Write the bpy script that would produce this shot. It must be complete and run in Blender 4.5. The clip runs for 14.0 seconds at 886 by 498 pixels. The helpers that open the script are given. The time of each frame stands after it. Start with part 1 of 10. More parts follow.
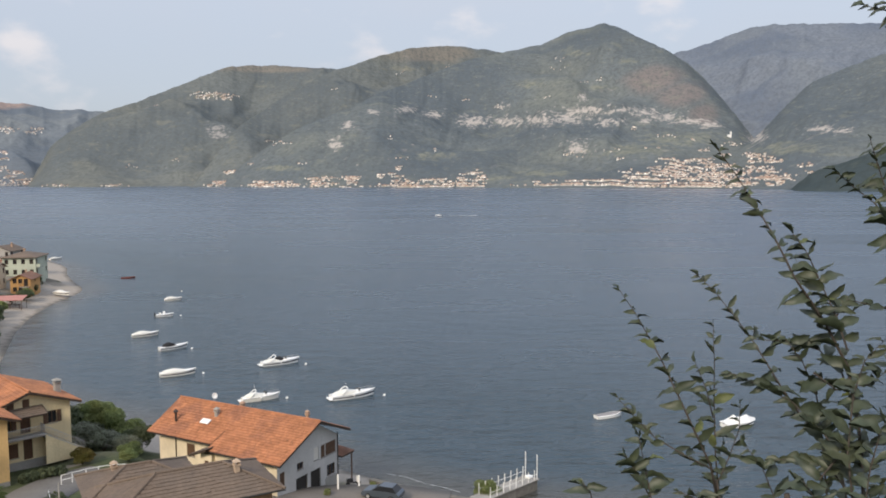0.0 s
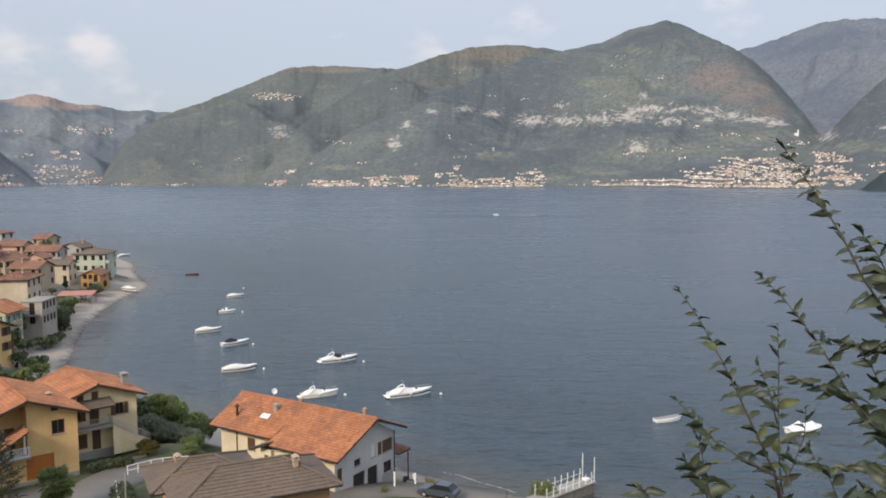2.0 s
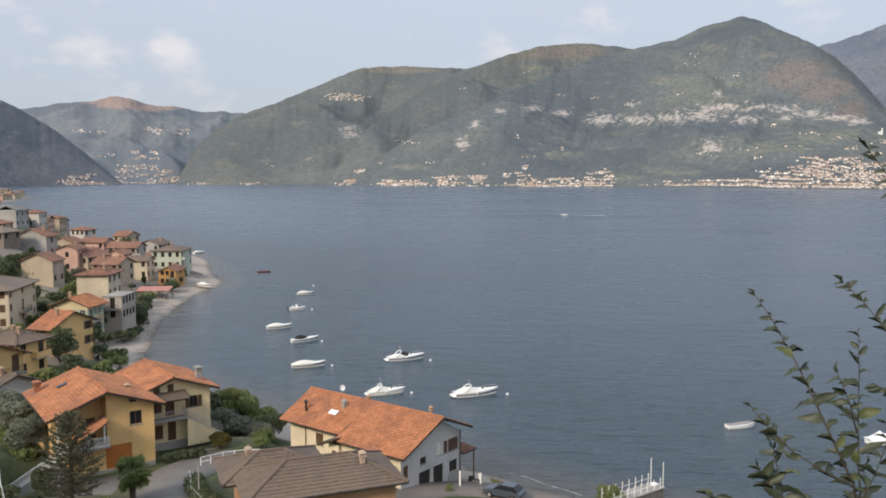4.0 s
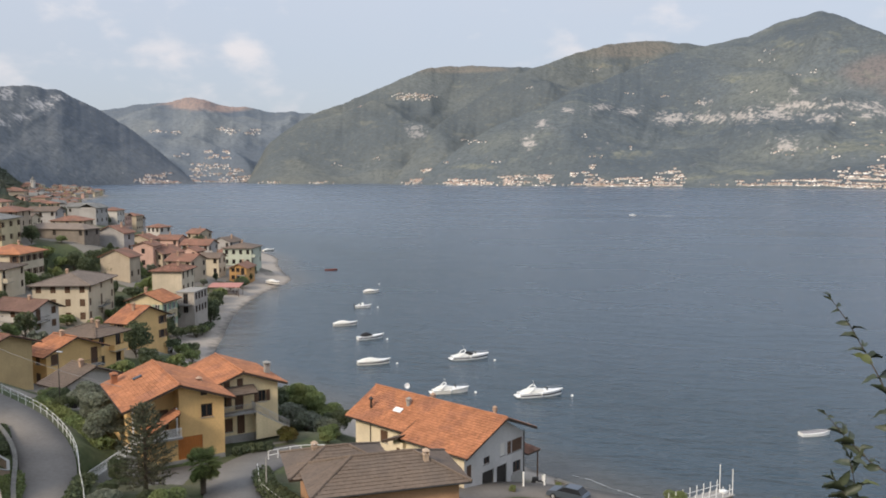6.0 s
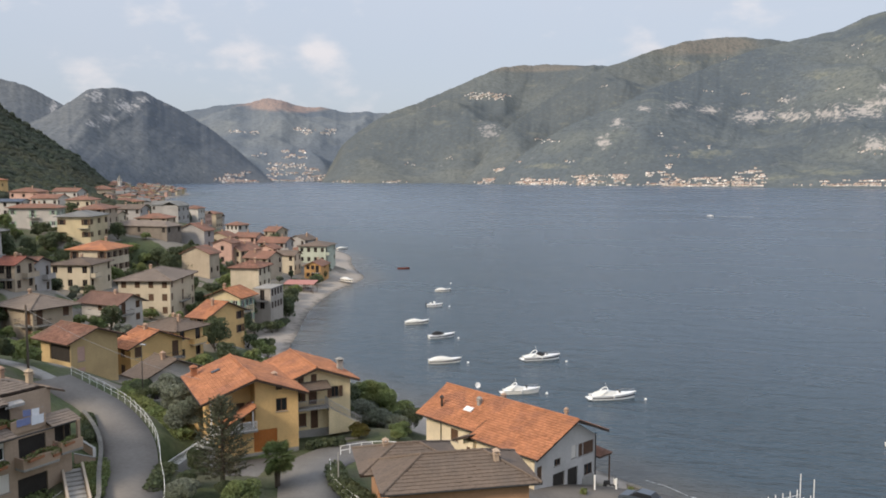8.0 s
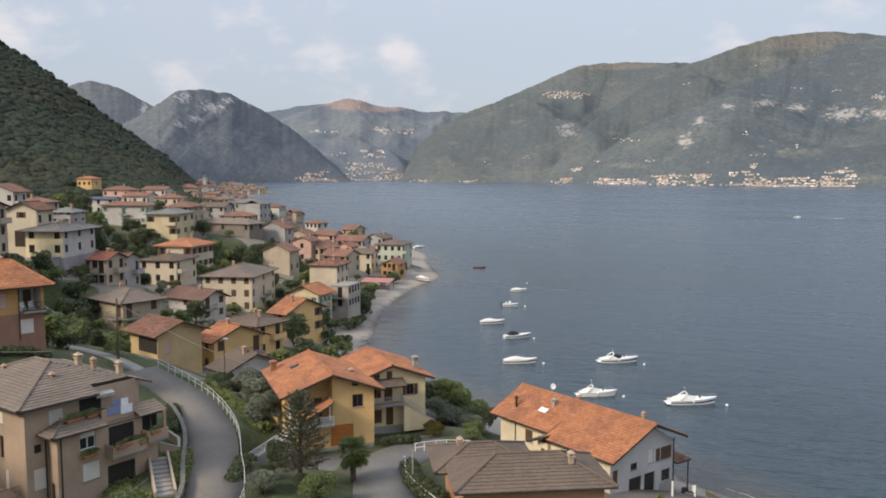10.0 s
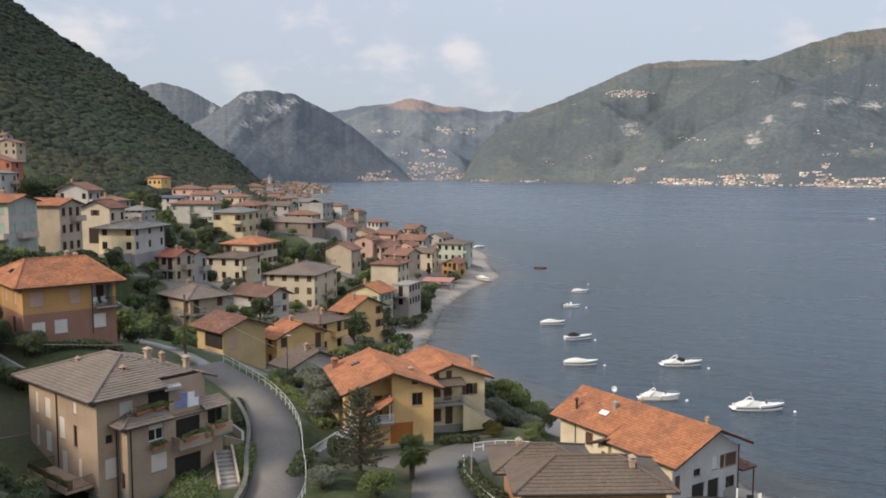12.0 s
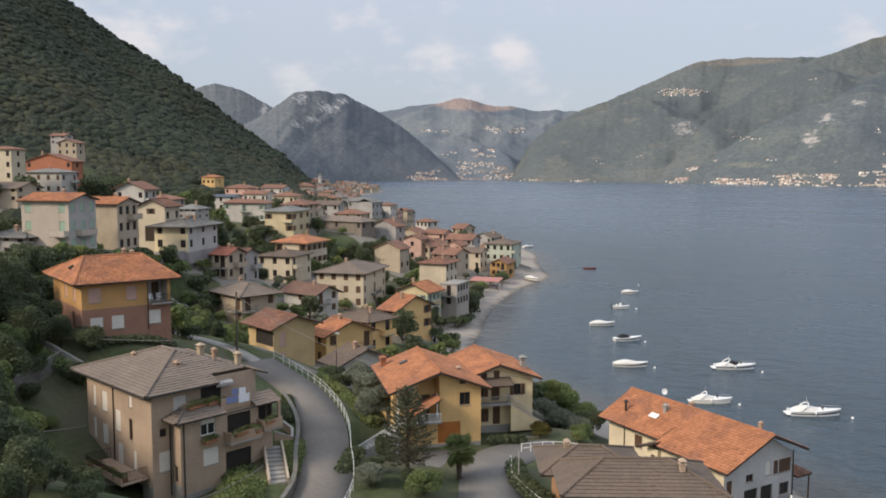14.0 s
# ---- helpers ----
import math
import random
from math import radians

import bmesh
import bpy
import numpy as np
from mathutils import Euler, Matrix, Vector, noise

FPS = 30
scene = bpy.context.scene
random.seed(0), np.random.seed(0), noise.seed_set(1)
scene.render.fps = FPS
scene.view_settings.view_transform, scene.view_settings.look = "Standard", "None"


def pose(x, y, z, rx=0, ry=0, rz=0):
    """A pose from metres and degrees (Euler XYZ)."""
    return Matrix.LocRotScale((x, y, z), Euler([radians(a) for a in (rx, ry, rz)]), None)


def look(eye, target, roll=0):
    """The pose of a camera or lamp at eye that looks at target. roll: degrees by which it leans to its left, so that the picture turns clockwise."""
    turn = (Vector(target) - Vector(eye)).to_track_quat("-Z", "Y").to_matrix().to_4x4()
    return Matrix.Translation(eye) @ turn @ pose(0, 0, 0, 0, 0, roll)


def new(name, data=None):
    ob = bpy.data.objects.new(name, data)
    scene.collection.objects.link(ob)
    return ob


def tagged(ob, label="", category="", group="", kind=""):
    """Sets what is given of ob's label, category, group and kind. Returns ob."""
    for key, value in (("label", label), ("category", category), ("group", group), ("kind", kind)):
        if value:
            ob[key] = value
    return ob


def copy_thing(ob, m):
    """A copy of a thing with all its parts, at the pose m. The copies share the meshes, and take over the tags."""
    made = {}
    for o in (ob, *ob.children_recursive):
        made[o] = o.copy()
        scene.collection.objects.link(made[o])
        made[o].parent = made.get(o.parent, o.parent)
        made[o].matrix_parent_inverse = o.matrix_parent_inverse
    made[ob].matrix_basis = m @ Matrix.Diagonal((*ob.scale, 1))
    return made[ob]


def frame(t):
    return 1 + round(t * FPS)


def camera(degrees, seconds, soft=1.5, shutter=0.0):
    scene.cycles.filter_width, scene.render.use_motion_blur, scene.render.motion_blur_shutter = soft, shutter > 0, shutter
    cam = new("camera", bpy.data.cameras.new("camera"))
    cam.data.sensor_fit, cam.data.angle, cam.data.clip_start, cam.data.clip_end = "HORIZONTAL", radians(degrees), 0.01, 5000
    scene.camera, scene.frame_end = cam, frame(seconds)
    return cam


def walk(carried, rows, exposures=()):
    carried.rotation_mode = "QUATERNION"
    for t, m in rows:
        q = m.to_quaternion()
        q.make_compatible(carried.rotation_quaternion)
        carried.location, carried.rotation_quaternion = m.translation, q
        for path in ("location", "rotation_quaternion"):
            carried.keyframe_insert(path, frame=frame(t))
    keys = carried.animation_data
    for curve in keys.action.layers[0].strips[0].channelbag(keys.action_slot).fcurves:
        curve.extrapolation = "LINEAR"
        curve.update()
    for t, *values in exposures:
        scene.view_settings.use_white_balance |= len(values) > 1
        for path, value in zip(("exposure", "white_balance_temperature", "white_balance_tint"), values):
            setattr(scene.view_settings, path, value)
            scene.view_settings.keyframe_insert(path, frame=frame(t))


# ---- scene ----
from mathutils import Quaternion

EYE = (0.0, 0.0, 36.0)
cam = camera(56.41, 14.0, soft=1.85)
# seconds, yaw, pitch, lean
PATH = [
    (0.0, 0.02, -5.21, -0.22), (0.5, 0.73, -5.20, -0.22), (1.0, 1.67, -5.22, -0.21), (1.5, 2.83, -5.23, -0.19),
    (2.0, 4.03, -5.24, -0.18), (2.5, 5.15, -5.25, -0.17), (3.0, 6.40, -5.25, -0.15), (5.5, 12.07, -5.27, -0.06),
    (6.0, 13.27, -5.28, -0.04), (6.5, 14.42, -5.28, -0.02), (7.0, 15.74, -5.29, -0.01), (7.5, 16.92, -5.30, 0.00),
    (8.0, 18.28, -5.32, 0.02), (8.5, 19.70, -5.33, 0.04), (9.0, 21.18, -5.34, 0.06), (11.5, 26.67, -5.40, 0.14),
    (12.0, 27.79, -5.40, 0.16), (12.5, 28.61, -5.40, 0.17), (13.0, 29.59, -5.41, 0.18), (13.5, 30.40, -5.42, 0.19),
    (14.0, 31.16, -5.44, 0.19),
]


def aimed(yaw, pitch, lean):
    a, b = radians(yaw), radians(pitch)
    ahead = Vector((-math.sin(a) * math.cos(b), math.cos(a) * math.cos(b), math.sin(b)))
    return look(EYE, Vector(EYE) + ahead, lean)


walk(cam, [(t, aimed(a, b, c)) for t, a, b, c in PATH], exposures=[(0.0, 0.73), (7.0, 0.75), (14.0, 0.71)])

# ---- light ----
SUN_AZ, SUN_EL = radians(-118.0), radians(34.0)
to_sun = Vector((math.cos(SUN_AZ) * math.cos(SUN_EL), math.sin(SUN_AZ) * math.cos(SUN_EL), math.sin(SUN_EL)))
sun = new("sun", bpy.data.lights.new("sun", "SUN"))
sun.data.energy, sun.data.angle, sun.data.color = 1.85, radians(12.0), (1.0, 0.86, 0.69)
sun.matrix_world = look((0, 0, 400), Vector((0, 0, 400)) - to_sun)

world = bpy.data.worlds.new("sky")
scene.world = world
world.use_nodes = True
wn, wl = world.node_tree.nodes, world.node_tree.links
wn.clear()


def wnode(kind, **values):
    n = wn.new(kind)
    for key, value in values.items():
        n.inputs[key.replace("_", " ")].default_value = value
    return n


sky = wn.new("ShaderNodeTexSky")
sky.sky_type, sky.sun_disc = "NISHITA", False
sky.sun_elevation, sky.sun_rotation = SUN_EL, math.pi / 2 - SUN_AZ
sky.air_density, sky.dust_density, sky.ozone_density = 1.0, 2.5, 1.5
sky_dir = wn.new("ShaderNodeTexCoord")
stretch = wnode("ShaderNodeMapping", Scale=(1.0, 1.0, 1.9))
wl.new(sky_dir.outputs["Generated"], stretch.inputs["Vector"])
veil = wnode("ShaderNodeTexNoise", Scale=1.7, Detail=4.0, Roughness=0.5)
wl.new(stretch.outputs["Vector"], veil.inputs["Vector"])


def wramp(source, a, b, low, high):
    r = wn.new("ShaderNodeMapRange")
    r.interpolation_type = "SMOOTHSTEP"
    for k, v in zip(("From Min", "From Max", "To Min", "To Max"), (a, b, low, high)):
        r.inputs[k].default_value = v
    wl.new(source, r.inputs["Value"])
    return r.outputs["Result"]


# banks of cumulus: bearing, rise and reach in degrees
banks = None
for bearing, rise, reach in ((26.5, 7.6, 4.2), (25.5, 5.4, 5.0), (31.0, 6.4, 5.5), (40.5, 4.6, 6.0), (52.0, 8.0, 9.0), (36.0, 11.0, 6.0), (-14.7, 10.4, 3.2), (-1.0, 9.2, 4.0), (5.5, 9.0, 3.5), (62.0, 12.0, 9.0), (-40.0, 12.0, 8.0)):
    a, e = radians(bearing), radians(rise)
    toward = wn.new("ShaderNodeVectorMath")
    toward.operation = "DISTANCE"
    toward.inputs[1].default_value = (-math.sin(a) * math.cos(e), math.cos(a) * math.cos(e), math.sin(e))
    wl.new(sky_dir.outputs["Generated"], toward.inputs[0])
    bank = wramp(toward.outputs["Value"], 0.0, radians(reach), 1.0, 0.0)
    if banks is not None:
        most = wn.new("ShaderNodeMath")
        most.operation = "MAXIMUM"
        wl.new(banks, most.inputs[0])
        wl.new(bank, most.inputs[1])
        bank = most.outputs[0]
    banks = bank
billow = wnode("ShaderNodeTexNoise", Scale=17.0, Detail=9.0, Roughness=0.52)
wl.new(stretch.outputs["Vector"], billow.inputs["Vector"])
heaped = wn.new("ShaderNodeMath")
heaped.operation = "MULTIPLY_ADD"
heaped.inputs[1].default_value = 3.4
wl.new(billow.outputs["Fac"], heaped.inputs[0])
wl.new(banks, heaped.inputs[2])
cover_puffs = wramp(heaped.outputs[0], 2.1, 3.4, 0.0, 0.9)
cover_veil = wramp(veil.outputs["Fac"], 0.30, 0.70, 0.70, 0.92)
cover = wn.new("ShaderNodeMath")
cover.operation = "MAXIMUM"
wl.new(cover_puffs, cover.inputs[0])
wl.new(cover_veil, cover.inputs[1])
cloud_mix = wn.new("ShaderNodeMix")
cloud_mix.data_type = "RGBA"
CLOUD = (3.38, 3.66, 4.22, 1.0)
cloud_mix.inputs["B"].default_value = CLOUD
wl.new(cover.outputs[0], cloud_mix.inputs["Factor"])
wl.new(sky.outputs["Color"], cloud_mix.inputs["A"])
puff_mix = wn.new("ShaderNodeMix")
puff_mix.data_type = "RGBA"
puff_mix.inputs["B"].default_value = (4.75, 4.6, 4.75, 1.0)
wl.new(cover_puffs, puff_mix.inputs["Factor"])
wl.new(cloud_mix.outputs["Result"], puff_mix.inputs["A"])
# thin overcast grows brighter from the horizon to the zenith
height = wn.new("ShaderNodeSeparateXYZ")
wl.new(sky_dir.outputs["Generated"], height.inputs[0])
glow = wn.new("ShaderNodeVectorMath")
glow.operation = "SCALE"
wl.new(puff_mix.outputs["Result"], glow.inputs[0])
wl.new(wramp(height.outputs["Z"], 0.0, 1.0, 1.0, 1.95), glow.inputs["Scale"])
sky_out = wnode("ShaderNodeBackground", Strength=0.098)
wl.new(glow.outputs["Vector"], sky_out.inputs["Color"])
wl.new(sky_out.outputs[0], wn.new("ShaderNodeOutputWorld").inputs["Surface"])

# ---- materials ----
MATS = {}


def mat(name, col, rough=0.85, var=0.25, scale=1.0, fine=12.0, bump=0.15, dist=0.02, metal=0.0, second=None, island=0.0, spec=0.3, amount=0.5):
    """A procedural surface: colour shifts at two scales and a fine relief, in metres."""
    if name in MATS:
        return MATS[name]
    m = bpy.data.materials.new(name)
    m.use_nodes = True
    n, l = m.node_tree.nodes, m.node_tree.links
    b = n["Principled BSDF"]
    b.inputs["Roughness"].default_value, b.inputs["Metallic"].default_value = rough, metal
    b.inputs["Specular IOR Level"].default_value = spec
    geo = n.new("ShaderNodeNewGeometry")
    big, small = n.new("ShaderNodeTexNoise"), n.new("ShaderNodeTexNoise")
    big.inputs["Scale"].default_value, big.inputs["Detail"].default_value = scale, 5.0
    small.inputs["Scale"].default_value, small.inputs["Detail"].default_value = fine, 4.0
    for t in (big, small):
        l.new(geo.outputs["Position"], t.inputs["Vector"])
    dark = tuple(c * (1 - var) for c in col)
    light = tuple(min(1, c * (1 + var)) for c in col)
    mix = n.new("ShaderNodeMix")
    mix.data_type = "RGBA"
    mix.inputs["A"].default_value, mix.inputs["B"].default_value = (*dark, 1), (*light, 1)
    avg = n.new("ShaderNodeMath")
    avg.operation = "MULTIPLY_ADD"
    avg.inputs[1].default_value = 0.5
    half = n.new("ShaderNodeMath")
    half.operation = "MULTIPLY"
    half.inputs[1].default_value = 0.5
    l.new(small.outputs["Fac"], half.inputs[0])
    l.new(big.outputs["Fac"], avg.inputs[0])
    l.new(half.outputs[0], avg.inputs[2])
    spread = n.new("ShaderNodeMapRange")
    spread.inputs["From Min"].default_value, spread.inputs["From Max"].default_value = 0.32, 0.68
    l.new(avg.outputs[0], spread.inputs["Value"])
    l.new(spread.outputs["Result"], mix.inputs["Factor"])
    out = mix.outputs["Result"]
    if second:
        m2 = n.new("ShaderNodeMix")
        m2.data_type = "RGBA"
        m2.inputs["B"].default_value = (*second, 1)
        r2 = n.new("ShaderNodeMapRange")
        r2.inputs["From Min"].default_value, r2.inputs["From Max"].default_value = 0.48, 0.62
        r2.inputs["To Max"].default_value = amount
        third = n.new("ShaderNodeTexNoise")
        third.inputs["Scale"].default_value, third.inputs["Detail"].default_value = scale * 0.7, 6.0
        off = n.new("ShaderNodeVectorMath")
        off.inputs[1].default_value = (31.0, 17.0, 9.0)
        l.new(geo.outputs["Position"], off.inputs[0])
        l.new(off.outputs[0], third.inputs["Vector"])
        l.new(third.outputs["Fac"], r2.inputs["Value"])
        l.new(r2.outputs["Result"], m2.inputs["Factor"])
        l.new(out, m2.inputs["A"])
        out = m2.outputs["Result"]
    if island:
        hsv = n.new("ShaderNodeHueSaturation")
        r3 = n.new("ShaderNodeMapRange")
        r3.inputs["To Min"].default_value, r3.inputs["To Max"].default_value = 1 - island, 1 + island
        l.new(geo.outputs["Random Per Island"], r3.inputs["Value"])
        l.new(r3.outputs["Result"], hsv.inputs["Value"])
        l.new(out, hsv.inputs["Color"])
        out = hsv.outputs["Color"]
    l.new(out, b.inputs["Base Color"])
    if bump:
        bp = n.new("ShaderNodeBump")
        bp.inputs["Strength"].default_value, bp.inputs["Distance"].default_value = bump, dist
        l.new(small.outputs["Fac"], bp.inputs["Height"])
        l.new(bp.outputs["Normal"], b.inputs["Normal"])
    MATS[name] = m
    return m


def plaster(name, col):
    key = "plaster_" + name
    if key in MATS:
        return MATS[key]
    m = mat(key, col, 0.92, 0.14, 0.35, 6.0, 0.15, 0.012, second=tuple(c * 0.72 for c in col), amount=0.45)
    n, l = m.node_tree.nodes, m.node_tree.links
    b = n["Principled BSDF"]
    source = b.inputs["Base Color"].links[0].from_socket
    geo = n.new("ShaderNodeNewGeometry")
    tall = n.new("ShaderNodeMapping")
    tall.inputs["Scale"].default_value = (1.6, 1.6, 0.16)
    l.new(geo.outputs["Position"], tall.inputs["Vector"])
    runs = n.new("ShaderNodeTexNoise")
    runs.inputs["Scale"].default_value, runs.inputs["Detail"].default_value = 1.0, 5.0
    l.new(tall.outputs["Vector"], runs.inputs["Vector"])
    r = n.new("ShaderNodeMapRange")
    for k, v in zip(("From Min", "From Max", "To Min", "To Max"), (0.52, 0.75, 0.0, 0.22)):
        r.inputs[k].default_value = v
    l.new(runs.outputs["Fac"], r.inputs["Value"])
    mix = n.new("ShaderNodeMix")
    mix.data_type = "RGBA"
    mix.inputs["B"].default_value = (col[0] * 0.55, col[1] * 0.55, col[2] * 0.56, 1)
    l.new(r.outputs["Result"], mix.inputs["Factor"])
    l.new(source, mix.inputs["A"])
    l.new(mix.outputs["Result"], b.inputs["Base Color"])
    return m


TERRACOTTA = mat("terracotta_tiles", (0.375, 0.158, 0.076), 0.85, 0.28, 0.6, 6.0, 0.2, 0.02, second=(0.235, 0.108, 0.068), island=0.17, amount=0.6)
OLD_TERRACOTTA = mat("weathered_terracotta", (0.208, 0.106, 0.072), 0.9, 0.35, 0.4, 4.0, 0.25, 0.02, second=(0.145, 0.092, 0.068), island=0.28, amount=0.7)
BROWN_TILES = mat("brown_concrete_tiles", (0.150, 0.112, 0.085), 0.85, 0.2, 0.4, 4.0, 0.2, 0.02, second=(0.11, 0.09, 0.075), island=0.06)
GREY_TILES = mat("grey_tiles", (0.185, 0.182, 0.168), 0.85, 0.2, 0.4, 4.0, 0.2, 0.02, second=(0.11, 0.10, 0.09), island=0.12)
TAN_TILES = mat("tan_concrete_tiles", (0.198, 0.158, 0.127), 0.85, 0.2, 0.4, 4.0, 0.2, 0.02, second=(0.16, 0.13, 0.105), island=0.05)
WOOD = mat("brown_stained_wood", (0.10, 0.055, 0.032), 0.6, 0.25, 2.0, 25.0, 0.2, 0.005)
DARK_WOOD = mat("dark_fascia_wood", (0.05, 0.035, 0.026), 0.7, 0.25, 2.0, 25.0, 0.2, 0.005)
ORANGE_WOOD = mat("orange_varnished_boards", (0.40, 0.14, 0.035), 0.5, 0.2, 1.2, 18.0, 0.2, 0.005)
WHITE = mat("white_paint", (0.78, 0.77, 0.74), 0.5, 0.06, 1.0, 20.0, 0.08, 0.004)
ROLLER = mat("pale_roller_shutter", (0.62, 0.58, 0.52), 0.6, 0.06, 1.0, 20.0, 0.1, 0.004)
GREEN_SHUTTER = mat("pale_green_shutter", (0.30, 0.40, 0.30), 0.6, 0.08, 1.0, 20.0, 0.1, 0.004)
CONCRETE = mat("concrete", (0.30, 0.285, 0.26), 0.9, 0.2, 0.7, 8.0, 0.25, 0.01, second=(0.20, 0.19, 0.17))
STONE = mat("rubble_stone", (0.155, 0.145, 0.128), 0.95, 0.4, 1.5, 4.0, 0.8, 0.06, second=(0.13, 0.13, 0.10))
DRIVE = mat("dark_drive_asphalt", (0.150, 0.142, 0.132), 0.92, 0.2, 0.3, 3.0, 0.2, 0.01, second=(0.185, 0.175, 0.160))
ASPHALT = mat("worn_asphalt", (0.158, 0.143, 0.126), 0.92, 0.18, 0.25, 3.0, 0.2, 0.01, second=(0.195, 0.178, 0.158))
METAL = mat("dark_metal", (0.06, 0.055, 0.05), 0.45, 0.2, 2.0, 20.0, 0.05, 0.002, metal=0.6)
GALV = mat("galvanised_metal", (0.42, 0.42, 0.42), 0.45, 0.1, 2.0, 20.0, 0.05, 0.002, metal=0.5)
# near-black colour that stands in for the shade inside openings
RECESS_SHADE = mat("recess_shade_paint", (0.034, 0.029, 0.025), 0.9, 0.2, 1.0, 5.0, 0.0)
GELCOAT = mat("white_gelcoat", (0.80, 0.80, 0.78), 0.25, 0.03, 1.0, 8.0, 0.0, spec=0.5)
CREAM_GEL = mat("cream_gelcoat", (0.78, 0.75, 0.68), 0.3, 0.03, 1.0, 8.0, 0.0, spec=0.5)
NAVY = mat("dark_blue_hull", (0.018, 0.022, 0.04), 0.25, 0.1, 1.0, 8.0, 0.0, spec=0.5)
CANVAS = mat("black_canvas", (0.02, 0.02, 0.022), 0.8, 0.2, 3.0, 30.0, 0.2, 0.01)
TARP = mat("pale_canvas_cover", (0.66, 0.65, 0.60), 0.75, 0.08, 1.5, 10.0, 0.4, 0.03)
RED_PAINT = mat("faded_red_paint", (0.17, 0.055, 0.042), 0.6, 0.15, 2.0, 20.0, 0.1, 0.004)
TRUNK = mat("bark", (0.10, 0.08, 0.06), 0.95, 0.35, 3.0, 20.0, 0.6, 0.03)

glass = bpy.data.materials.new("window_glass")
glass.use_nodes = True
gb = glass.node_tree.nodes["Principled BSDF"]
gb.inputs["Base Color"].default_value = (0.02, 0.022, 0.025, 1)
gb.inputs["Roughness"].default_value = 0.08
gb.inputs["Specular IOR Level"].default_value = 0.35
GLASS = glass


def foliage(name, col, second, vary=0.35, patch=0.35, fine=3.0, bump=0.0):
    m = mat(name, col, 0.62, 0.25, patch, fine, bump, 1.2, second=second, island=vary, amount=0.6, spec=0.25)
    n, l = m.node_tree.nodes, m.node_tree.links
    b = n["Principled BSDF"]
    through_leaf = n.new("ShaderNodeBsdfTranslucent")
    l.new(b.inputs["Base Color"].links[0].from_socket, through_leaf.inputs["Color"])
    blend = n.new("ShaderNodeMixShader")
    blend.inputs[0].default_value = 0.42
    l.new(b.outputs[0], blend.inputs[1])
    l.new(through_leaf.outputs[0], blend.inputs[2])
    l.new(blend.outputs[0], n["Material Output"].inputs["Surface"])
    return m


LEAF = foliage("broad_leaves", (0.185, 0.228, 0.092), (0.235, 0.245, 0.090))
LEAF_DARK = foliage("dark_leaves", (0.102, 0.124, 0.068), (0.135, 0.148, 0.070))
LEAF_OLIVE = foliage("olive_leaves", (0.225, 0.240, 0.180), (0.180, 0.200, 0.130))
LEAF_YELLOW = foliage("yellowing_leaves", (0.120, 0.110, 0.028), (0.15, 0.085, 0.03))
NEEDLES = foliage("dark_needles", (0.115, 0.125, 0.078), (0.140, 0.125, 0.078))
FOREST = foliage("forest_leaves", (0.070, 0.085, 0.053), (0.104, 0.097, 0.052), 0.22, 0.018, 0.55, 0.8)

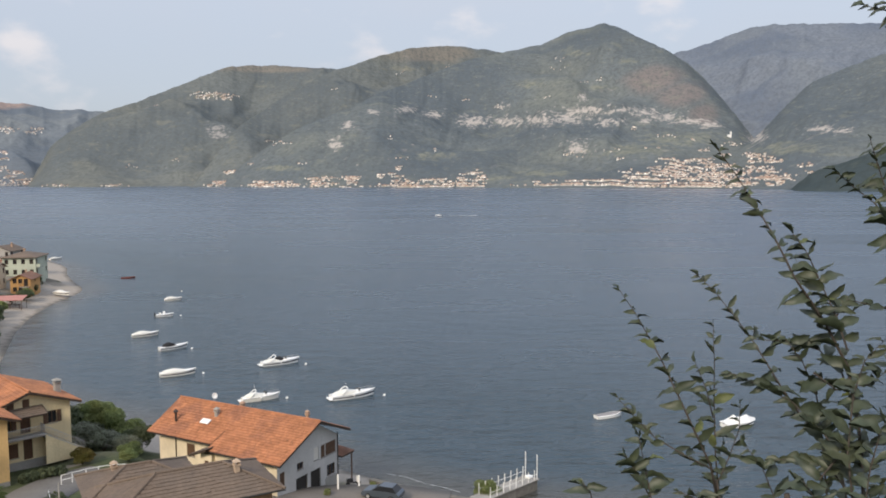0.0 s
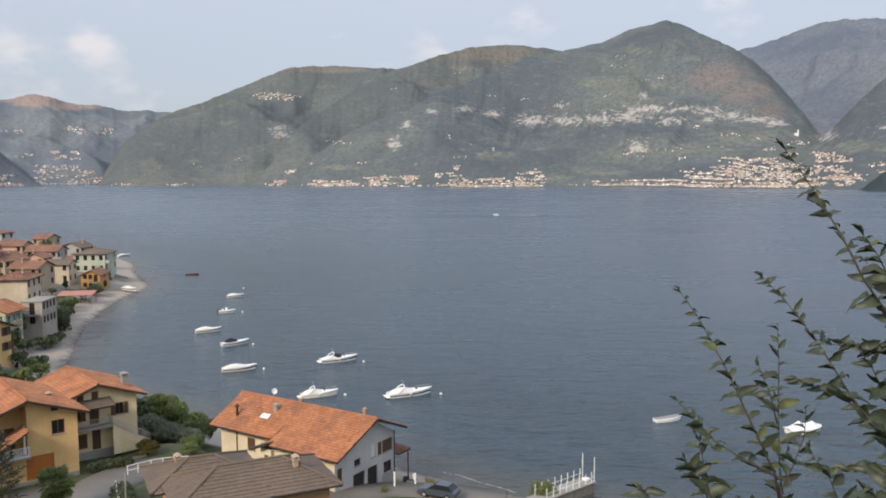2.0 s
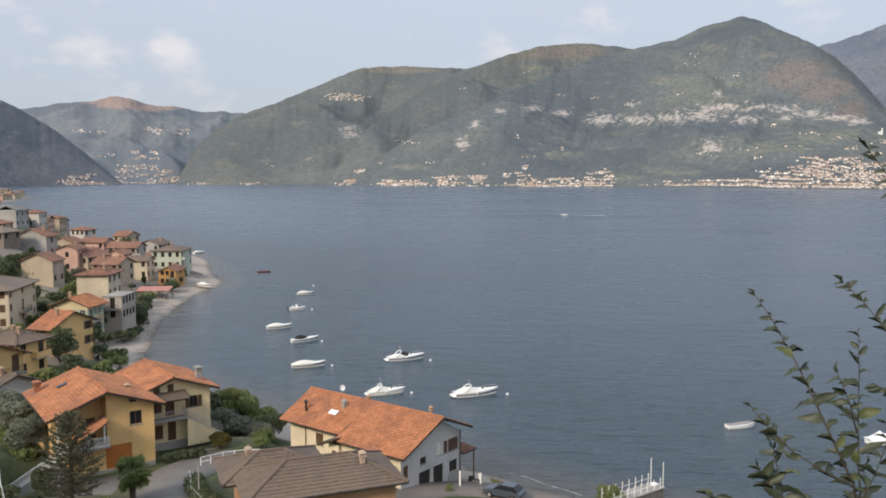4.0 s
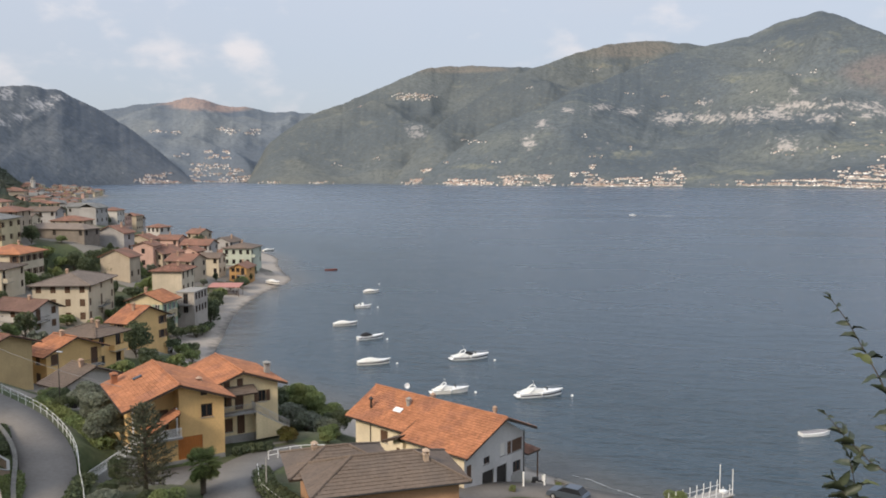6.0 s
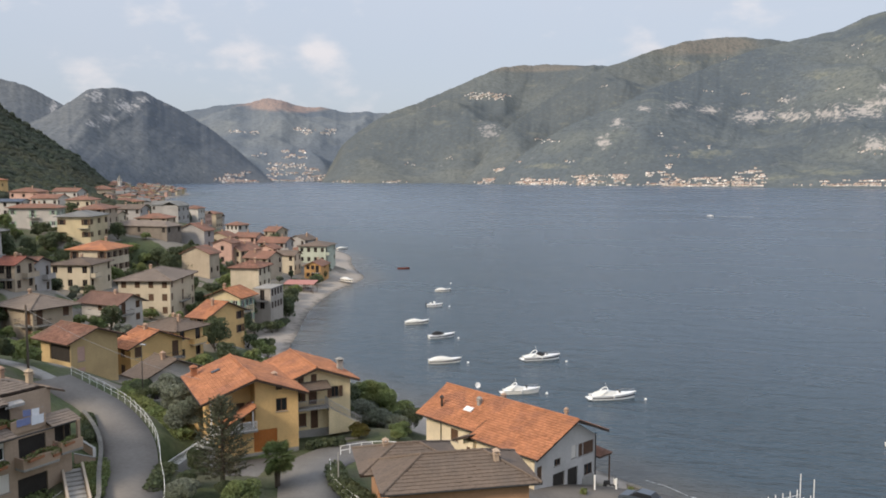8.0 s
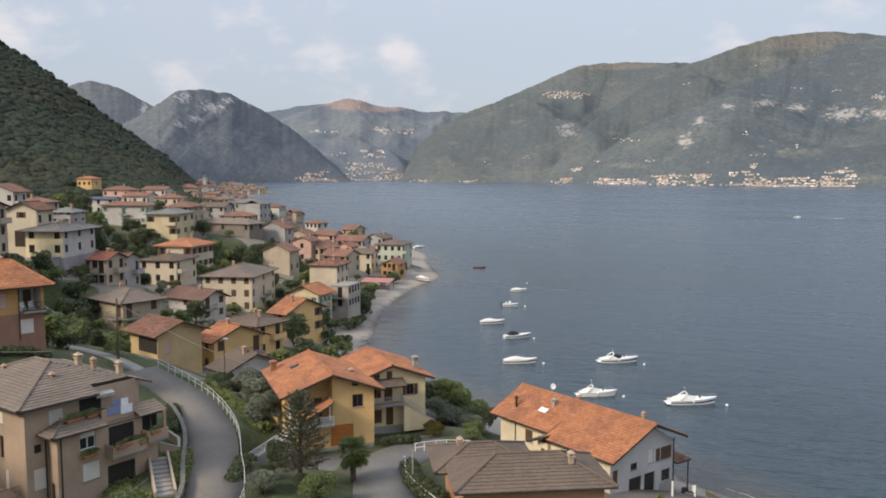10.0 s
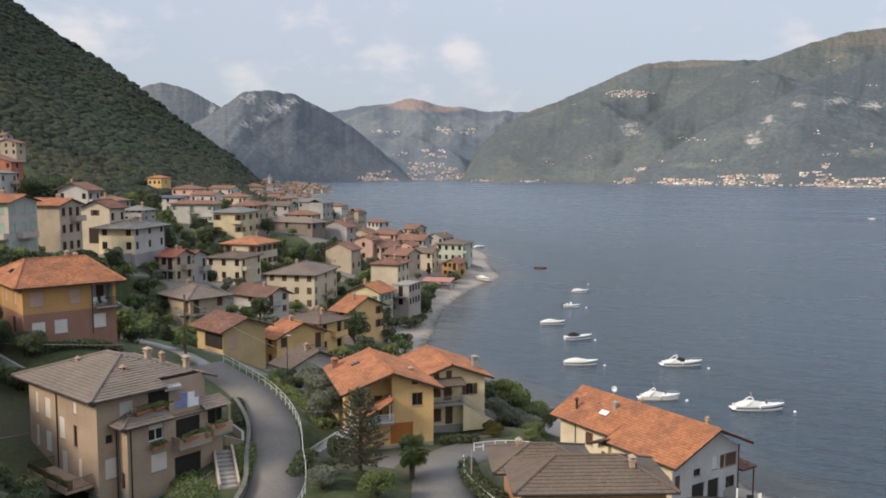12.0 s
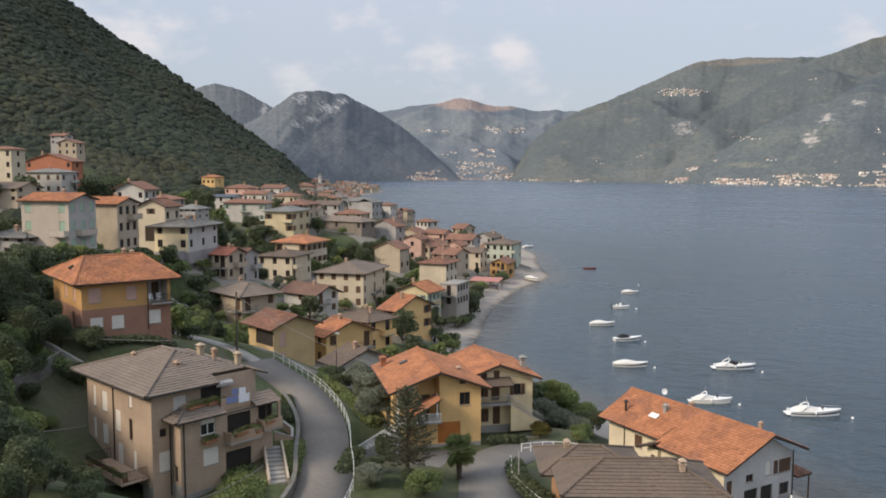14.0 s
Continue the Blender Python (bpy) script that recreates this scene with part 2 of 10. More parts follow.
# ---- mesh tools ----
class Mesh:
    """Collects faces, each with the number of its material."""

    def __init__(self):
        self.v, self.f, self.m = [], [], []

    def add(self, verts, faces, k=0):
        n = len(self.v)
        self.v.extend(tuple(p) for p in verts)
        self.f.extend(tuple(i + n for i in q) for q in faces)
        self.m.extend([k] * len(faces))
        return self

    def box(self, x0, x1, y0, y1, z0, z1, k=0, bevel=0.0):
        if bevel:
            b = bevel
            v, f = [], []
            for x, y, z, in ((x, y, z) for z in (z0, z1) for y in (y0, y1) for x in (x0, x1)):
                sx, sy, sz = (1 if x == x0 else -1), (1 if y == y0 else -1), (1 if z == z0 else -1)
                v += [(x, y + b * sy, z + b * sz), (x + b * sx, y, z + b * sz), (x + b * sx, y + b * sy, z)]
            i = lambda c, a: c * 3 + a
            f += [(i(0, 0), i(4, 0), i(6, 0), i(2, 0)), (i(1, 0), i(3, 0), i(7, 0), i(5, 0))]
            f += [(i(0, 1), i(1, 1), i(5, 1), i(4, 1)), (i(2, 1), i(6, 1), i(7, 1), i(3, 1))]
            f += [(i(0, 2), i(2, 2), i(3, 2), i(1, 2)), (i(4, 2), i(5, 2), i(7, 2), i(6, 2))]
            for a, c in ((0, 1), (2, 3), (4, 5), (6, 7)):
                f.append((i(a, 1), i(a, 2), i(c, 2), i(c, 1)))
            for a, c in ((0, 2), (1, 3), (4, 6), (5, 7)):
                f.append((i(a, 0), i(a, 2), i(c, 2), i(c, 0)))
            for a, c in ((0, 4), (1, 5), (2, 6), (3, 7)):
                f.append((i(a, 0), i(a, 1), i(c, 1), i(c, 0)))
            for c in range(8):
                f.append((i(c, 0), i(c, 1), i(c, 2)))
            return self.add(v, f, k)
        v = [(x, y, z) for z in (z0, z1) for y in (y0, y1) for x in (x0, x1)]
        return self.add(v, [(0, 2, 3, 1), (4, 5, 7, 6), (0, 1, 5, 4), (2, 6, 7, 3), (0, 4, 6, 2), (1, 3, 7, 5)], k)

    def tube(self, path, r0, r1=None, n=6, k=0, caps=True):
        r1 = r0 if r1 is None else r1
        path = [Vector(p) for p in path]
        rings = []
        for i, p in enumerate(path):
            d = (path[min(i + 1, len(path) - 1)] - path[max(i - 1, 0)]).normalized()
            a = d.cross(Vector((0, 0, 1)) if abs(d.z) < 0.9 else Vector((1, 0, 0))).normalized()
            b = d.cross(a)
            r = r0 + (r1 - r0) * i / max(1, len(path) - 1)
            rings.append([p + (a * math.cos(2 * math.pi * j / n) + b * math.sin(2 * math.pi * j / n)) * r for j in range(n)])
        f = []
        for i in range(len(rings) - 1):
            f += [(i * n + j, i * n + (j + 1) % n, (i + 1) * n + (j + 1) % n, (i + 1) * n + j) for j in range(n)]
        if caps:
            f += [tuple(range(n))[::-1], tuple((len(rings) - 1) * n + j for j in range(n))]
        return self.add([p for ring in rings for p in ring], f, k)

    def lathe(self, profile, n=12, k=0, at=(0, 0, 0)):
        f, v = [], []
        for r, z in profile:
            v += [(at[0] + r * math.cos(2 * math.pi * j / n), at[1] + r * math.sin(2 * math.pi * j / n), at[2] + z) for j in range(n)]
        for i in range(len(profile) - 1):
            f += [(i * n + j, i * n + (j + 1) % n, (i + 1) * n + (j + 1) % n, (i + 1) * n + j) for j in range(n)]
        f += [tuple(range(n))[::-1], tuple((len(profile) - 1) * n + j for j in range(n))]
        return self.add(v, f, k)

    def data(self, name, mats, smooth=False, weld=False):
        me = bpy.data.meshes.new(name)
        me.from_pydata(self.v, [], self.f)
        for m in mats if isinstance(mats, (list, tuple)) else [mats]:
            me.materials.append(m)
        if len(me.materials) > 1:
            me.polygons.foreach_set("material_index", self.m)
        me.polygons.foreach_set("use_smooth", [smooth] * len(me.polygons))
        bm = bmesh.new()
        bm.from_mesh(me)
        if weld:
            bmesh.ops.remove_doubles(bm, verts=bm.verts, dist=0.0005)
        bmesh.ops.recalc_face_normals(bm, faces=bm.faces)
        bm.to_mesh(me)
        bm.free()
        return me


def part(name, mesh, mats, parent, label="", smooth=False, at=None):
    me = mesh if isinstance(mesh, bpy.types.Mesh) else mesh.data(name, mats, smooth)
    ob = new(name, me)
    ob.parent = parent
    if at is not None:
        ob.matrix_basis = at
    return tagged(ob, label) if label else ob


def thing(name, m, label, category, group="", kind=""):
    ob = new(name)
    ob.empty_display_size = 0.3
    ob.matrix_basis = m
    return tagged(ob, label, category, group, kind)


def raw_mesh(name, verts, faces, mats, smooth=False):
    """A mesh from arrays: verts (n, 3), faces (m, 3 or 4)."""
    verts, faces = np.asarray(verts, np.float32), np.asarray(faces, np.int32)
    me = bpy.data.meshes.new(name)
    k = faces.shape[1]
    me.vertices.add(len(verts))
    me.vertices.foreach_set("co", verts.ravel())
    me.loops.add(faces.size)
    me.loops.foreach_set("vertex_index", faces.ravel())
    me.polygons.add(len(faces))
    me.polygons.foreach_set("loop_start", np.arange(0, faces.size, k, dtype=np.int32))
    me.polygons.foreach_set("loop_total", np.full(len(faces), k, np.int32))
    me.polygons.foreach_set("use_smooth", np.full(len(faces), smooth))
    for m in mats if isinstance(mats, (list, tuple)) else [mats]:
        me.materials.append(m)
    me.update(calc_edges=True)
    return me


def grid_faces(nx, ny):
    i = np.arange(nx * ny).reshape(nx, ny)
    return np.stack([i[:-1, :-1], i[1:, :-1], i[1:, 1:], i[:-1, 1:]], -1).reshape(-1, 4)


def wave_noise(x, y, seed, octaves=5, rough=0.5):
    """Smooth random heights about 0, with a longest wave of 1."""
    g = np.random.default_rng(seed)
    total, amp, freq = np.zeros_like(x), 1.0, 1.0
    for _ in range(octaves):
        n = 64
        table = g.random((n, n))
        fx, fy = (x * freq) % n, (y * freq) % n
        ix, iy = fx.astype(int), fy.astype(int)
        tx, ty = fx - ix, fy - iy
        tx, ty = tx * tx * (3 - 2 * tx), ty * ty * (3 - 2 * ty)
        a, b = table[ix % n, iy % n], table[(ix + 1) % n, iy % n]
        c, d = table[ix % n, (iy + 1) % n], table[(ix + 1) % n, (iy + 1) % n]
        total += amp * ((a * (1 - tx) + b * tx) * (1 - ty) + (c * (1 - tx) + d * tx) * ty - 0.5)
        amp, freq = amp * rough, freq * 2.03
    return total


# ---- houses: corner x, y, way of the long visible wall, its length, depth, floor height, wall height ----
PLAN = {}


def plan(key, x, y, way, width, depth, base, height):
    PLAN[key] = (x, y, way, width, depth, base, height)


plan("orange", -77.0, 53.9, 159, 12.0, 9.4, 18.4, 5.9)
plan("white_tall", -123.7, 84.8, -158, 8.6, 7.9, 21.9, 9.0)
plan("beige_tall", -129.7, 98.8, -160, 6.6, 6.8, 20.6, 9.2)
plan("cream_barn", -134.4, 113.6, -160, 5.9, 6.0, 21.4, 7.3)
plan("grey_yellow", -128.5, 114.3, -160, 7.4, 12.5, 19.5, 5.4)
plan("mauve", -127.7, 109.1, -163, 2.3, 18.7, 14.8, 5.0)
plan("hill_white", -236.0, 159.8, -160, 12.6, 7.8, 28.2, 7.0)
plan("hill_orange", -244.1, 169.1, -160, 16.8, 6.0, 32.6, 6.1)
plan("left_cream", -234.8, 143.1, -160, 13.0, 6.0, 32.4, 9.6)
plan("hill_a", -325.9, 223.1, -160, 7.0, 6.0, 46.2, 4.4)
plan("hill_b", -315.3, 221.0, -160, 9.0, 6.0, 41.6, 5.6)
plan("white_gable", -186.6, 151.0, -160, 8.6, 6.0, 23.6, 7.4)
plan("yellow_hill", -312.3, 295.6, -160, 7.1, 10.0, 24.2, 8.3)
plan("blueroof", -234.6, 232.0, -160, 15.9, 6.6, 19.9, 5.8)
plan("white_red", -202.5, 214.5, -160, 15.3, 6.0, 17.7, 7.1)
plan("yg2", -165.5, 187.4, -158, 8.9, 14.3, 16.9, 7.0)
plan("beige_or", -174.7, 203.3, -158, 7.4, 13.5, 16.7, 8.5)
plan("barn_long", -157.0, 209.8, 179, 20.4, 7.0, 16.8, 3.1)
plan("gable_t", -151.6, 221.0, -176, 9.3, 6.0, 11.5, 6.5)
plan("orange_hip", -140.4, 164.1, -170, 9.6, 10.5, 10.8, 6.7)
plan("white_low", -132.7, 149.6, -165, 9.2, 10.4, 9.5, 5.9)
plan("left_mid", -121.8, 118.2, -170, 3.8, 5.8, 13.6, 5.6)
plan("cream_big", -109.4, 146.7, -163, 11.1, 15.7, 5.0, 8.3)
plan("brown_hip", -106.0, 106.1, 165, 9.4, 7.1, 7.6, 6.3)
plan("brown_small", -106.6, 127.3, 173, 9.7, 6.0, 6.5, 4.8)
plan("ochre", -81.7, 87.9, 164, 7.1, 7.1, 7.2, 6.3)
plan("yellow2", -79.8, 97.5, 160, 4.3, 8.6, 5.4, 5.5)
plan("brown_balc", -83.0, 112.7, 172, 7.3, 6.0, 4.4, 6.1)
plan("grey_gable", -65.9, 83.1, 158, 4.1, 7.9, 6.8, 4.1)
plan("yellow_beach", -89.3, 130.4, 172, 4.1, 10.4, 3.8, 5.4)
plan("ltyellow", -96.0, 152.3, -178, 7.5, 6.0, 2.8, 6.7)
plan("beige_beach", -100.8, 168.1, -168, 6.8, 8.7, 4.9, 9.0)
plan("beige_wing", -94.8, 163.0, -172, 4.0, 7.6, 4.2, 5.7)
plan("stone_barn", -132.5, 195.3, -173, 8.3, 6.0, 7.2, 6.5)
plan("pink", -141.5, 220.5, -173, 6.3, 6.0, 7.4, 6.9)
plan("tower", -178.6, 283.3, 170, 6.6, 6.0, 6.3, 9.1)
plan("green_big", -125.4, 252.6, -171, 9.6, 11.3, 4.7, 6.4)
plan("orange_beach", -118.8, 235.7, -170, 5.4, 9.1, 1.8, 4.7)
plan("cl_a", -126.3, 215.8, 178, 8.2, 8.2, 4.6, 6.0)
plan("cl_b", -139.3, 221.9, 169, 8.2, 9.0, 5.9, 6.0)
plan("cl_c", -128.1, 235.4, -174, 6.4, 5.8, 3.6, 6.0)
plan("cl_d", -146.2, 262.0, -174, 10.2, 8.0, 5.0, 6.0)
plan("cl_e", -160.3, 265.4, -178, 8.6, 6.6, 6.4, 6.0)
plan("cl_f", -148.3, 281.3, 175, 7.8, 8.2, 4.4, 6.0)
plan("cl_g", -173.7, 303.9, 171, 6.2, 7.8, 5.6, 6.0)
plan("cl_h", -157.5, 243.5, -176, 8.0, 6.6, 8.1, 6.0)
plan("cl_i", -139.8, 242.6, -179, 6.0, 5.2, 4.7, 6.0)

plan("x_a", -164.2, 149.4, -160, 6.1, 6.0, 22.7, 3.4)
plan("x_c", -269.3, 275.1, -165, 12, 9, 21.0, 7)
plan("x_d", -255.0, 270.8, -165, 11, 9, 18.5, 7)
plan("x_f", -124.3, 124.6, -165, 7, 7, 11.8, 6.5)
plan("x_g", -197.7, 264.2, -165, 12, 9, 12.8, 6)
plan("x_h", -214.4, 270.3, -165, 11, 9, 15.8, 6)
plan("x_i", -238.1, 270.1, -165, 10, 9, 18.1, 7)
plan("x_j", -288.5, 318.8, -165, 12, 9, 20.0, 7)
plan("x_k", -189.1, 116.3, -165, 16, 8, 27.6, 4)
plan("x_l", -129.0, 80.5, -165, 8, 6, 21.3, 3.6)
plan("x_n", -199.2, 170.2, -165, 9, 8, 21.2, 6)
plan("x_o", -192.4, 230.2, -165, 9, 8, 15.6, 6)
plan("x_q", -148.2, 239.9, -165, 7, 7, 5.6, 6)
plan("x_r", -133.4, 257.5, -165, 6, 6, 3.7, 5)


def centre(key):
    x, y, way, w, d, zb, h = PLAN[key]
    a = radians(way)
    u, v = (math.cos(a), math.sin(a)), (math.sin(a), -math.cos(a))
    return x + u[0] * w / 2 + v[0] * d / 2, y + u[1] * w / 2 + v[1] * d / 2


# ---- ground ----
SHORE = np.array([
    (900, -420), (400, -150), (160, 20), (60, 68), (20, 84), (4, 89), (-3, 91), (-10.5, 97), (-32, 110), (-55, 123), (-74, 136), (-81.5, 146), (-86.4, 159), (-93.2, 175),
    (-99.5, 190), (-106.4, 213), (-109.8, 231), (-110.6, 247), (-114, 260), (-123.6, 274.6), (-138, 300), (-147, 322), (-166, 346), (-230, 400), (-330, 480), (-430, 590),
    (-520, 690), (-600, 800), (-664, 863), (-740, 1010), (-827, 1188), (-930, 1210), (-1150, 1330), (-1700, 1500), (-2600, 1500)], float)
# rounded corners
for _ in range(2):
    SHORE = np.concatenate([SHORE[:1], np.stack([SHORE[:-1] * 0.75 + SHORE[1:] * 0.25, SHORE[:-1] * 0.25 + SHORE[1:] * 0.75], 1).reshape(-1, 2), SHORE[-1:]])


def shore_distance(x, y):
    """Metres inland from the lake's edge (negative over the water)."""
    best, side = np.full(x.shape, 1e9), np.zeros(x.shape)
    for (ax, ay), (bx, by) in zip(SHORE[:-1], SHORE[1:]):
        ex, ey = bx - ax, by - ay
        t = np.clip(((x - ax) * ex + (y - ay) * ey) / (ex * ex + ey * ey), 0, 1)
        qx, qy = x - ax - t * ex, y - ay - t * ey
        d = qx * qx + qy * qy
        s = ex * (y - ay) - ey * (x - ax)
        take = d < best - 1e-9
        best, side = np.where(take, d, best), np.where(take, np.sign(s), side)
    return np.sqrt(best) * side


# extra heights of the slope: x, y, z, reach
SPOTS = []


def spot(x, y, z, reach):
    SPOTS.append((x, y, z, reach))


spot(0, -1, 34.2, 3.0)
spot(3, -14, 35.0, 14)
spot(-22, -14, 34.0, 14)
spot(6, 12, 24.0, 8)
spot(-10, 14, 23.0, 9)
spot(-8, 30, 15.0, 12)
spot(-24, 28, 15.5, 12)
spot(12, 32, 14.0, 12)
spot(-38, 22, 18.0, 11)
spot(-60, 20, 20.0, 14)
spot(-44, 44, 9.6, 7)
spot(-50, 61, 9.6, 7)
spot(-60, 69, 10.0, 7)
spot(-70, 76, 11.0, 7)
spot(-82, 76, 13.0, 8)
spot(-92, 66, 16.0, 9)
spot(-38, 60, 8.6, 6)
spot(-34, 68, 7.6, 5)
spot(-31, 76, 6.6, 6)
spot(-25, 86, 4.6, 5)
spot(-20, 62, 7.6, 8)
spot(-8, 82, 2.6, 7)
spot(2, 78, 2.4, 7)
spot(-45, 76, 6.3, 6)
spot(-40, 88, 5.0, 6)
spot(-52, 90, 5.5, 7)
spot(-60, 106, 2.6, 9)
spot(-60, 43, 7.4, 7)
spot(-66, 52, 11.5, 6)
spot(-18, 76, 4.2, 5)
spot(30, 60, 6, 14)
spot(-8, 70, 5.0, 7)
spot(-53, 40, 6.9, 5.5)
spot(-68, 38, 14.0, 8)
spot(-66, 28, 17.0, 8)
spot(-100, 40, 24, 14)
spot(-73.8, 57.5, 18.2, 3.5)
spot(-121, 80, 20.2, 6)
spot(-119, 72, 18.0, 6)
spot(-127, 76, 20.5, 6)
spot(-135, 74, 22.0, 7)
spot(-122, 88, 20.2, 4)
spot(-125, 96, 20.0, 4)
spot(-112, 72, 15.8, 6)
spot(-112, 64, 17.0, 6)
spot(-126, 105, 19.6, 4)

# roads: centre line with heights, half width
UPPER_ROAD = [(-39.5, 44.0, 9.0), (-43.5, 52.5, 9.1), (-48.4, 58.6, 9.3), (-53.0, 64.2, 9.6), (-57.8, 68.6, 9.9), (-63.5, 72.6, 10.3), (-69.5, 75.4, 10.8), (-75.0, 77.4, 11.4)]
FOOTPATH = [(-74.6, 77.3, 11.35), (-80.0, 78.4, 12.2), (-86.0, 78.0, 13.0), (-93.0, 76.0, 14.2)]
LOWER_ROAD = [(-28.6, 55.0, 8.6), (-31.6, 60.5, 8.2), (-34.6, 66.0, 7.8), (-36.8, 71.0, 7.2), (-36.6, 76.5, 6.6), (-34.0, 81.0, 6.2)]
YARD = [(-46.5, 67.0, 6.4), (-42.0, 70.5, 6.4), (-37.5, 74.0, 6.4), (-35.5, 79.0, 6.2), (-36.5, 84.0, 6.0)]


def along_line(x, y, line):
    """Distance from a line, and the line's height there."""
    best, high = np.full(np.shape(x), 1e9), np.zeros(np.shape(x))
    for (ax, ay, az), (bx, by, bz) in zip(line[:-1], line[1:]):
        ex, ey = bx - ax, by - ay
        t = np.clip(((x - ax) * ex + (y - ay) * ey) / (ex * ex + ey * ey), 0, 1)
        d = np.hypot(x - ax - t * ex, y - ay - t * ey)
        high = np.where(d < best, az + (bz - az) * t, high)
        best = np.minimum(best, d)
    return best, high


HILL_AZ = np.radians(np.array([30.0, 34.5, 36.8, 39.9, 42.9, 45.8, 49.3, 52.6, 55.1, 60.0, 70.0, 90.0]))
HILL_EL = np.radians(np.array([-1.6, -1.3, -1.0, -0.3, 1.3, 3.5, 6.3, 8.3, 10.1, 13.5, 17.0, 20.0]))


PLAIN = {}


def plain_height(px, py):
    """Height of the even slope at one place, kept once found."""
    if (px, py) not in PLAIN:
        ps = shore_distance(np.array([px], float), np.array([py], float))
        PLAIN[px, py] = float(np.interp(ps, [-400, -60, -12, 0, 5, 10, 14, 30, 60, 100, 160, 400, 2000], [-40, -10, -1.5, 0.0, 0.6, 1.25, 2.3, 5.2, 9.5, 16, 24, 34, 60])[0])
    return PLAIN[px, py]


def ground_height(x, y):
    x, y = np.asarray(x, float), np.asarray(y, float)
    s = shore_distance(x, y)
    z = np.interp(s, [-400, -60, -12, 0, 5, 10, 14, 30, 60, 100, 160, 400, 2000], [-40, -10, -1.5, 0.0, 0.6, 1.25, 2.3, 5.2, 9.5, 16, 24, 34, 60])
    top, low = np.zeros(x.shape), np.full(x.shape, 1e-6)
    pads = [(*centre(k), PLAN[k][5], 0.62 * max(PLAN[k][3], PLAN[k][4])) for k in PLAN] + SPOTS
    for px, py, pz, reach in pads:
        w = np.exp(-((x - px) ** 2 + (y - py) ** 2) / (2 * (reach * 0.8) ** 2))
        base = plain_height(px, py)
        top, low = top + w * (pz - base), low + w
    inland = np.clip((s - np.where((y > 135) & (y < 262), 8.0, 1.0)) / 5.0, 0, 1)
    z = z + inland * top / low * (1.0 - np.exp(-4.5 * low))
    # the wooded mountain side beyond the village
    r, az = np.hypot(x, y), np.arctan2(-x, y)
    crest = 36 + 950 * np.tan(np.interp(az, HILL_AZ, HILL_EL))
    k = np.clip((r - 330) / 620, 0, 1)
    hill = 16 + (crest - 16) * (0.55 * k + 0.45 * k * k) + 14 * k * wave_noise(x / 160, y / 160, 3, 4) * (r < 950)
    hill = np.where(r > 950, crest - (r - 950) * 0.05, hill)
    lift = np.clip((s - 25) / 60, 0, 1) * np.clip((r - 250) / 120, 0, 1) * np.clip((az - 0.55) / 0.06, 0, 1)
    z = np.where(lift > 0, np.maximum(z, z * (1 - lift) + np.maximum(hill, z * 0.75) * lift) * (az < 1.5) + z * (az >= 1.5), z)
    z = z + np.clip(s / 10, 0, 1) * 0.25 * wave_noise(x / 7, y / 7, 8, 3)
    for line, half in ((FOOTPATH, 0.8), (UPPER_ROAD, 2.4), (YARD, 3.6), (LOWER_ROAD, 3.0)):
        d, high = along_line(x, y, line)
        k = np.clip((half + 2.6 - d) / 2.4, 0, 1)
        k = k * k * (3 - 2 * k)
        z = z * (1 - k) + (high - 0.07) * k
    return z


def ground_at(x, y):
    return float(ground_height(np.array([x], float), np.array([y], float))[0])


def spaced(dense0, dense1, step, low, high, grow=1.12):
    a = list(np.arange(dense0, dense1, step))
    d, p = step, a[-1]
    while p < high:
        d = min(d * grow, 40)
        p += d
        a.append(p)
    d, p = step, a[0]
    while p > low:
        d = min(d * grow, 40)
        p -= d
        a.insert(0, p)
    return np.array(a)


gx, gy = spaced(-150, 45, 1.0, -1900, 950), spaced(25, 270, 1.0, -480, 1600)
GX, GY = np.meshgrid(gx, gy, indexing="ij")
GZ = ground_height(GX, GY)

GROUND = mat("grassy_slope", (0.058, 0.072, 0.030), 0.95, 0.4, 0.15, 1.6, 0.8, 0.15, second=(0.105, 0.094, 0.062), amount=0.6)


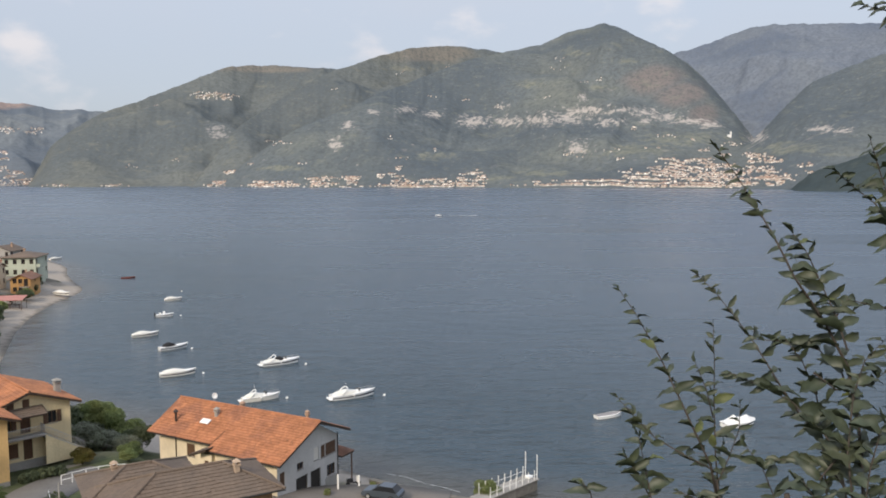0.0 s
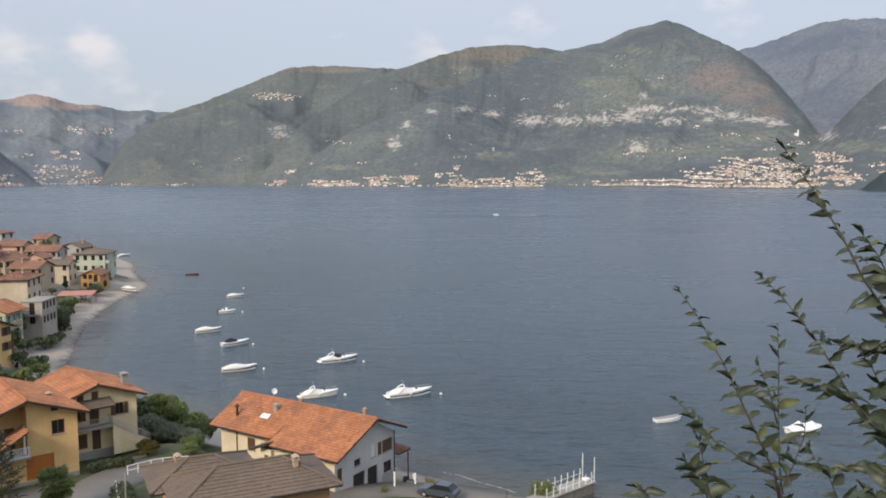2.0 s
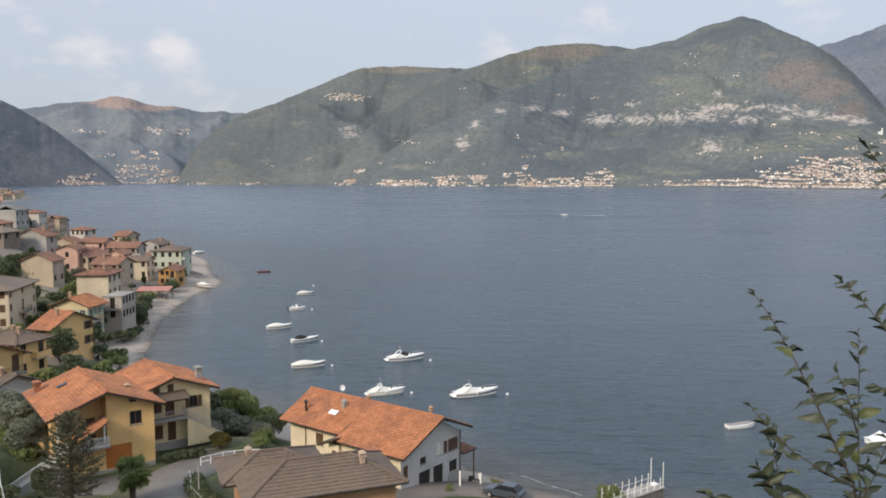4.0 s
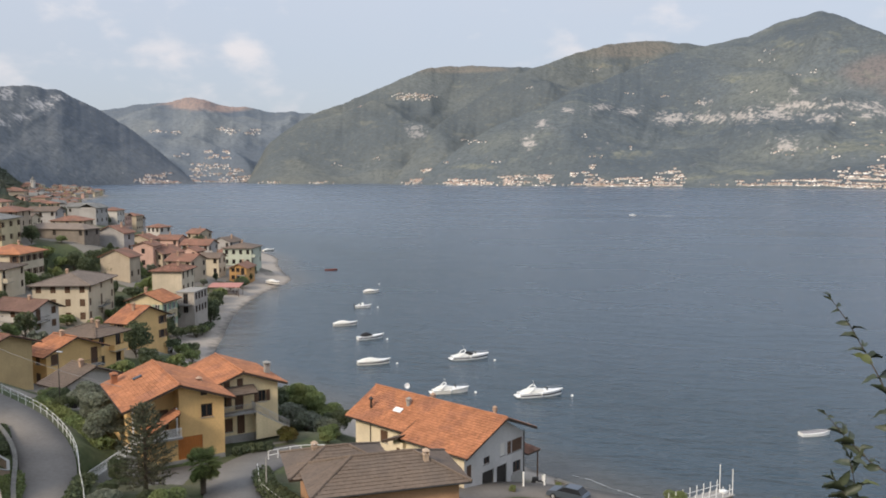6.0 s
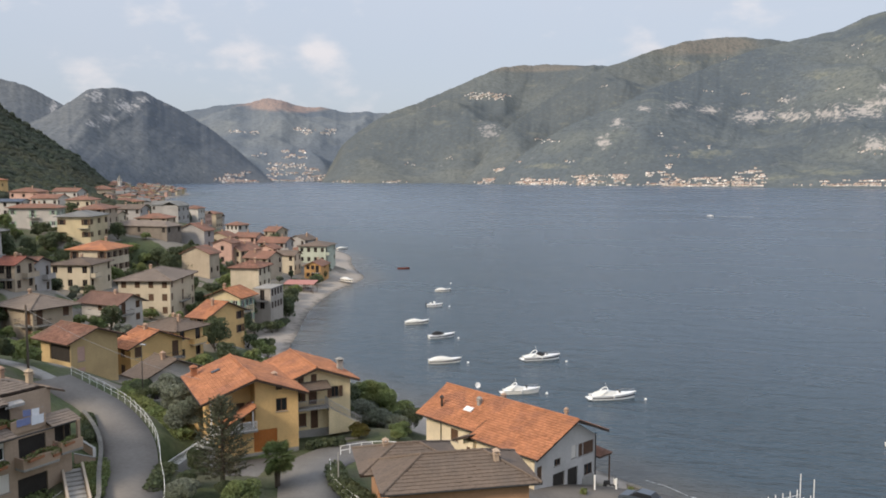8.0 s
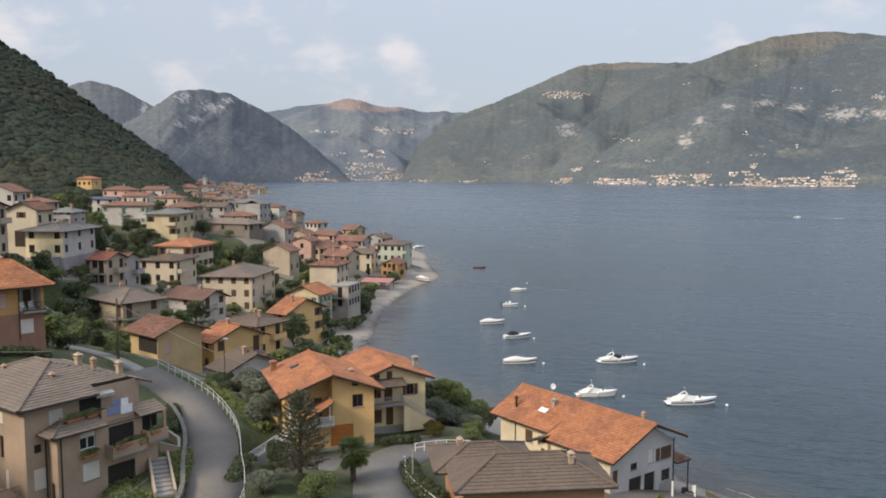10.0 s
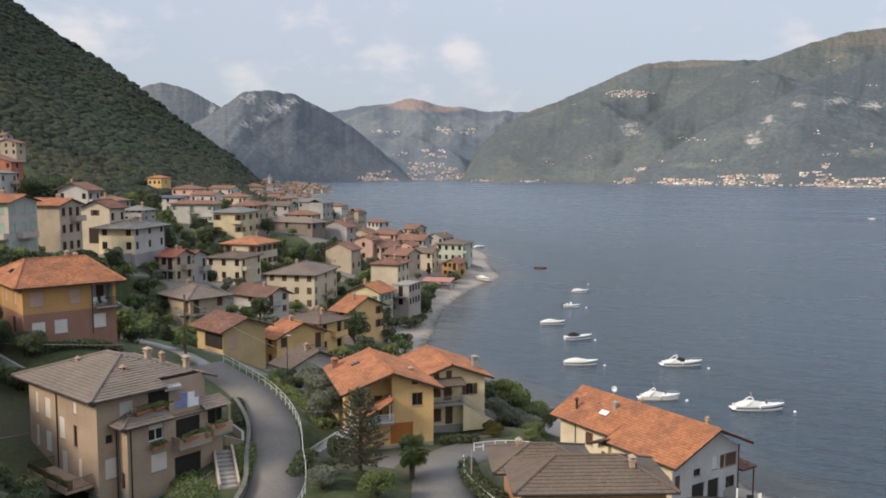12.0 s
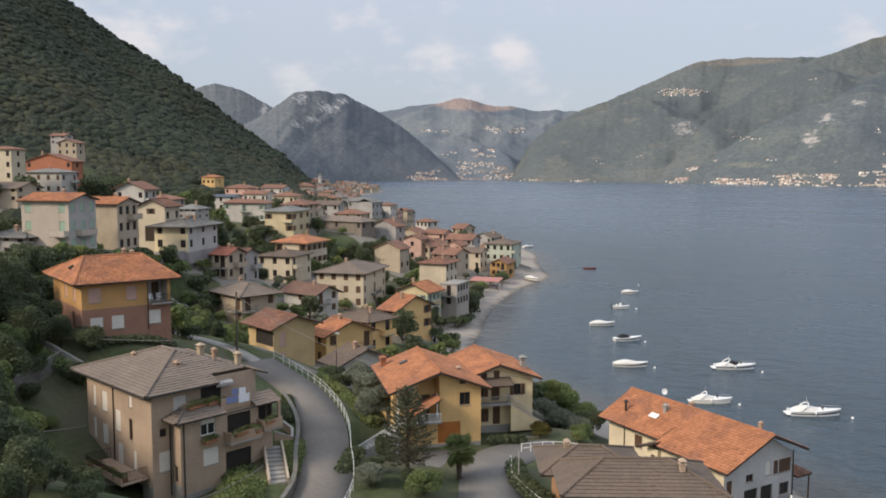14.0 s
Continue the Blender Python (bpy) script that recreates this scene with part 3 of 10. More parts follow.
def ground_material():
    """Grass and scrub, and pale shingle along the water's edge."""
    m = GROUND
    n, l = m.node_tree.nodes, m.node_tree.links
    b = n["Principled BSDF"]
    source = b.inputs["Base Color"].links[0].from_socket
    geo = n.new("ShaderNodeNewGeometry")
    split = n.new("ShaderNodeSeparateXYZ")
    l.new(geo.outputs["Position"], split.inputs[0])
    rough = n.new("ShaderNodeTexNoise")
    rough.inputs["Scale"].default_value, rough.inputs["Detail"].default_value = 0.5, 5.0
    l.new(geo.outputs["Position"], rough.inputs["Vector"])
    lifted = n.new("ShaderNodeMath")
    lifted.operation = "MULTIPLY_ADD"
    lifted.inputs[1].default_value = -0.7
    l.new(rough.outputs["Fac"], lifted.inputs[0])
    l.new(split.outputs["Z"], lifted.inputs[2])
    edge = n.new("ShaderNodeMapRange")
    for key, v in zip(("From Min", "From Max", "To Min", "To Max"), (1.3, 1.9, 1.0, 0.0)):
        edge.inputs[key].default_value = v
    l.new(lifted.outputs[0], edge.inputs["Value"])
    stones = n.new("ShaderNodeTexNoise")
    stones.inputs["Scale"].default_value, stones.inputs["Detail"].default_value = 2.0, 6.0
    l.new(geo.outputs["Position"], stones.inputs["Vector"])
    pebble = n.new("ShaderNodeMix")
    pebble.data_type = "RGBA"
    pebble.inputs["A"].default_value, pebble.inputs["B"].default_value = (0.225, 0.198, 0.168, 1), (0.40, 0.355, 0.305, 1)
    l.new(stones.outputs["Fac"], pebble.inputs["Factor"])
    mix = n.new("ShaderNodeMix")
    mix.data_type = "RGBA"
    l.new(edge.outputs["Result"], mix.inputs["Factor"])
    yard, broken, paved = n.new("ShaderNodeAttribute"), n.new("ShaderNodeMath"), n.new("ShaderNodeMapRange")
    yard.attribute_name, broken.operation = "yard", "MULTIPLY_ADD"
    broken.inputs[1].default_value = 1.6
    patch = n.new("ShaderNodeTexNoise")
    patch.inputs["Scale"].default_value, patch.inputs["Detail"].default_value = 0.16, 3.0
    l.new(geo.outputs["Position"], patch.inputs["Vector"])
    l.new(patch.outputs["Fac"], broken.inputs[0])
    l.new(yard.outputs["Fac"], broken.inputs[2])
    for key, v in zip(("From Min", "From Max", "To Min", "To Max"), (1.35, 1.55, 0.0, 0.92)):
        paved.inputs[key].default_value = v
    l.new(broken.outputs[0], paved.inputs["Value"])
    gravel = n.new("ShaderNodeMix")
    gravel.data_type = "RGBA"
    gravel.inputs["B"].default_value = (0.215, 0.195, 0.168, 1)
    l.new(paved.outputs["Result"], gravel.inputs["Factor"])
    l.new(source, gravel.inputs["A"])
    l.new(gravel.outputs["Result"], mix.inputs["A"])
    l.new(pebble.outputs["Result"], mix.inputs["B"])
    wet = n.new("ShaderNodeMapRange")
    for key, v in zip(("From Min", "From Max", "To Min", "To Max"), (-0.40, -0.12, 0.9, 0.0)):
        wet.inputs[key].default_value = v
    l.new(lifted.outputs[0], wet.inputs["Value"])
    damp = n.new("ShaderNodeMix")
    damp.data_type = "RGBA"
    damp.inputs["B"].default_value = (0.075, 0.068, 0.058, 1)
    l.new(wet.outputs["Result"], damp.inputs["Factor"])
    l.new(mix.outputs["Result"], damp.inputs["A"])
    l.new(damp.outputs["Result"], b.inputs["Base Color"])


ground_material()
ground_mesh = raw_mesh("ground", np.stack([GX, GY, GZ], -1).reshape(-1, 3), grid_faces(len(gx), len(gy)), GROUND, True)
# gravel and paving in the yards round the village houses
yards = np.zeros(GX.size)
for key in PLAN:
    if key.startswith(("hill", "left_cream", "orange", "yellow_hill")) and key not in ("orange_hip", "orange_beach"):
        continue
    cx, cy = centre(key)
    a = radians(PLAN[key][2])
    du, dv = (GX.ravel() - cx) * math.cos(a) + (GY.ravel() - cy) * math.sin(a), -(GX.ravel() - cx) * math.sin(a) + (GY.ravel() - cy) * math.cos(a)
    off = np.maximum(np.abs(du) - PLAN[key][3] / 2, np.abs(dv) - PLAN[key][4] / 2)
    yards = np.maximum(yards, np.clip(1.4 - off / 5.0, 0, 1))
ground_mesh.attributes.new("yard", "FLOAT", "POINT").data.foreach_set("value", yards.astype(np.float32))
ground = new("ground", ground_mesh)
tagged(ground, "grassy lakeside slope with a pale shingle beach", "ground", kind="structure")

# ---- lake ----
water_mat = bpy.data.materials.new("lake_water")
water_mat.use_nodes = True
n, l = water_mat.node_tree.nodes, water_mat.node_tree.links
b = n["Principled BSDF"]
b.inputs["Base Color"].default_value = (0.026, 0.048, 0.072, 1)
b.inputs["Roughness"].default_value, b.inputs["IOR"].default_value = 0.30, 1.42
geo = n.new("ShaderNodeNewGeometry")
turned = n.new("ShaderNodeMapping")
turned.inputs["Rotation"].default_value, turned.inputs["Scale"].default_value = (0, 0, radians(-22)), (0.38, 1.0, 1.0)
l.new(geo.outputs["Position"], turned.inputs["Vector"])
swell, ripple, gust = (n.new("ShaderNodeTexNoise") for _ in range(3))
for t, s, d in ((swell, 0.27, 4.0), (ripple, 1.1, 3.0), (gust, 0.018, 4.0)):
    t.inputs["Scale"].default_value, t.inputs["Detail"].default_value = s, d
    l.new(turned.outputs["Vector"], t.inputs["Vector"])
both = n.new("ShaderNodeMath")
both.operation = "MULTIPLY_ADD"
both.inputs[1].default_value = 0.35
l.new(ripple.outputs["Fac"], both.inputs[0])
l.new(swell.outputs["Fac"], both.inputs[2])
bp = n.new("ShaderNodeBump")
bp.inputs["Strength"].default_value, bp.inputs["Distance"].default_value = 0.5, 0.8
l.new(both.outputs[0], bp.inputs["Height"])
l.new(bp.outputs["Normal"], b.inputs["Normal"])
gr = n.new("ShaderNodeMapRange")
for key, v in zip(("From Min", "From Max", "To Min", "To Max"), (0.35, 0.65, 0.21, 0.30)):
    gr.inputs[key].default_value = v
l.new(gust.outputs["Fac"], gr.inputs["Value"])
l.new(gr.outputs["Result"], b.inputs["Roughness"])
wx = spaced(-180.0, 60.0, 3.0, -2800.0, 1800.0, 1.25)
wy = spaced(60.0, 330.0, 3.0, -700.0, 2900.0, 1.25)
WX, WY = np.meshgrid(wx, wy, indexing="ij")
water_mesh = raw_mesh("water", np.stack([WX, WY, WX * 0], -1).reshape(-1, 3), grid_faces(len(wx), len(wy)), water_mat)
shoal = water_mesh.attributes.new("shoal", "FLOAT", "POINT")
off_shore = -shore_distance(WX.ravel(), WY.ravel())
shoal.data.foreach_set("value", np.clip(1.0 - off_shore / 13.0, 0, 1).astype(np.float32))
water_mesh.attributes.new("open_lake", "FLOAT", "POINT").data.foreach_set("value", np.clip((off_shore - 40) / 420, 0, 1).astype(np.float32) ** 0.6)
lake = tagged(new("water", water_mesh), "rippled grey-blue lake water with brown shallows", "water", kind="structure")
# the stony bed shows through the shallows
bed = n.new("ShaderNodeAttribute")
bed.attribute_name = "shoal"
bed_mix = n.new("ShaderNodeMix")
bed_mix.data_type = "RGBA"
bed_mix.inputs["B"].default_value = (0.070, 0.066, 0.056, 1)
# haze put into the open lake's base colour, paler and bluer offshore; the ripples are short and steep near the windward
# shore
deep, lake_haze_mix = n.new("ShaderNodeAttribute"), n.new("ShaderNodeMix")
deep.attribute_name, lake_haze_mix.data_type = "open_lake", "RGBA"
lake_haze_mix.inputs["A"].default_value, lake_haze_mix.inputs["B"].default_value = (0.025, 0.046, 0.062, 1), (0.066, 0.098, 0.144, 1)
l.new(deep.outputs["Fac"], lake_haze_mix.inputs["Factor"])
l.new(lake_haze_mix.outputs["Result"], bed_mix.inputs["A"])
chop = n.new("ShaderNodeMapRange")
chop.inputs["To Min"].default_value, chop.inputs["To Max"].default_value = 1.0, 0.04
l.new(deep.outputs["Fac"], chop.inputs["Value"])
l.new(chop.outputs["Result"], bp.inputs["Strength"])
bed_ramp = n.new("ShaderNodeMapRange")
bed_ramp.interpolation_type = "SMOOTHSTEP"
bed_ramp.inputs["To Max"].default_value = 0.85
l.new(bed.outputs["Fac"], bed_ramp.inputs["Value"])
l.new(bed_ramp.outputs["Result"], bed_mix.inputs["Factor"])
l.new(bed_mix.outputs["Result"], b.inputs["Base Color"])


# ---- mountains over the lake: bearings and rises of a crest, the foot's and the crest's distance ----
# ground cover of the far slopes: bearing, rise, half width and half height in degrees
CLIFFS = [(15.09, 2.84, 0.7, 0.5), (-2.22, 3.55, 1.2, 0.42), (-4.5, 3.55, 1.2, 0.32), (-6.6, 3.6, 0.9, 0.45), (-8.6, 3.75, 1.6, 0.42), (-10.0, 4.2, 1.8, 0.36), (-11.3, 3.4, 1.0, 0.36),
          (0.6, 4.03, 0.8, 0.25), (2.5, 4.36, 0.7, 0.25), (4.74, 4.2, 0.5, 0.19), (-4.12, 4.55, 0.5, 0.2), (-9.2, 1.7, 0.8, 0.5), (-9.52, 5.08, 0.31, 0.31), (7.47, 2.02, 0.5, 0.5), (6.48, 3.3, 0.4, 0.3),
          (-12.1, 4.2, 0.8, 0.2), (-13.6, 4.05, 1.1, 0.26), (-15.0, 3.66, 1.3, 0.26), (-16.5, 3.37, 1.2, 0.22), (-17.8, 3.1, 0.8, 0.2), (-13.69, 3.44, 0.4, 0.23), (-20.7, 2.3, 0.6, 0.45), (-24.6, 2.7, 0.9, 0.25), (-25.6, 2.55, 0.6, 0.25)]
CRAG_ROCKS = [(40.83, 4.78, 0.5, 0.34), (39.03, 4.17, 0.75, 0.4), (40.22, 3.4, 0.4, 0.3), (37.94, 4.62, 0.4, 0.22), (41.08, 2.96, 0.4, 0.25), (43.27, 3.99, 0.3, 0.35), (43.18, 3.14, 0.3, 0.35)]
FIELDS = [(2.6, 7.1, 1.9, 0.15), (-8.9, 8.0, 1.1, 0.22), (-6.0, 6.0, 1.4, 0.25), (-10.6, 5.72, 0.9, 0.2), (-12.5, 7.4, 0.9, 0.19), (-7.01, 0.0, 2.31, 0.31), (-3.59, -0.3, 1.54, 0.27), (-16.3, 2.2, 3.2, 0.5),
          (-13.0, 1.5, 3.0, 0.46), (15.6, 5.12, 1.16, 0.23), (-22.5, 1.5, 2.31, 0.39), (11.0, 0.4, 2.2, 0.2), (1.0, 1.2, 2.0, 0.25)]
HEATHS = [(-14.0, 6.2, 1.8, 0.8), (-15.9, 5.0, 1.5, 0.8), (-17.4, 3.9, 1.0, 0.7), (12.0, 7.03, 3.0, 0.3), (0.68, 8.1, 2.6, 0.5), (30.2, 4.55, 1.7, 0.45), (27.8, 4.25, 1.5, 0.25)]


def eased(values, width):
    """Values smoothed over a number of steps."""
    w = max(1, int(width))
    k = np.exp(-0.5 * (np.arange(-2 * w, 2 * w + 1) / w) ** 2)
    return np.convolve(np.pad(values, 2 * w, mode="edge"), k / k.sum(), "valid")


def mountain(name, label, bearings, rises, foot, crest, mats, seed, bend=1.25, rough=0.10, spurs=5.0, foot_z=-4.0, rows=150, rocks=(), gullies=0.04):
    az = np.radians(np.linspace(bearings[0], bearings[-1], int(abs(bearings[-1] - bearings[0]) / 0.09) + 2))
    order = np.argsort(bearings)
    f = lambda v: np.interp(np.degrees(az), np.array(bearings)[order], np.array(v)[order])
    el, r0, r1 = np.radians(eased(f(rises), 2)), eased(f(foot), 14), eased(f(crest), 14)
    el = el + 0.0014 * wave_noise(np.degrees(az) * 1.4, az * 0, seed + 50, 6, 0.6)
    k = np.concatenate([np.linspace(0, 1, rows), 1 + np.linspace(0.02, 0.25, 6)])
    A, K = np.meshgrid(az, k, indexing="ij")
    R = r0[:, None] + (r1 - r0)[:, None] * K
    X, Y = -np.sin(A) * R, np.cos(A) * R
    top = 36 + r1 * np.tan(el)
    rise = np.where(K <= 1, np.abs(K) ** bend, 1 - (K - 1) * 0.8)
    Z = foot_z + (top - foot_z)[:, None] * rise
    mid = np.clip(K, 0, 1) * np.clip(1 - K, 0, 1) * 4
    folds = np.abs(wave_noise(X / (spurs * 130) + Y / (spurs * 400), Y / (spurs * 260), seed, 3, 0.4)) * 2
    Z = Z + (top - foot_z)[:, None] * mid * rough * (0.5 - folds + 0.8 * wave_noise(X / 420, Y / 420, seed + 1, 4, 0.45))
    # ravines that run down the slope, forking towards the foot
    D = np.degrees(A)
    bent = 0.5 * wave_noise(D * 0.6, K * 2.5, seed + 5, 3)
    runs = np.abs(wave_noise(D * 0.42 + K * 2.6 + bent, K * 1.4 - D * 0.08, seed + 6, 4, 0.5))
    Z = Z - (top - foot_z)[:, None] * mid ** 0.7 * gullies * (0.3 - runs)
    Z = Z + mid * 16 * wave_noise(X / 150, Y / 150, seed + 2, 4, 0.45)
    lim = 36 + R * np.tan(el)[:, None] - 3
    Z = np.where(K < 1, np.minimum(Z, np.maximum(lim, foot_z)), Z)
    me = raw_mesh(name, np.stack([X, Y, Z], -1).reshape(-1, 3), grid_faces(len(az), len(k)), mats, True)
    E = np.degrees(np.arctan2(Z - 36, R))
    for kind, spots in (("rock", rocks), ("field", FIELDS), ("heath", HEATHS)):
        cover = np.zeros(X.shape)
        for a, e, w, h in spots:
            cover = np.maximum(cover, np.exp(-0.7 * (((D - a) / w) ** 2 + ((E - e) / h) ** 2)))
        me.attributes.new(kind, "FLOAT", "POINT").data.foreach_set("value", cover.ravel().astype(np.float32))
    tagged(new(name, me), label, "mountain", kind="structure")

    def surface(bearing, share):
        i = int(np.argmin(np.abs(az - radians(bearing))))
        j = min(int(share * (rows - 1)), rows - 1)
        return float(X[i, j]), float(Y[i, j]), float(Z[i, j])

    return surface


def far_slope(name, wood, meadow, rock, heath, meadow_amount=0.5):
    """Wooded slope with darker stands, clearings, meadows, heath and outcrops of bare rock."""
    m = mat(name, wood, 1.0, 0.15, 0.0042, 0.05, 0.1, 2.0, second=meadow, amount=meadow_amount * 0.7, spec=0.0)
    n, l = m.node_tree.nodes, m.node_tree.links
    b = n["Principled BSDF"]
    out = b.inputs["Base Color"].links[0].from_socket
    geo = n.new("ShaderNodeNewGeometry")

    def noise(scale, detail, squash=(1, 1, 1), rough=0.5):
        t, st = n.new("ShaderNodeTexNoise"), n.new("ShaderNodeMapping")
        st.inputs["Scale"].default_value = squash
        t.inputs["Scale"].default_value, t.inputs["Detail"].default_value, t.inputs["Roughness"].default_value = scale, detail, rough
        l.new(geo.outputs["Position"], st.inputs["Vector"])
        l.new(st.outputs["Vector"], t.inputs["Vector"])
        return t.outputs["Fac"]

    def ramp(source, v0, v1, t0=0.0, t1=1.0):
        r = n.new("ShaderNodeMapRange")
        r.interpolation_type = "SMOOTHSTEP"
        for key, v in zip(("From Min", "From Max", "To Min", "To Max"), (v0, v1, t0, t1)):
            r.inputs[key].default_value = v
        l.new(source, r.inputs["Value"])
        return r.outputs["Result"]

    def ragged(kind, grain, weight, low, high, most):
        """Where a ground cover lies, with broken edges."""
        a, k = n.new("ShaderNodeAttribute"), n.new("ShaderNodeMath")
        a.attribute_name, k.operation = kind, "MULTIPLY_ADD"
        k.inputs[1].default_value = weight
        l.new(grain, k.inputs[0])
        l.new(a.outputs["Fac"], k.inputs[2])
        return ramp(k.outputs[0], low + weight * 0.5, high + weight * 0.5, 0.0, most)

    def layer(under, colour, factor):
        mix = n.new("ShaderNodeMix")
        mix.data_type = "RGBA"
        mix.inputs["B"].default_value = (*colour, 1)
        l.new(factor, mix.inputs["Factor"])
        l.new(under, mix.inputs["A"])
        return mix.outputs["Result"]

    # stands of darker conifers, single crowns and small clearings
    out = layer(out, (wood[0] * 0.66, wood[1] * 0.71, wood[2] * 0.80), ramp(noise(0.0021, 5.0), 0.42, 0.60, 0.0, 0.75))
    out = layer(out, heath, ragged("heath", noise(0.006, 6.0), 0.9, 0.25, 0.75, 0.8))
    out = layer(out, meadow, ragged("field", noise(0.030, 8.0, (1, 1, 1.6), 0.66), 3.4, 0.45, 1.1, 0.75))
    out = layer(out, tuple(c * 0.62 for c in wood), ramp(noise(0.085, 6.0, rough=0.6), 0.49, 0.60, 0.0, 0.5))
    out = layer(out, tuple(c * 1.12 for c in meadow), ramp(noise(0.070, 7.0, rough=0.6), 0.56, 0.68, 0.0, 0.35))
    out = layer(out, tuple(c * 0.70 for c in wood), ramp(noise(0.045, 8.0, rough=0.65), 0.50, 0.66, 0.0, 0.55))
    out = layer(out, tuple(c * 1.08 for c in meadow), ramp(noise(0.013, 8.0, (1, 1, 2.2), 0.6), 0.58, 0.68, 0.0, 0.45 * meadow_amount + 0.1))
    out = layer(out, tuple(c * 0.8 for c in rock), ramp(noise(0.011, 9.0, (1, 1, 1.4), 0.62), 0.64, 0.72, 0.0, 0.3))
    out = layer(out, rock, ragged("rock", noise(0.055, 10.0, (1.1, 1.1, 0.8), 0.72), 4.6, 0.50, 1.15, 0.85))
    l.new(out, b.inputs["Base Color"])
    return m


# distance haze is mixed into base colours A to E: bluer, paler woods
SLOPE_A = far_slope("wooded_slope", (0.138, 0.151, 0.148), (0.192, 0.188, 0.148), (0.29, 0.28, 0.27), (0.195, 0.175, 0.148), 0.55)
# A is lightened as the sunlit hump, B darkened as the shaded flank
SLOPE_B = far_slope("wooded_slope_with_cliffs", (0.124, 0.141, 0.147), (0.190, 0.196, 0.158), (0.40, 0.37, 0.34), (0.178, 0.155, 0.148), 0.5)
SLOPE_C = far_slope("far_hazy_blue_slope", (0.150, 0.172, 0.205), (0.165, 0.185, 0.198), (0.22, 0.22, 0.22), (0.2, 0.18, 0.17), 0.4)
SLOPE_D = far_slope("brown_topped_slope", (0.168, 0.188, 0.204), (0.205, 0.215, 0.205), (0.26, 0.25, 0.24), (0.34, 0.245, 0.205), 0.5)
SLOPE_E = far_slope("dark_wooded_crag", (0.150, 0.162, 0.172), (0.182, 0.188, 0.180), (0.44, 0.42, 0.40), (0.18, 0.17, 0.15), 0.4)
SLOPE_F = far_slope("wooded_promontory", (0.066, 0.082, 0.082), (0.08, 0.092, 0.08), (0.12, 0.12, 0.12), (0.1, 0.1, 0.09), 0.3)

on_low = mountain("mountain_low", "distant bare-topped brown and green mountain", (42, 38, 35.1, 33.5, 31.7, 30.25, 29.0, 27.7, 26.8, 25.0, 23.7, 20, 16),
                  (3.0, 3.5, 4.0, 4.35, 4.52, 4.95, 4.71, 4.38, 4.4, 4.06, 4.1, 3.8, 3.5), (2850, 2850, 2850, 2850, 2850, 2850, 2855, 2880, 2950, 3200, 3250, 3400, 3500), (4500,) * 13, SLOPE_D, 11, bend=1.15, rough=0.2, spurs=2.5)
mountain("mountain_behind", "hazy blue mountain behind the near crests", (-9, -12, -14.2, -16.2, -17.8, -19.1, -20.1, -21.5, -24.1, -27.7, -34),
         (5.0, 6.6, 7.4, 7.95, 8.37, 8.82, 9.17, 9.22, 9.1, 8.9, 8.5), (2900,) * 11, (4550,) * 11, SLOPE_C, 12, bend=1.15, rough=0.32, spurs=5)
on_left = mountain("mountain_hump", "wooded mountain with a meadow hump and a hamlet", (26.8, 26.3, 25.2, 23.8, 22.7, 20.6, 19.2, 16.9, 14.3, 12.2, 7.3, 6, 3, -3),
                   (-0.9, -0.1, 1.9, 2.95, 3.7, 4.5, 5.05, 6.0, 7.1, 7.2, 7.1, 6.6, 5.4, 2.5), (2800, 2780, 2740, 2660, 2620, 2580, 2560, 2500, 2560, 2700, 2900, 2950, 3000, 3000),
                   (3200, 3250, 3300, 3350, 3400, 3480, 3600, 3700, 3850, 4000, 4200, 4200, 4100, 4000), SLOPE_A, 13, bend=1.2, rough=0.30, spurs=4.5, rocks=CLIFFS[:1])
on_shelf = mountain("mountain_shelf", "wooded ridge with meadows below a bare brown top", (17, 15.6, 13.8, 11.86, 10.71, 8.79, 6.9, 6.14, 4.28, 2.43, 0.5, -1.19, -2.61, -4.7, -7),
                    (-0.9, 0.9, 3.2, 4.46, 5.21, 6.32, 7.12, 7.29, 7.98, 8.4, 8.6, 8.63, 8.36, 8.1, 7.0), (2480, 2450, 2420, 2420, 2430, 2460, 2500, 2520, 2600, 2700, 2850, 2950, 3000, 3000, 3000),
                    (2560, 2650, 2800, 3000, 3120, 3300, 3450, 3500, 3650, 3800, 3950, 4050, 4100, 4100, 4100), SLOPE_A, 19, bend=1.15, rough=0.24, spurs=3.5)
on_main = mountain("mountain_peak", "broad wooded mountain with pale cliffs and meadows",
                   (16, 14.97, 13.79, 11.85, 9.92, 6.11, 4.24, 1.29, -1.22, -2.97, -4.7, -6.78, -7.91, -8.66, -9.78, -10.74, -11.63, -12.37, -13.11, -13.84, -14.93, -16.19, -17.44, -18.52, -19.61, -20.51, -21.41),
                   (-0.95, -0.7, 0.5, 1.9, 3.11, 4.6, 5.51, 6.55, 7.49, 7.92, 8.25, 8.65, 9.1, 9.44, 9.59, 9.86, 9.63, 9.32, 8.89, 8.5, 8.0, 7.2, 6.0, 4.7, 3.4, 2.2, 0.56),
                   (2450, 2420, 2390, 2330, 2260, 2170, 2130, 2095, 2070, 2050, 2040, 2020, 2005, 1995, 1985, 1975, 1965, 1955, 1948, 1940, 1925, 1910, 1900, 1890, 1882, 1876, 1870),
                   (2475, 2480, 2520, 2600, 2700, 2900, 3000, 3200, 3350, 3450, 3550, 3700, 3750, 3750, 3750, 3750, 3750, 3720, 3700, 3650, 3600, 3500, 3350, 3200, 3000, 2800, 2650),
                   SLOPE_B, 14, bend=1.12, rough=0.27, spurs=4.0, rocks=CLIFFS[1:])
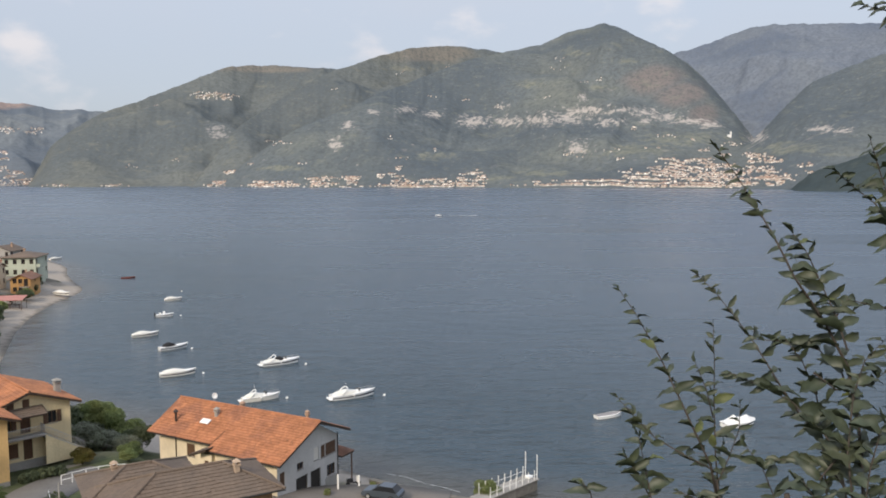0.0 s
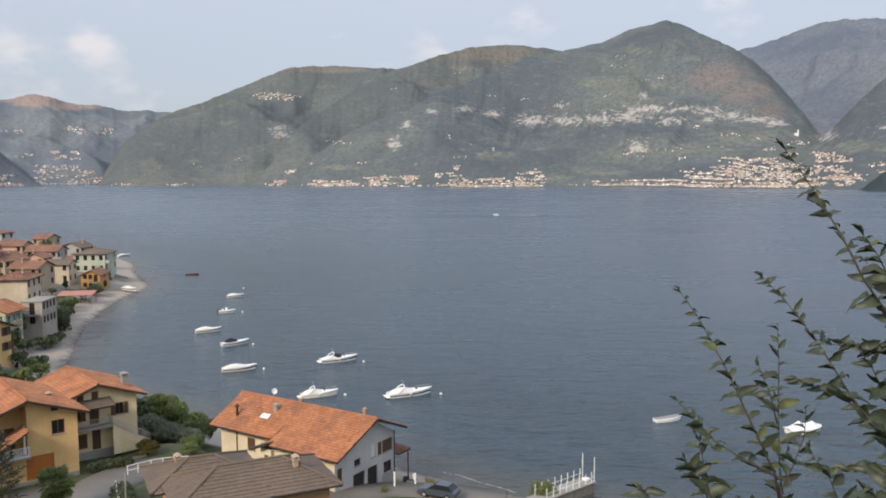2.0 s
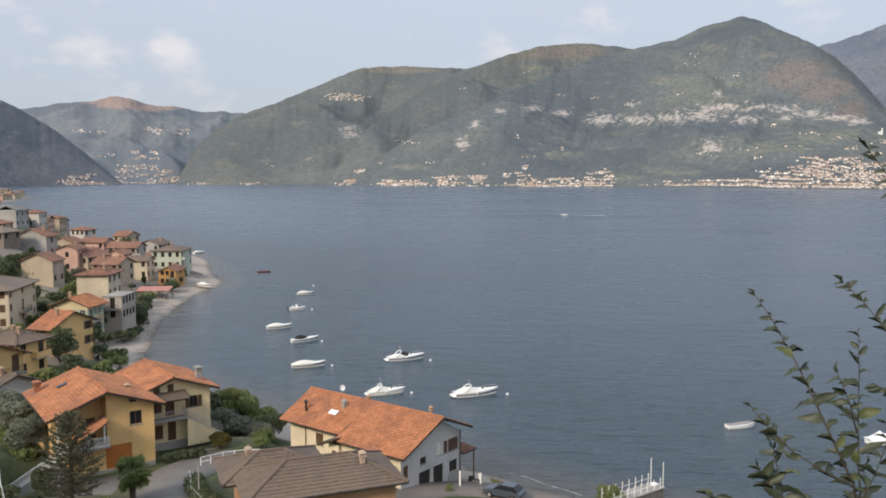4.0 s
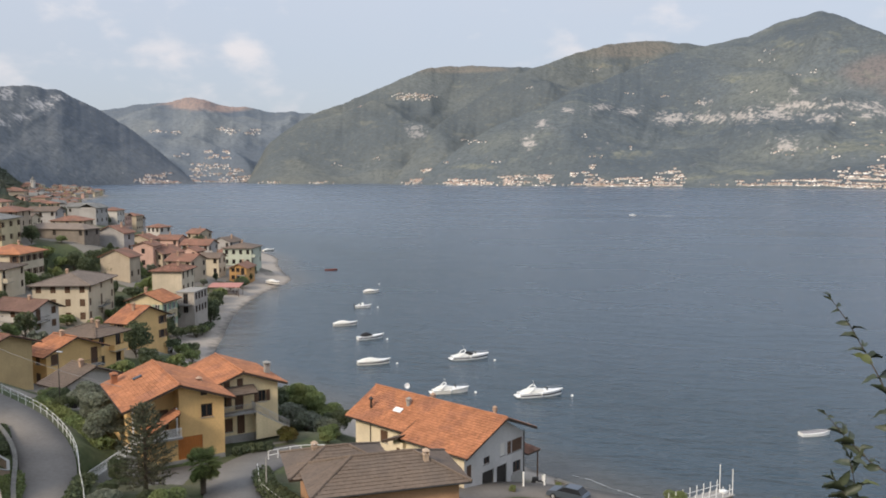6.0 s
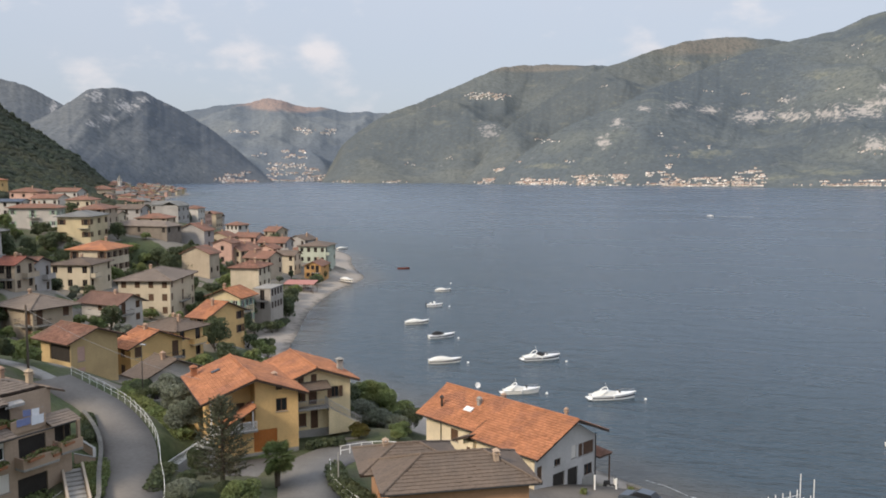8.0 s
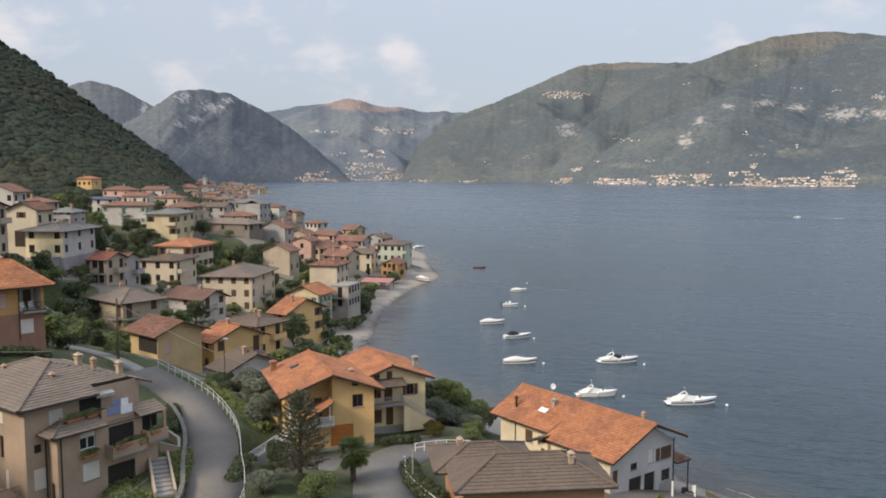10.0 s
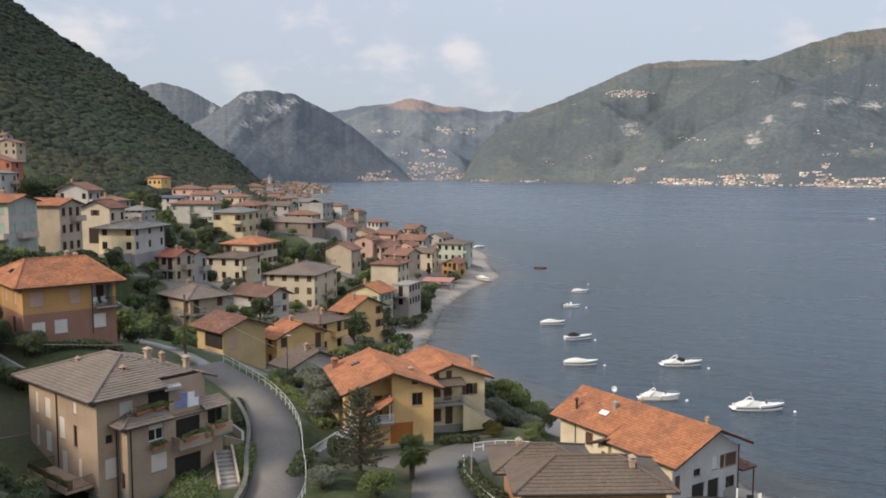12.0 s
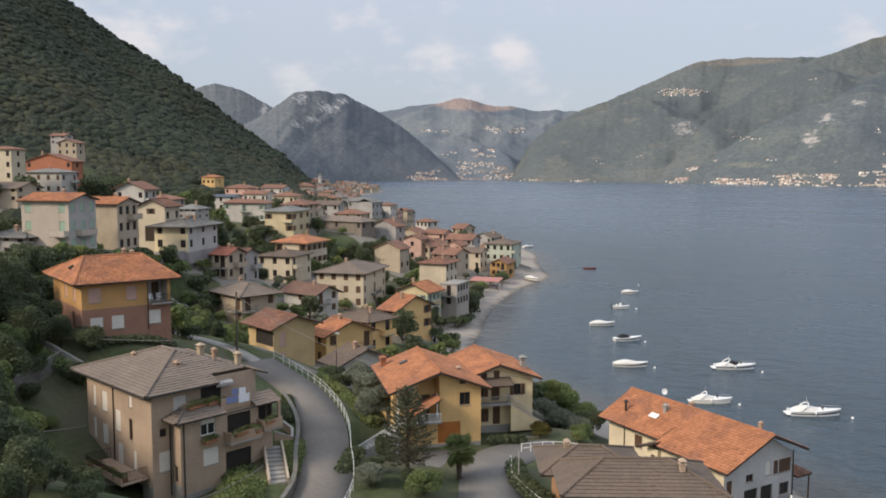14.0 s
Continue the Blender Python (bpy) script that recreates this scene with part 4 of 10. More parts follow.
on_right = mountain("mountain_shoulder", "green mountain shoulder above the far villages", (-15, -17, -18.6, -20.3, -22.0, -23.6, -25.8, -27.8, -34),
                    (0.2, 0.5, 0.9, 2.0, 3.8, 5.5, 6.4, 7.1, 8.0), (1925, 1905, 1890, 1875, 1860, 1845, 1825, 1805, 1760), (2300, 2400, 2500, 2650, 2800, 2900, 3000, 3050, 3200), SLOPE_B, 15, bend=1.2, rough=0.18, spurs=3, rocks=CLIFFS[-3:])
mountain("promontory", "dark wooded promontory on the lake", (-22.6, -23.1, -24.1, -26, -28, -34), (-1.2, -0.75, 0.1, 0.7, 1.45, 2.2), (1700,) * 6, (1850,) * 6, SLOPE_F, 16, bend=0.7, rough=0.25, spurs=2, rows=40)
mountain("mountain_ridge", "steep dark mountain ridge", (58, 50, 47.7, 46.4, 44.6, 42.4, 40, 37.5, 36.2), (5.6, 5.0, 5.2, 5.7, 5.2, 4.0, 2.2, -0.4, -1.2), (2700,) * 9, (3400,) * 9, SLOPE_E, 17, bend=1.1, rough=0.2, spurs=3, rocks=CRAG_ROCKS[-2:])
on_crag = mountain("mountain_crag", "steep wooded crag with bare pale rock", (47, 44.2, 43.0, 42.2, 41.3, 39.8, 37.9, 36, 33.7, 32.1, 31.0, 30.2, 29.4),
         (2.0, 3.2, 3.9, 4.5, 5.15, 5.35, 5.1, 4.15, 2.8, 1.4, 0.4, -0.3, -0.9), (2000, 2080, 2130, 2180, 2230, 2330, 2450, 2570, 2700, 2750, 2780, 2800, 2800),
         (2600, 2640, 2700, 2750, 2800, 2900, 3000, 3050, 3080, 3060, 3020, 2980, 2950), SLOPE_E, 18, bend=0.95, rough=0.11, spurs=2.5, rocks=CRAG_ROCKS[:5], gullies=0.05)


# ---- houses ----
def sloped(points, thick=0.16):
    """A roof slab under a flat polygon."""
    n = len(points)
    low = [(x, y, z - thick) for x, y, z in points]
    return list(points) + low, [tuple(range(n)), tuple(range(2 * n - 1, n - 1, -1))] + [(i, (i + 1) % n, n + (i + 1) % n, n + i) for i in range(n)]


def tile_rows(poly, pitch=0.30, course=0.40, lift=0.045):
    """Curved tiles laid in courses over a polygon whose first edge is the eave."""
    p = np.array(poly, float)
    u = (p[1] - p[0]) / np.linalg.norm(p[1] - p[0])
    nrm = np.cross(u, p[2] - p[0])
    nrm /= np.linalg.norm(nrm)
    if nrm[2] < 0:
        nrm = -nrm
    v = np.cross(nrm, u)
    if v[2] < 0:
        v = -v
    q = np.stack([(p - p[0]) @ u, (p - p[0]) @ v], -1)
    us = np.arange(q[:, 0].min(), q[:, 0].max(), pitch)
    vs = np.arange(q[:, 1].min(), q[:, 1].max(), course)
    U, V = np.meshgrid(us, vs, indexing="ij")
    U, V = U.ravel(), V.ravel()
    cu, cv = U + pitch / 2, V + course / 2
    inside = np.zeros(len(U), bool)
    for i in range(len(q)):
        (ax, ay), (bx, by) = q[i], q[(i + 1) % len(q)]
        if abs(by - ay) < 1e-9:
            continue
        hit = ((ay > cv) != (by > cv)) & (cu < (bx - ax) * (cv - ay) / (by - ay) + ax)
        inside ^= hit
    U, V = U[inside], V[inside]
    g = np.random.default_rng(5)
    jit = g.normal(0, 0.012, len(U))
    prof = ((0.0, 0.0), (0.28, 1.0), (0.72, 1.0), (1.0, 0.0))
    cols = []
    for end, up in ((-0.04, 0.035), (course, 0.0)):
        for a, hgt in prof:
            w = lift * hgt + up + (0.012 if end < 0 else 0)
            cols.append(p[0] + np.outer(U + a * pitch, u) + np.outer(V + end + jit, v) + np.outer(np.full(len(U), w) + np.abs(jit), nrm))
    for a, hgt in prof:
        cols.append(p[0] + np.outer(U + a * pitch, u) + np.outer(V - 0.04 + jit, v) + np.outer(np.full(len(U), 0.003), nrm))
    verts = np.stack(cols, 1).reshape(-1, 3)
    k = np.arange(len(U))[:, None] * 12
    quads = [k + np.array(c) for c in ((0, 1, 5, 4), (1, 2, 6, 5), (2, 3, 7, 6), (8, 9, 1, 0), (9, 10, 2, 1), (10, 11, 3, 2))]
    return verts, np.concatenate(quads, 0)


def lay_roof(parent, polys, tiles, tiled=True, fine=True, caps=(), label=""):
    slab = Mesh()
    for p in polys:
        slab.add(*sloped(p))
    roof = part("roof", slab, [tiles if not tiled else DARK_WOOD], parent, label)
    if tiled:
        vs, fs, n = [], [], 0
        for p in polys:
            flat = tiles in (BROWN_TILES, GREY_TILES, TAN_TILES)
            v, f = tile_rows(p, *((0.30, 0.38) if fine else (0.45, 0.6)), 0.005 if flat else 0.035)
            vs.append(v), fs.append(f + n)
            n += len(v)
        ob = new("roof_tiles", raw_mesh("roof_tiles", np.concatenate(vs), np.concatenate(fs), tiles))
        ob.parent = roof
        tagged(ob, kind="stuff")
    for a, b in caps:
        a, b = Vector(a), Vector(b)
        count = max(2, int((b - a).length / 0.42))
        along = (b - a).normalized()
        side = along.cross(Vector((0, 0, 1))).normalized()
        up = side.cross(along)
        rings = []
        for i in range(count):
            rings += [(a.lerp(b, i / count), 0.135), (a.lerp(b, (i + 0.93) / count), 0.105)]
        v = [c + Vector((0, 0, 0.05)) + side * math.cos(t * math.pi / 3) * r + up * math.sin(t * math.pi / 3) * r for c, r in rings for t in range(6)]
        ridge = Mesh().add(v, [(i * 6 + j, i * 6 + (j + 1) % 6, i * 6 + 6 + (j + 1) % 6, i * 6 + 6 + j) for i in range(len(rings) - 1) for j in range(6)])
        part("ridge_cap", ridge, tiles, roof)
    return roof


def gable_polys(w, d, z, slope, along="x", over=0.7, end=0.6, ridge_at=0.0):
    """Two roof planes over a w by d plan whose walls end at z; the ridge runs along x or y."""
    a, c = (w / 2 + end, d / 2 + over) if along == "x" else (d / 2 + end, w / 2 + over)
    t = math.tan(radians(slope))
    half = d / 2 if along == "x" else w / 2
    zr, ze = z + half * t, z - over * t
    pts = [[(-a, -c, ze), (a, -c, ze), (a, ridge_at, zr), (-a, ridge_at, zr)], [(a, c, ze), (-a, c, ze), (-a, ridge_at, zr), (a, ridge_at, zr)]]
    caps = [((-a, ridge_at, zr), (a, ridge_at, zr))]
    if along == "y":
        turn = lambda p: (-p[1], p[0], p[2])
        pts = [[turn(p) for p in q] for q in pts]
        caps = [tuple(turn(p) for p in q) for q in caps]
    return pts, caps, zr


def hip_polys(w, d, z, slope, over=0.7):
    t = math.tan(radians(slope))
    turned = d > w
    L, W = (d, w) if turned else (w, d)
    a, c = L / 2 + over, W / 2 + over
    ze, zr = z - over * t, z + W / 2 * t
    r = max(a - c, 0.15)
    q = [[(-a, -c, ze), (a, -c, ze), (r, 0, zr), (-r, 0, zr)], [(a, c, ze), (-a, c, ze), (-r, 0, zr), (r, 0, zr)],
         [(a, -c, ze), (a, c, ze), (r, 0, zr)], [(-a, c, ze), (-a, -c, ze), (-r, 0, zr)]]
    caps = [((-r, 0, zr), (r, 0, zr))] + [((sx * a, sy * c, ze), (sx * r, 0, zr)) for sx in (-1, 1) for sy in (-1, 1)]
    if turned:
        turn = lambda p: (-p[1], p[0], p[2])
        q = [[turn(p) for p in k] for k in q]
        caps = [tuple(turn(p) for p in k) for k in caps]
    return q, caps, zr


def wall_face(m, start, way, length, z0, z1, holes=(), depth=0.22, k=0):
    """One wall from start along way, with openings (u0, u1, z0, z1) that go in to depth."""
    sx, sy = start
    nx, ny = way[1], -way[0]
    at = lambda u, z, inward=0.0: (sx + way[0] * u - nx * inward, sy + way[1] * u - ny * inward, z)
    us = sorted({0.0, length, *(h[0] for h in holes), *(h[1] for h in holes)})
    zs = sorted({z0, z1, *(h[2] for h in holes), *(h[3] for h in holes)})
    for i in range(len(us) - 1):
        for j in range(len(zs) - 1):
            cu, cz = (us[i] + us[i + 1]) / 2, (zs[j] + zs[j + 1]) / 2
            if any(h[0] < cu < h[1] and h[2] < cz < h[3] for h in holes):
                continue
            m.add([at(us[i], zs[j]), at(us[i + 1], zs[j]), at(us[i + 1], zs[j + 1]), at(us[i], zs[j + 1])], [(0, 1, 2, 3)], k)
    for a, b, c, d in holes:
        v = [at(a, c), at(b, c), at(b, d), at(a, d), at(a, c, depth), at(b, c, depth), at(b, d, depth), at(a, d, depth)]
        m.add(v, [(0, 1, 5, 4), (1, 2, 6, 5), (2, 3, 7, 6), (3, 0, 4, 7)], k)
    return m


SHARED = {}


def shared(key, build):
    if key not in SHARED:
        SHARED[key] = build()
    return SHARED[key]


def shutter_mesh(w, h, material):
    def build():
        m = Mesh()
        m.box(0, w, -0.045, -0.012, 0, h, bevel=0.008)
        prof = []
        for i in range(int((h - 0.2) / 0.12)):
            prof += [(-0.046, 0.1 + i * 0.12), (-0.062, 0.11 + i * 0.12), (-0.05, 0.2 + i * 0.12)]
        n = len(prof)
        m.add([(0.05, y, z) for y, z in prof] + [(w - 0.05, y, z) for y, z in prof], [(i, i + 1, n + i + 1, n + i) for i in range(n - 1)])
        return m.data("shutter", material)
    return shared(("shutter", w, h, material.name), build)


def lattice(m, xs, zs, panes, y, deep, k=0, kp=0):
    """A flat frame cut by xs and zs, whose cells in panes lie deeper."""
    for i in range(len(xs) - 1):
        for j in range(len(zs) - 1):
            a, b, c, d = xs[i], xs[i + 1], zs[j], zs[j + 1]
            if (i, j) not in panes:
                m.add([(a, y, c), (b, y, c), (b, y, d), (a, y, d)], [(0, 1, 2, 3)], k)
                continue
            v = [(a, y, c), (b, y, c), (b, y, d), (a, y, d), (a, y + deep, c), (b, y + deep, c), (b, y + deep, d), (a, y + deep, d)]
            m.add(v, [(0, 1, 5, 4), (1, 2, 6, 5), (2, 3, 7, 6), (3, 0, 4, 7)], k)
            if kp:
                m.add(v[4:], [(0, 1, 2, 3)], kp)
    return m


def window_frame_mesh(w, h, material, bars=1):
    def build():
        b = 0.07
        xs = [0, b, w / 2 - 0.04, w / 2 + 0.04, w - b, w] if bars else [0, b, w - b, w]
        panes = {(1, 1), (3, 1)} if bars else {(1, 1)}
        return lattice(Mesh(), xs, [0, b, h - b, h], panes, 0.09, 0.05).data("window", material, weld=True)
    return shared(("frame", w, h, material.name, bars), build)


def sill_mesh(w, material):
    return shared(("sill", w, material.name), lambda: Mesh().box(-0.08, w + 0.08, -0.07, 0.1, -0.07, -0.004).data("sill", material))


def pane_mesh(w, h, material, slats=False):
    def build():
        m = Mesh()
        m.add([(0, 0.14, 0), (w, 0.14, 0), (w, 0.14, h), (0, 0.14, h)], [(0, 1, 2, 3)])
        if slats:
            m, prof = Mesh(), [(0.12, 0.0)]
            for i in range(int(h / 0.1)):
                prof += [(0.06, i * 0.1), (0.045, i * 0.1 + 0.02), (0.045, i * 0.1 + 0.08)]
            prof += [(0.06, h), (0.12, h)]
            n = len(prof)
            m.add([(0, y, z) for y, z in prof] + [(w, y, z) for y, z in prof], [(i, i + 1, n + i + 1, n + i) for i in range(n - 1)])
        return m.data("pane", material)
    return shared(("pane", w, h, material.name, slats), build)


def door_mesh(w, h, material, planks=True):
    def build():
        m, prof, k = Mesh(), [(0.0, 0.16)], max(2, int(w / 0.28))
        for i in range(k):
            prof += [(i * w / k + 0.008, 0.105), (i * w / k + 0.02, 0.085), ((i + 1) * w / k - 0.02, 0.085), ((i + 1) * w / k - 0.008, 0.105)]
        prof.append((w, 0.16))
        n = len(prof)
        m.add([(x, y, 0) for x, y in prof] + [(x, y, h) for x, y in prof], [(i, i + 1, n + i + 1, n + i) for i in range(n - 1)])
        return m.data("door", material)
    return shared(("door", w, h, material.name), build)


def far_window_mesh(w, h, frame_mat, shut_mat):
    def build():
        xs = [0, 0.07, w / 2 - 0.04, w / 2 + 0.04, w - 0.07, w]
        return lattice(Mesh(), xs, [0, 0.07, h - 0.07, h], {(1, 1), (3, 1)}, 0.08, 0.05, 0, 1).data("window", [frame_mat, GLASS], weld=True)
    return shared(("far", w, h, frame_mat.name), build)


def fit_opening(parent, start, way, item, far):
    """Fills an opening (u0, u1, z0, z1, kind) of a wall."""
    u0, u1, z0, z1, kind = item
    w, h = round(u1 - u0, 3), round(z1 - z0, 3)
    m = pose(start[0] + way[0] * u0, start[1] + way[1] * u0, z0, 0, 0, math.degrees(math.atan2(way[1], way[0])))
    if kind == "open":
        return None
    # flat panel painted near-black for the shade of a deep opening
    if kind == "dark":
        return part("shade_panel", pane_mesh(w, h, RECESS_SHADE), None, parent, at=m)
    if kind in ("door", "garage", "orange_garage"):
        return part("door", door_mesh(w, h, {"door": WOOD, "garage": DARK_WOOD, "orange_garage": ORANGE_WOOD}[kind]), None, parent, at=m)
    if kind in ("roller", "green", "shut", "pink"):
        ob = part("window", window_frame_mesh(w, h, WHITE, 0), None, parent, at=m)
        if not far:
            part("sill", sill_mesh(w, CONCRETE), None, ob)
        part("shutter", pane_mesh(w, h, {"roller": ROLLER, "green": GREEN_SHUTTER, "shut": WOOD, "pink": plaster("pink_shutter", (0.50, 0.33, 0.27))}[kind], True), None, ob, "closed shutter")
        return ob
    wood = {"win": WOOD, "white": WHITE, "greens": GREEN_SHUTTER, "bare": None, "wood": None}[kind]
    if far:
        ob = part("window", far_window_mesh(w, h, WHITE if kind in ("white", "greens") else WOOD, None), None, parent, at=m)
    else:
        ob = part("window", window_frame_mesh(w, h, WHITE if kind in ("white", "greens") else WOOD), None, parent, at=m)
        part("pane", pane_mesh(w, h, GLASS), None, ob)
        part("sill", sill_mesh(w, CONCRETE), None, ob)
    if wood and kind != "white":
        half = round(w / 2, 3)
        part("shutter", shutter_mesh(half, h, wood), None, ob, at=pose(-half - 0.02, 0, 0))
        part("shutter", shutter_mesh(half, h, wood), None, ob, at=pose(w + 0.02, 0, 0))
    return ob


def rows_of(length, height, storeys, columns, kind="win", w=1.1, h=1.5, margin=1.2, first=0):
    """Openings in an even grid over a wall."""
    out, step = [], height / storeys
    for s in range(first, storeys):
        for c in range(columns):
            u = length / 2 if columns == 1 else margin + (length - 2 * margin) * c / (columns - 1)
            z = s * step + 0.95
            out.append((u - w / 2, u + w / 2, z, min(z + h, (s + 1) * step - 0.12), kind))
    return out


def block(parent, x0, x1, y0, y1, z0, z1, walls, sides, far=False, gable=None, ridge=0.0, label="", foot=2.0, plinth=None, tints=None):
    """Walls round a plan. sides: openings of the sides A (low y), B (high x), C, D. gable: 'x' or 'y', the way of the ridge at height ridge."""
    m = Mesh()
    corners = [(x0, y0), (x1, y0), (x1, y1), (x0, y1)]
    ways = [(1, 0), (0, 1), (-1, 0), (0, -1)]
    lengths = [x1 - x0, y1 - y0, x1 - x0, y1 - y0]
    for i, side in enumerate("ABCD"):
        holes = sides.get(side, [])
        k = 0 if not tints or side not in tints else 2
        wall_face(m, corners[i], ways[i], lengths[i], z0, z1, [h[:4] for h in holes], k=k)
        wall_face(m, corners[i], ways[i], lengths[i], z0 - foot, z0, k=1)
        for item in holes:
            fit_opening(parent, corners[i], ways[i], item, far)
    if gable == "x":
        ym = (y0 + y1) / 2
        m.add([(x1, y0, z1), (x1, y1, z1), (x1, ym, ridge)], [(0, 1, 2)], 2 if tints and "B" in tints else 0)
        m.add([(x0, y0, z1), (x0, y1, z1), (x0, ym, ridge)], [(0, 1, 2)])
    elif gable == "y":
        xm = (x0 + x1) / 2
        m.add([(x0, y0, z1), (x1, y0, z1), (xm, y0, ridge)], [(0, 1, 2)])
        m.add([(x0, y1, z1), (x1, y1, z1), (xm, y1, ridge)], [(0, 1, 2)])
    return part("wall", m.data("wall", [walls, plinth or CONCRETE] + ([list(tints.values())[0]] if tints else []), weld=True), None, parent, label)


def chimney(parent, x, y, z, h=1.1, s=0.45, material=None):
    m = Mesh().box(x - s / 2, x + s / 2, y - s / 2, y + s / 2, z - 0.8, z + h, bevel=0.02)
    m.box(x - s / 2 - 0.08, x + s / 2 + 0.08, y - s / 2 - 0.08, y + s / 2 + 0.08, z + h, z + h + 0.08)
    for sx in (-1, 1):
        for sy in (-1, 1):
            m.box(x + sx * s * 0.4 - 0.05, x + sx * s * 0.4 + 0.05, y + sy * s * 0.4 - 0.05, y + sy * s * 0.4 + 0.05, z + h + 0.08, z + h + 0.3)
    m.add([(x - s * 0.75, y - s * 0.75, z + h + 0.3), (x + s * 0.75, y - s * 0.75, z + h + 0.3), (x + s * 0.75, y + s * 0.75, z + h + 0.3), (x - s * 0.75, y + s * 0.75, z + h + 0.3),
           (x, y, z + h + 0.55)], [(0, 1, 4), (1, 2, 4), (2, 3, 4), (3, 0, 4), (3, 2, 1, 0)])
    return part("chimney", m, material or plaster("chimney", (0.40, 0.27, 0.19)), parent)


def gutter(parent, a, b, drop=0.0):
    m = Mesh().tube([a, b], 0.07, n=8)
    if drop:
        m.tube([b, (b[0], b[1], b[2] - drop)], 0.05, n=6)
    return part("gutter", m, METAL, parent)


def railing(name, parent, pts, h=1.0, step=0.14, material=None, post=0.02, rail=0.025, at=None):
    """A railing along points: top and bottom rail and upright bars."""
    m = Mesh()
    pts = [Vector(p) for p in pts]
    for a, b in zip(pts, pts[1:]):
        for z in (0.08, h):
            m.tube([a + Vector((0, 0, z)), b + Vector((0, 0, z))], rail, n=5)
        n = max(1, int((b - a).length / step))
        for i in range(n + 1):
            p = a.lerp(b, i / n)
            m.tube([p + Vector((0, 0, 0.0)), p + Vector((0, 0, h))], post, n=4, caps=False)
    return part(name, m, material or METAL, parent, at=at)


def balcony(parent, x0, x1, y0, y1, z, material=None, rail=None, h=0.95, solid=False):
    """A balcony slab with a railing on its outer sides (low y, both ends)."""
    slab = part("balcony", Mesh().box(x0, x1, y0, y1, z - 0.18, z, bevel=0.015), material or CONCRETE, parent)
    if solid:
        m = Mesh().box(x0, x1, y0, y0 + 0.12, z, z + h, bevel=0.012)
        m.box(x0, x0 + 0.12, y0 + 0.12, y1, z, z + h), m.box(x1 - 0.12, x1, y0 + 0.12, y1, z, z + h)
        part("parapet", m, material or CONCRETE, slab)
    else:
        railing("railing", slab, [(x0 + 0.05, y1, z), (x0 + 0.05, y0 + 0.05, z), (x1 - 0.05, y0 + 0.05, z), (x1 - 0.05, y1, z)], h, material=rail)
    return slab


def hang_balcony(house, side, w, d, u0, u1, z, solid):
    """A slab before a side's door, with a railing or a plastered parapet."""
    at = pose(-w / 2, -d / 2, z) if side == "A" else pose(w / 2, -d / 2, z, 0, 0, 90)
    slab = part("balcony", Mesh().box(u0, u1, -1.15, 0.0, -0.16, 0.0, bevel=0.015), CONCRETE, house, at=at)
    m = Mesh()
    if solid:
        m.box(u0, u1, -1.15, -1.04, 0.0, 0.9).box(u0, u0 + 0.1, -1.04, 0, 0.0, 0.9).box(u1 - 0.1, u1, -1.04, 0, 0.0, 0.9)
        part("parapet", m, solid, slab)
        return
    for zz in (0.1, 0.92):
        m.tube([(u0 + 0.05, 0, zz), (u0 + 0.05, -1.1, zz), (u1 - 0.05, -1.1, zz), (u1 - 0.05, 0, zz)], 0.03, n=4)
    k = int((u1 - u0) / 0.22)
    for i in range(k + 1):
        u = u0 + 0.05 + (u1 - u0 - 0.1) * i / k
        part("baluster", shared("balcony_baluster", lambda: Mesh().tube([(0, 0, 0), (0, 0, 0.92)], 0.017, n=3, caps=False).data("baluster", METAL)), None, slab, at=pose(u, -1.1, 0))
    part("railing", m, METAL, slab)


def place(key):
    x, y, way, w, d, zb, h = PLAN[key]
    cx, cy = centre(key)
    return pose(cx, cy, zb, 0, 0, way + 180), w, d, h


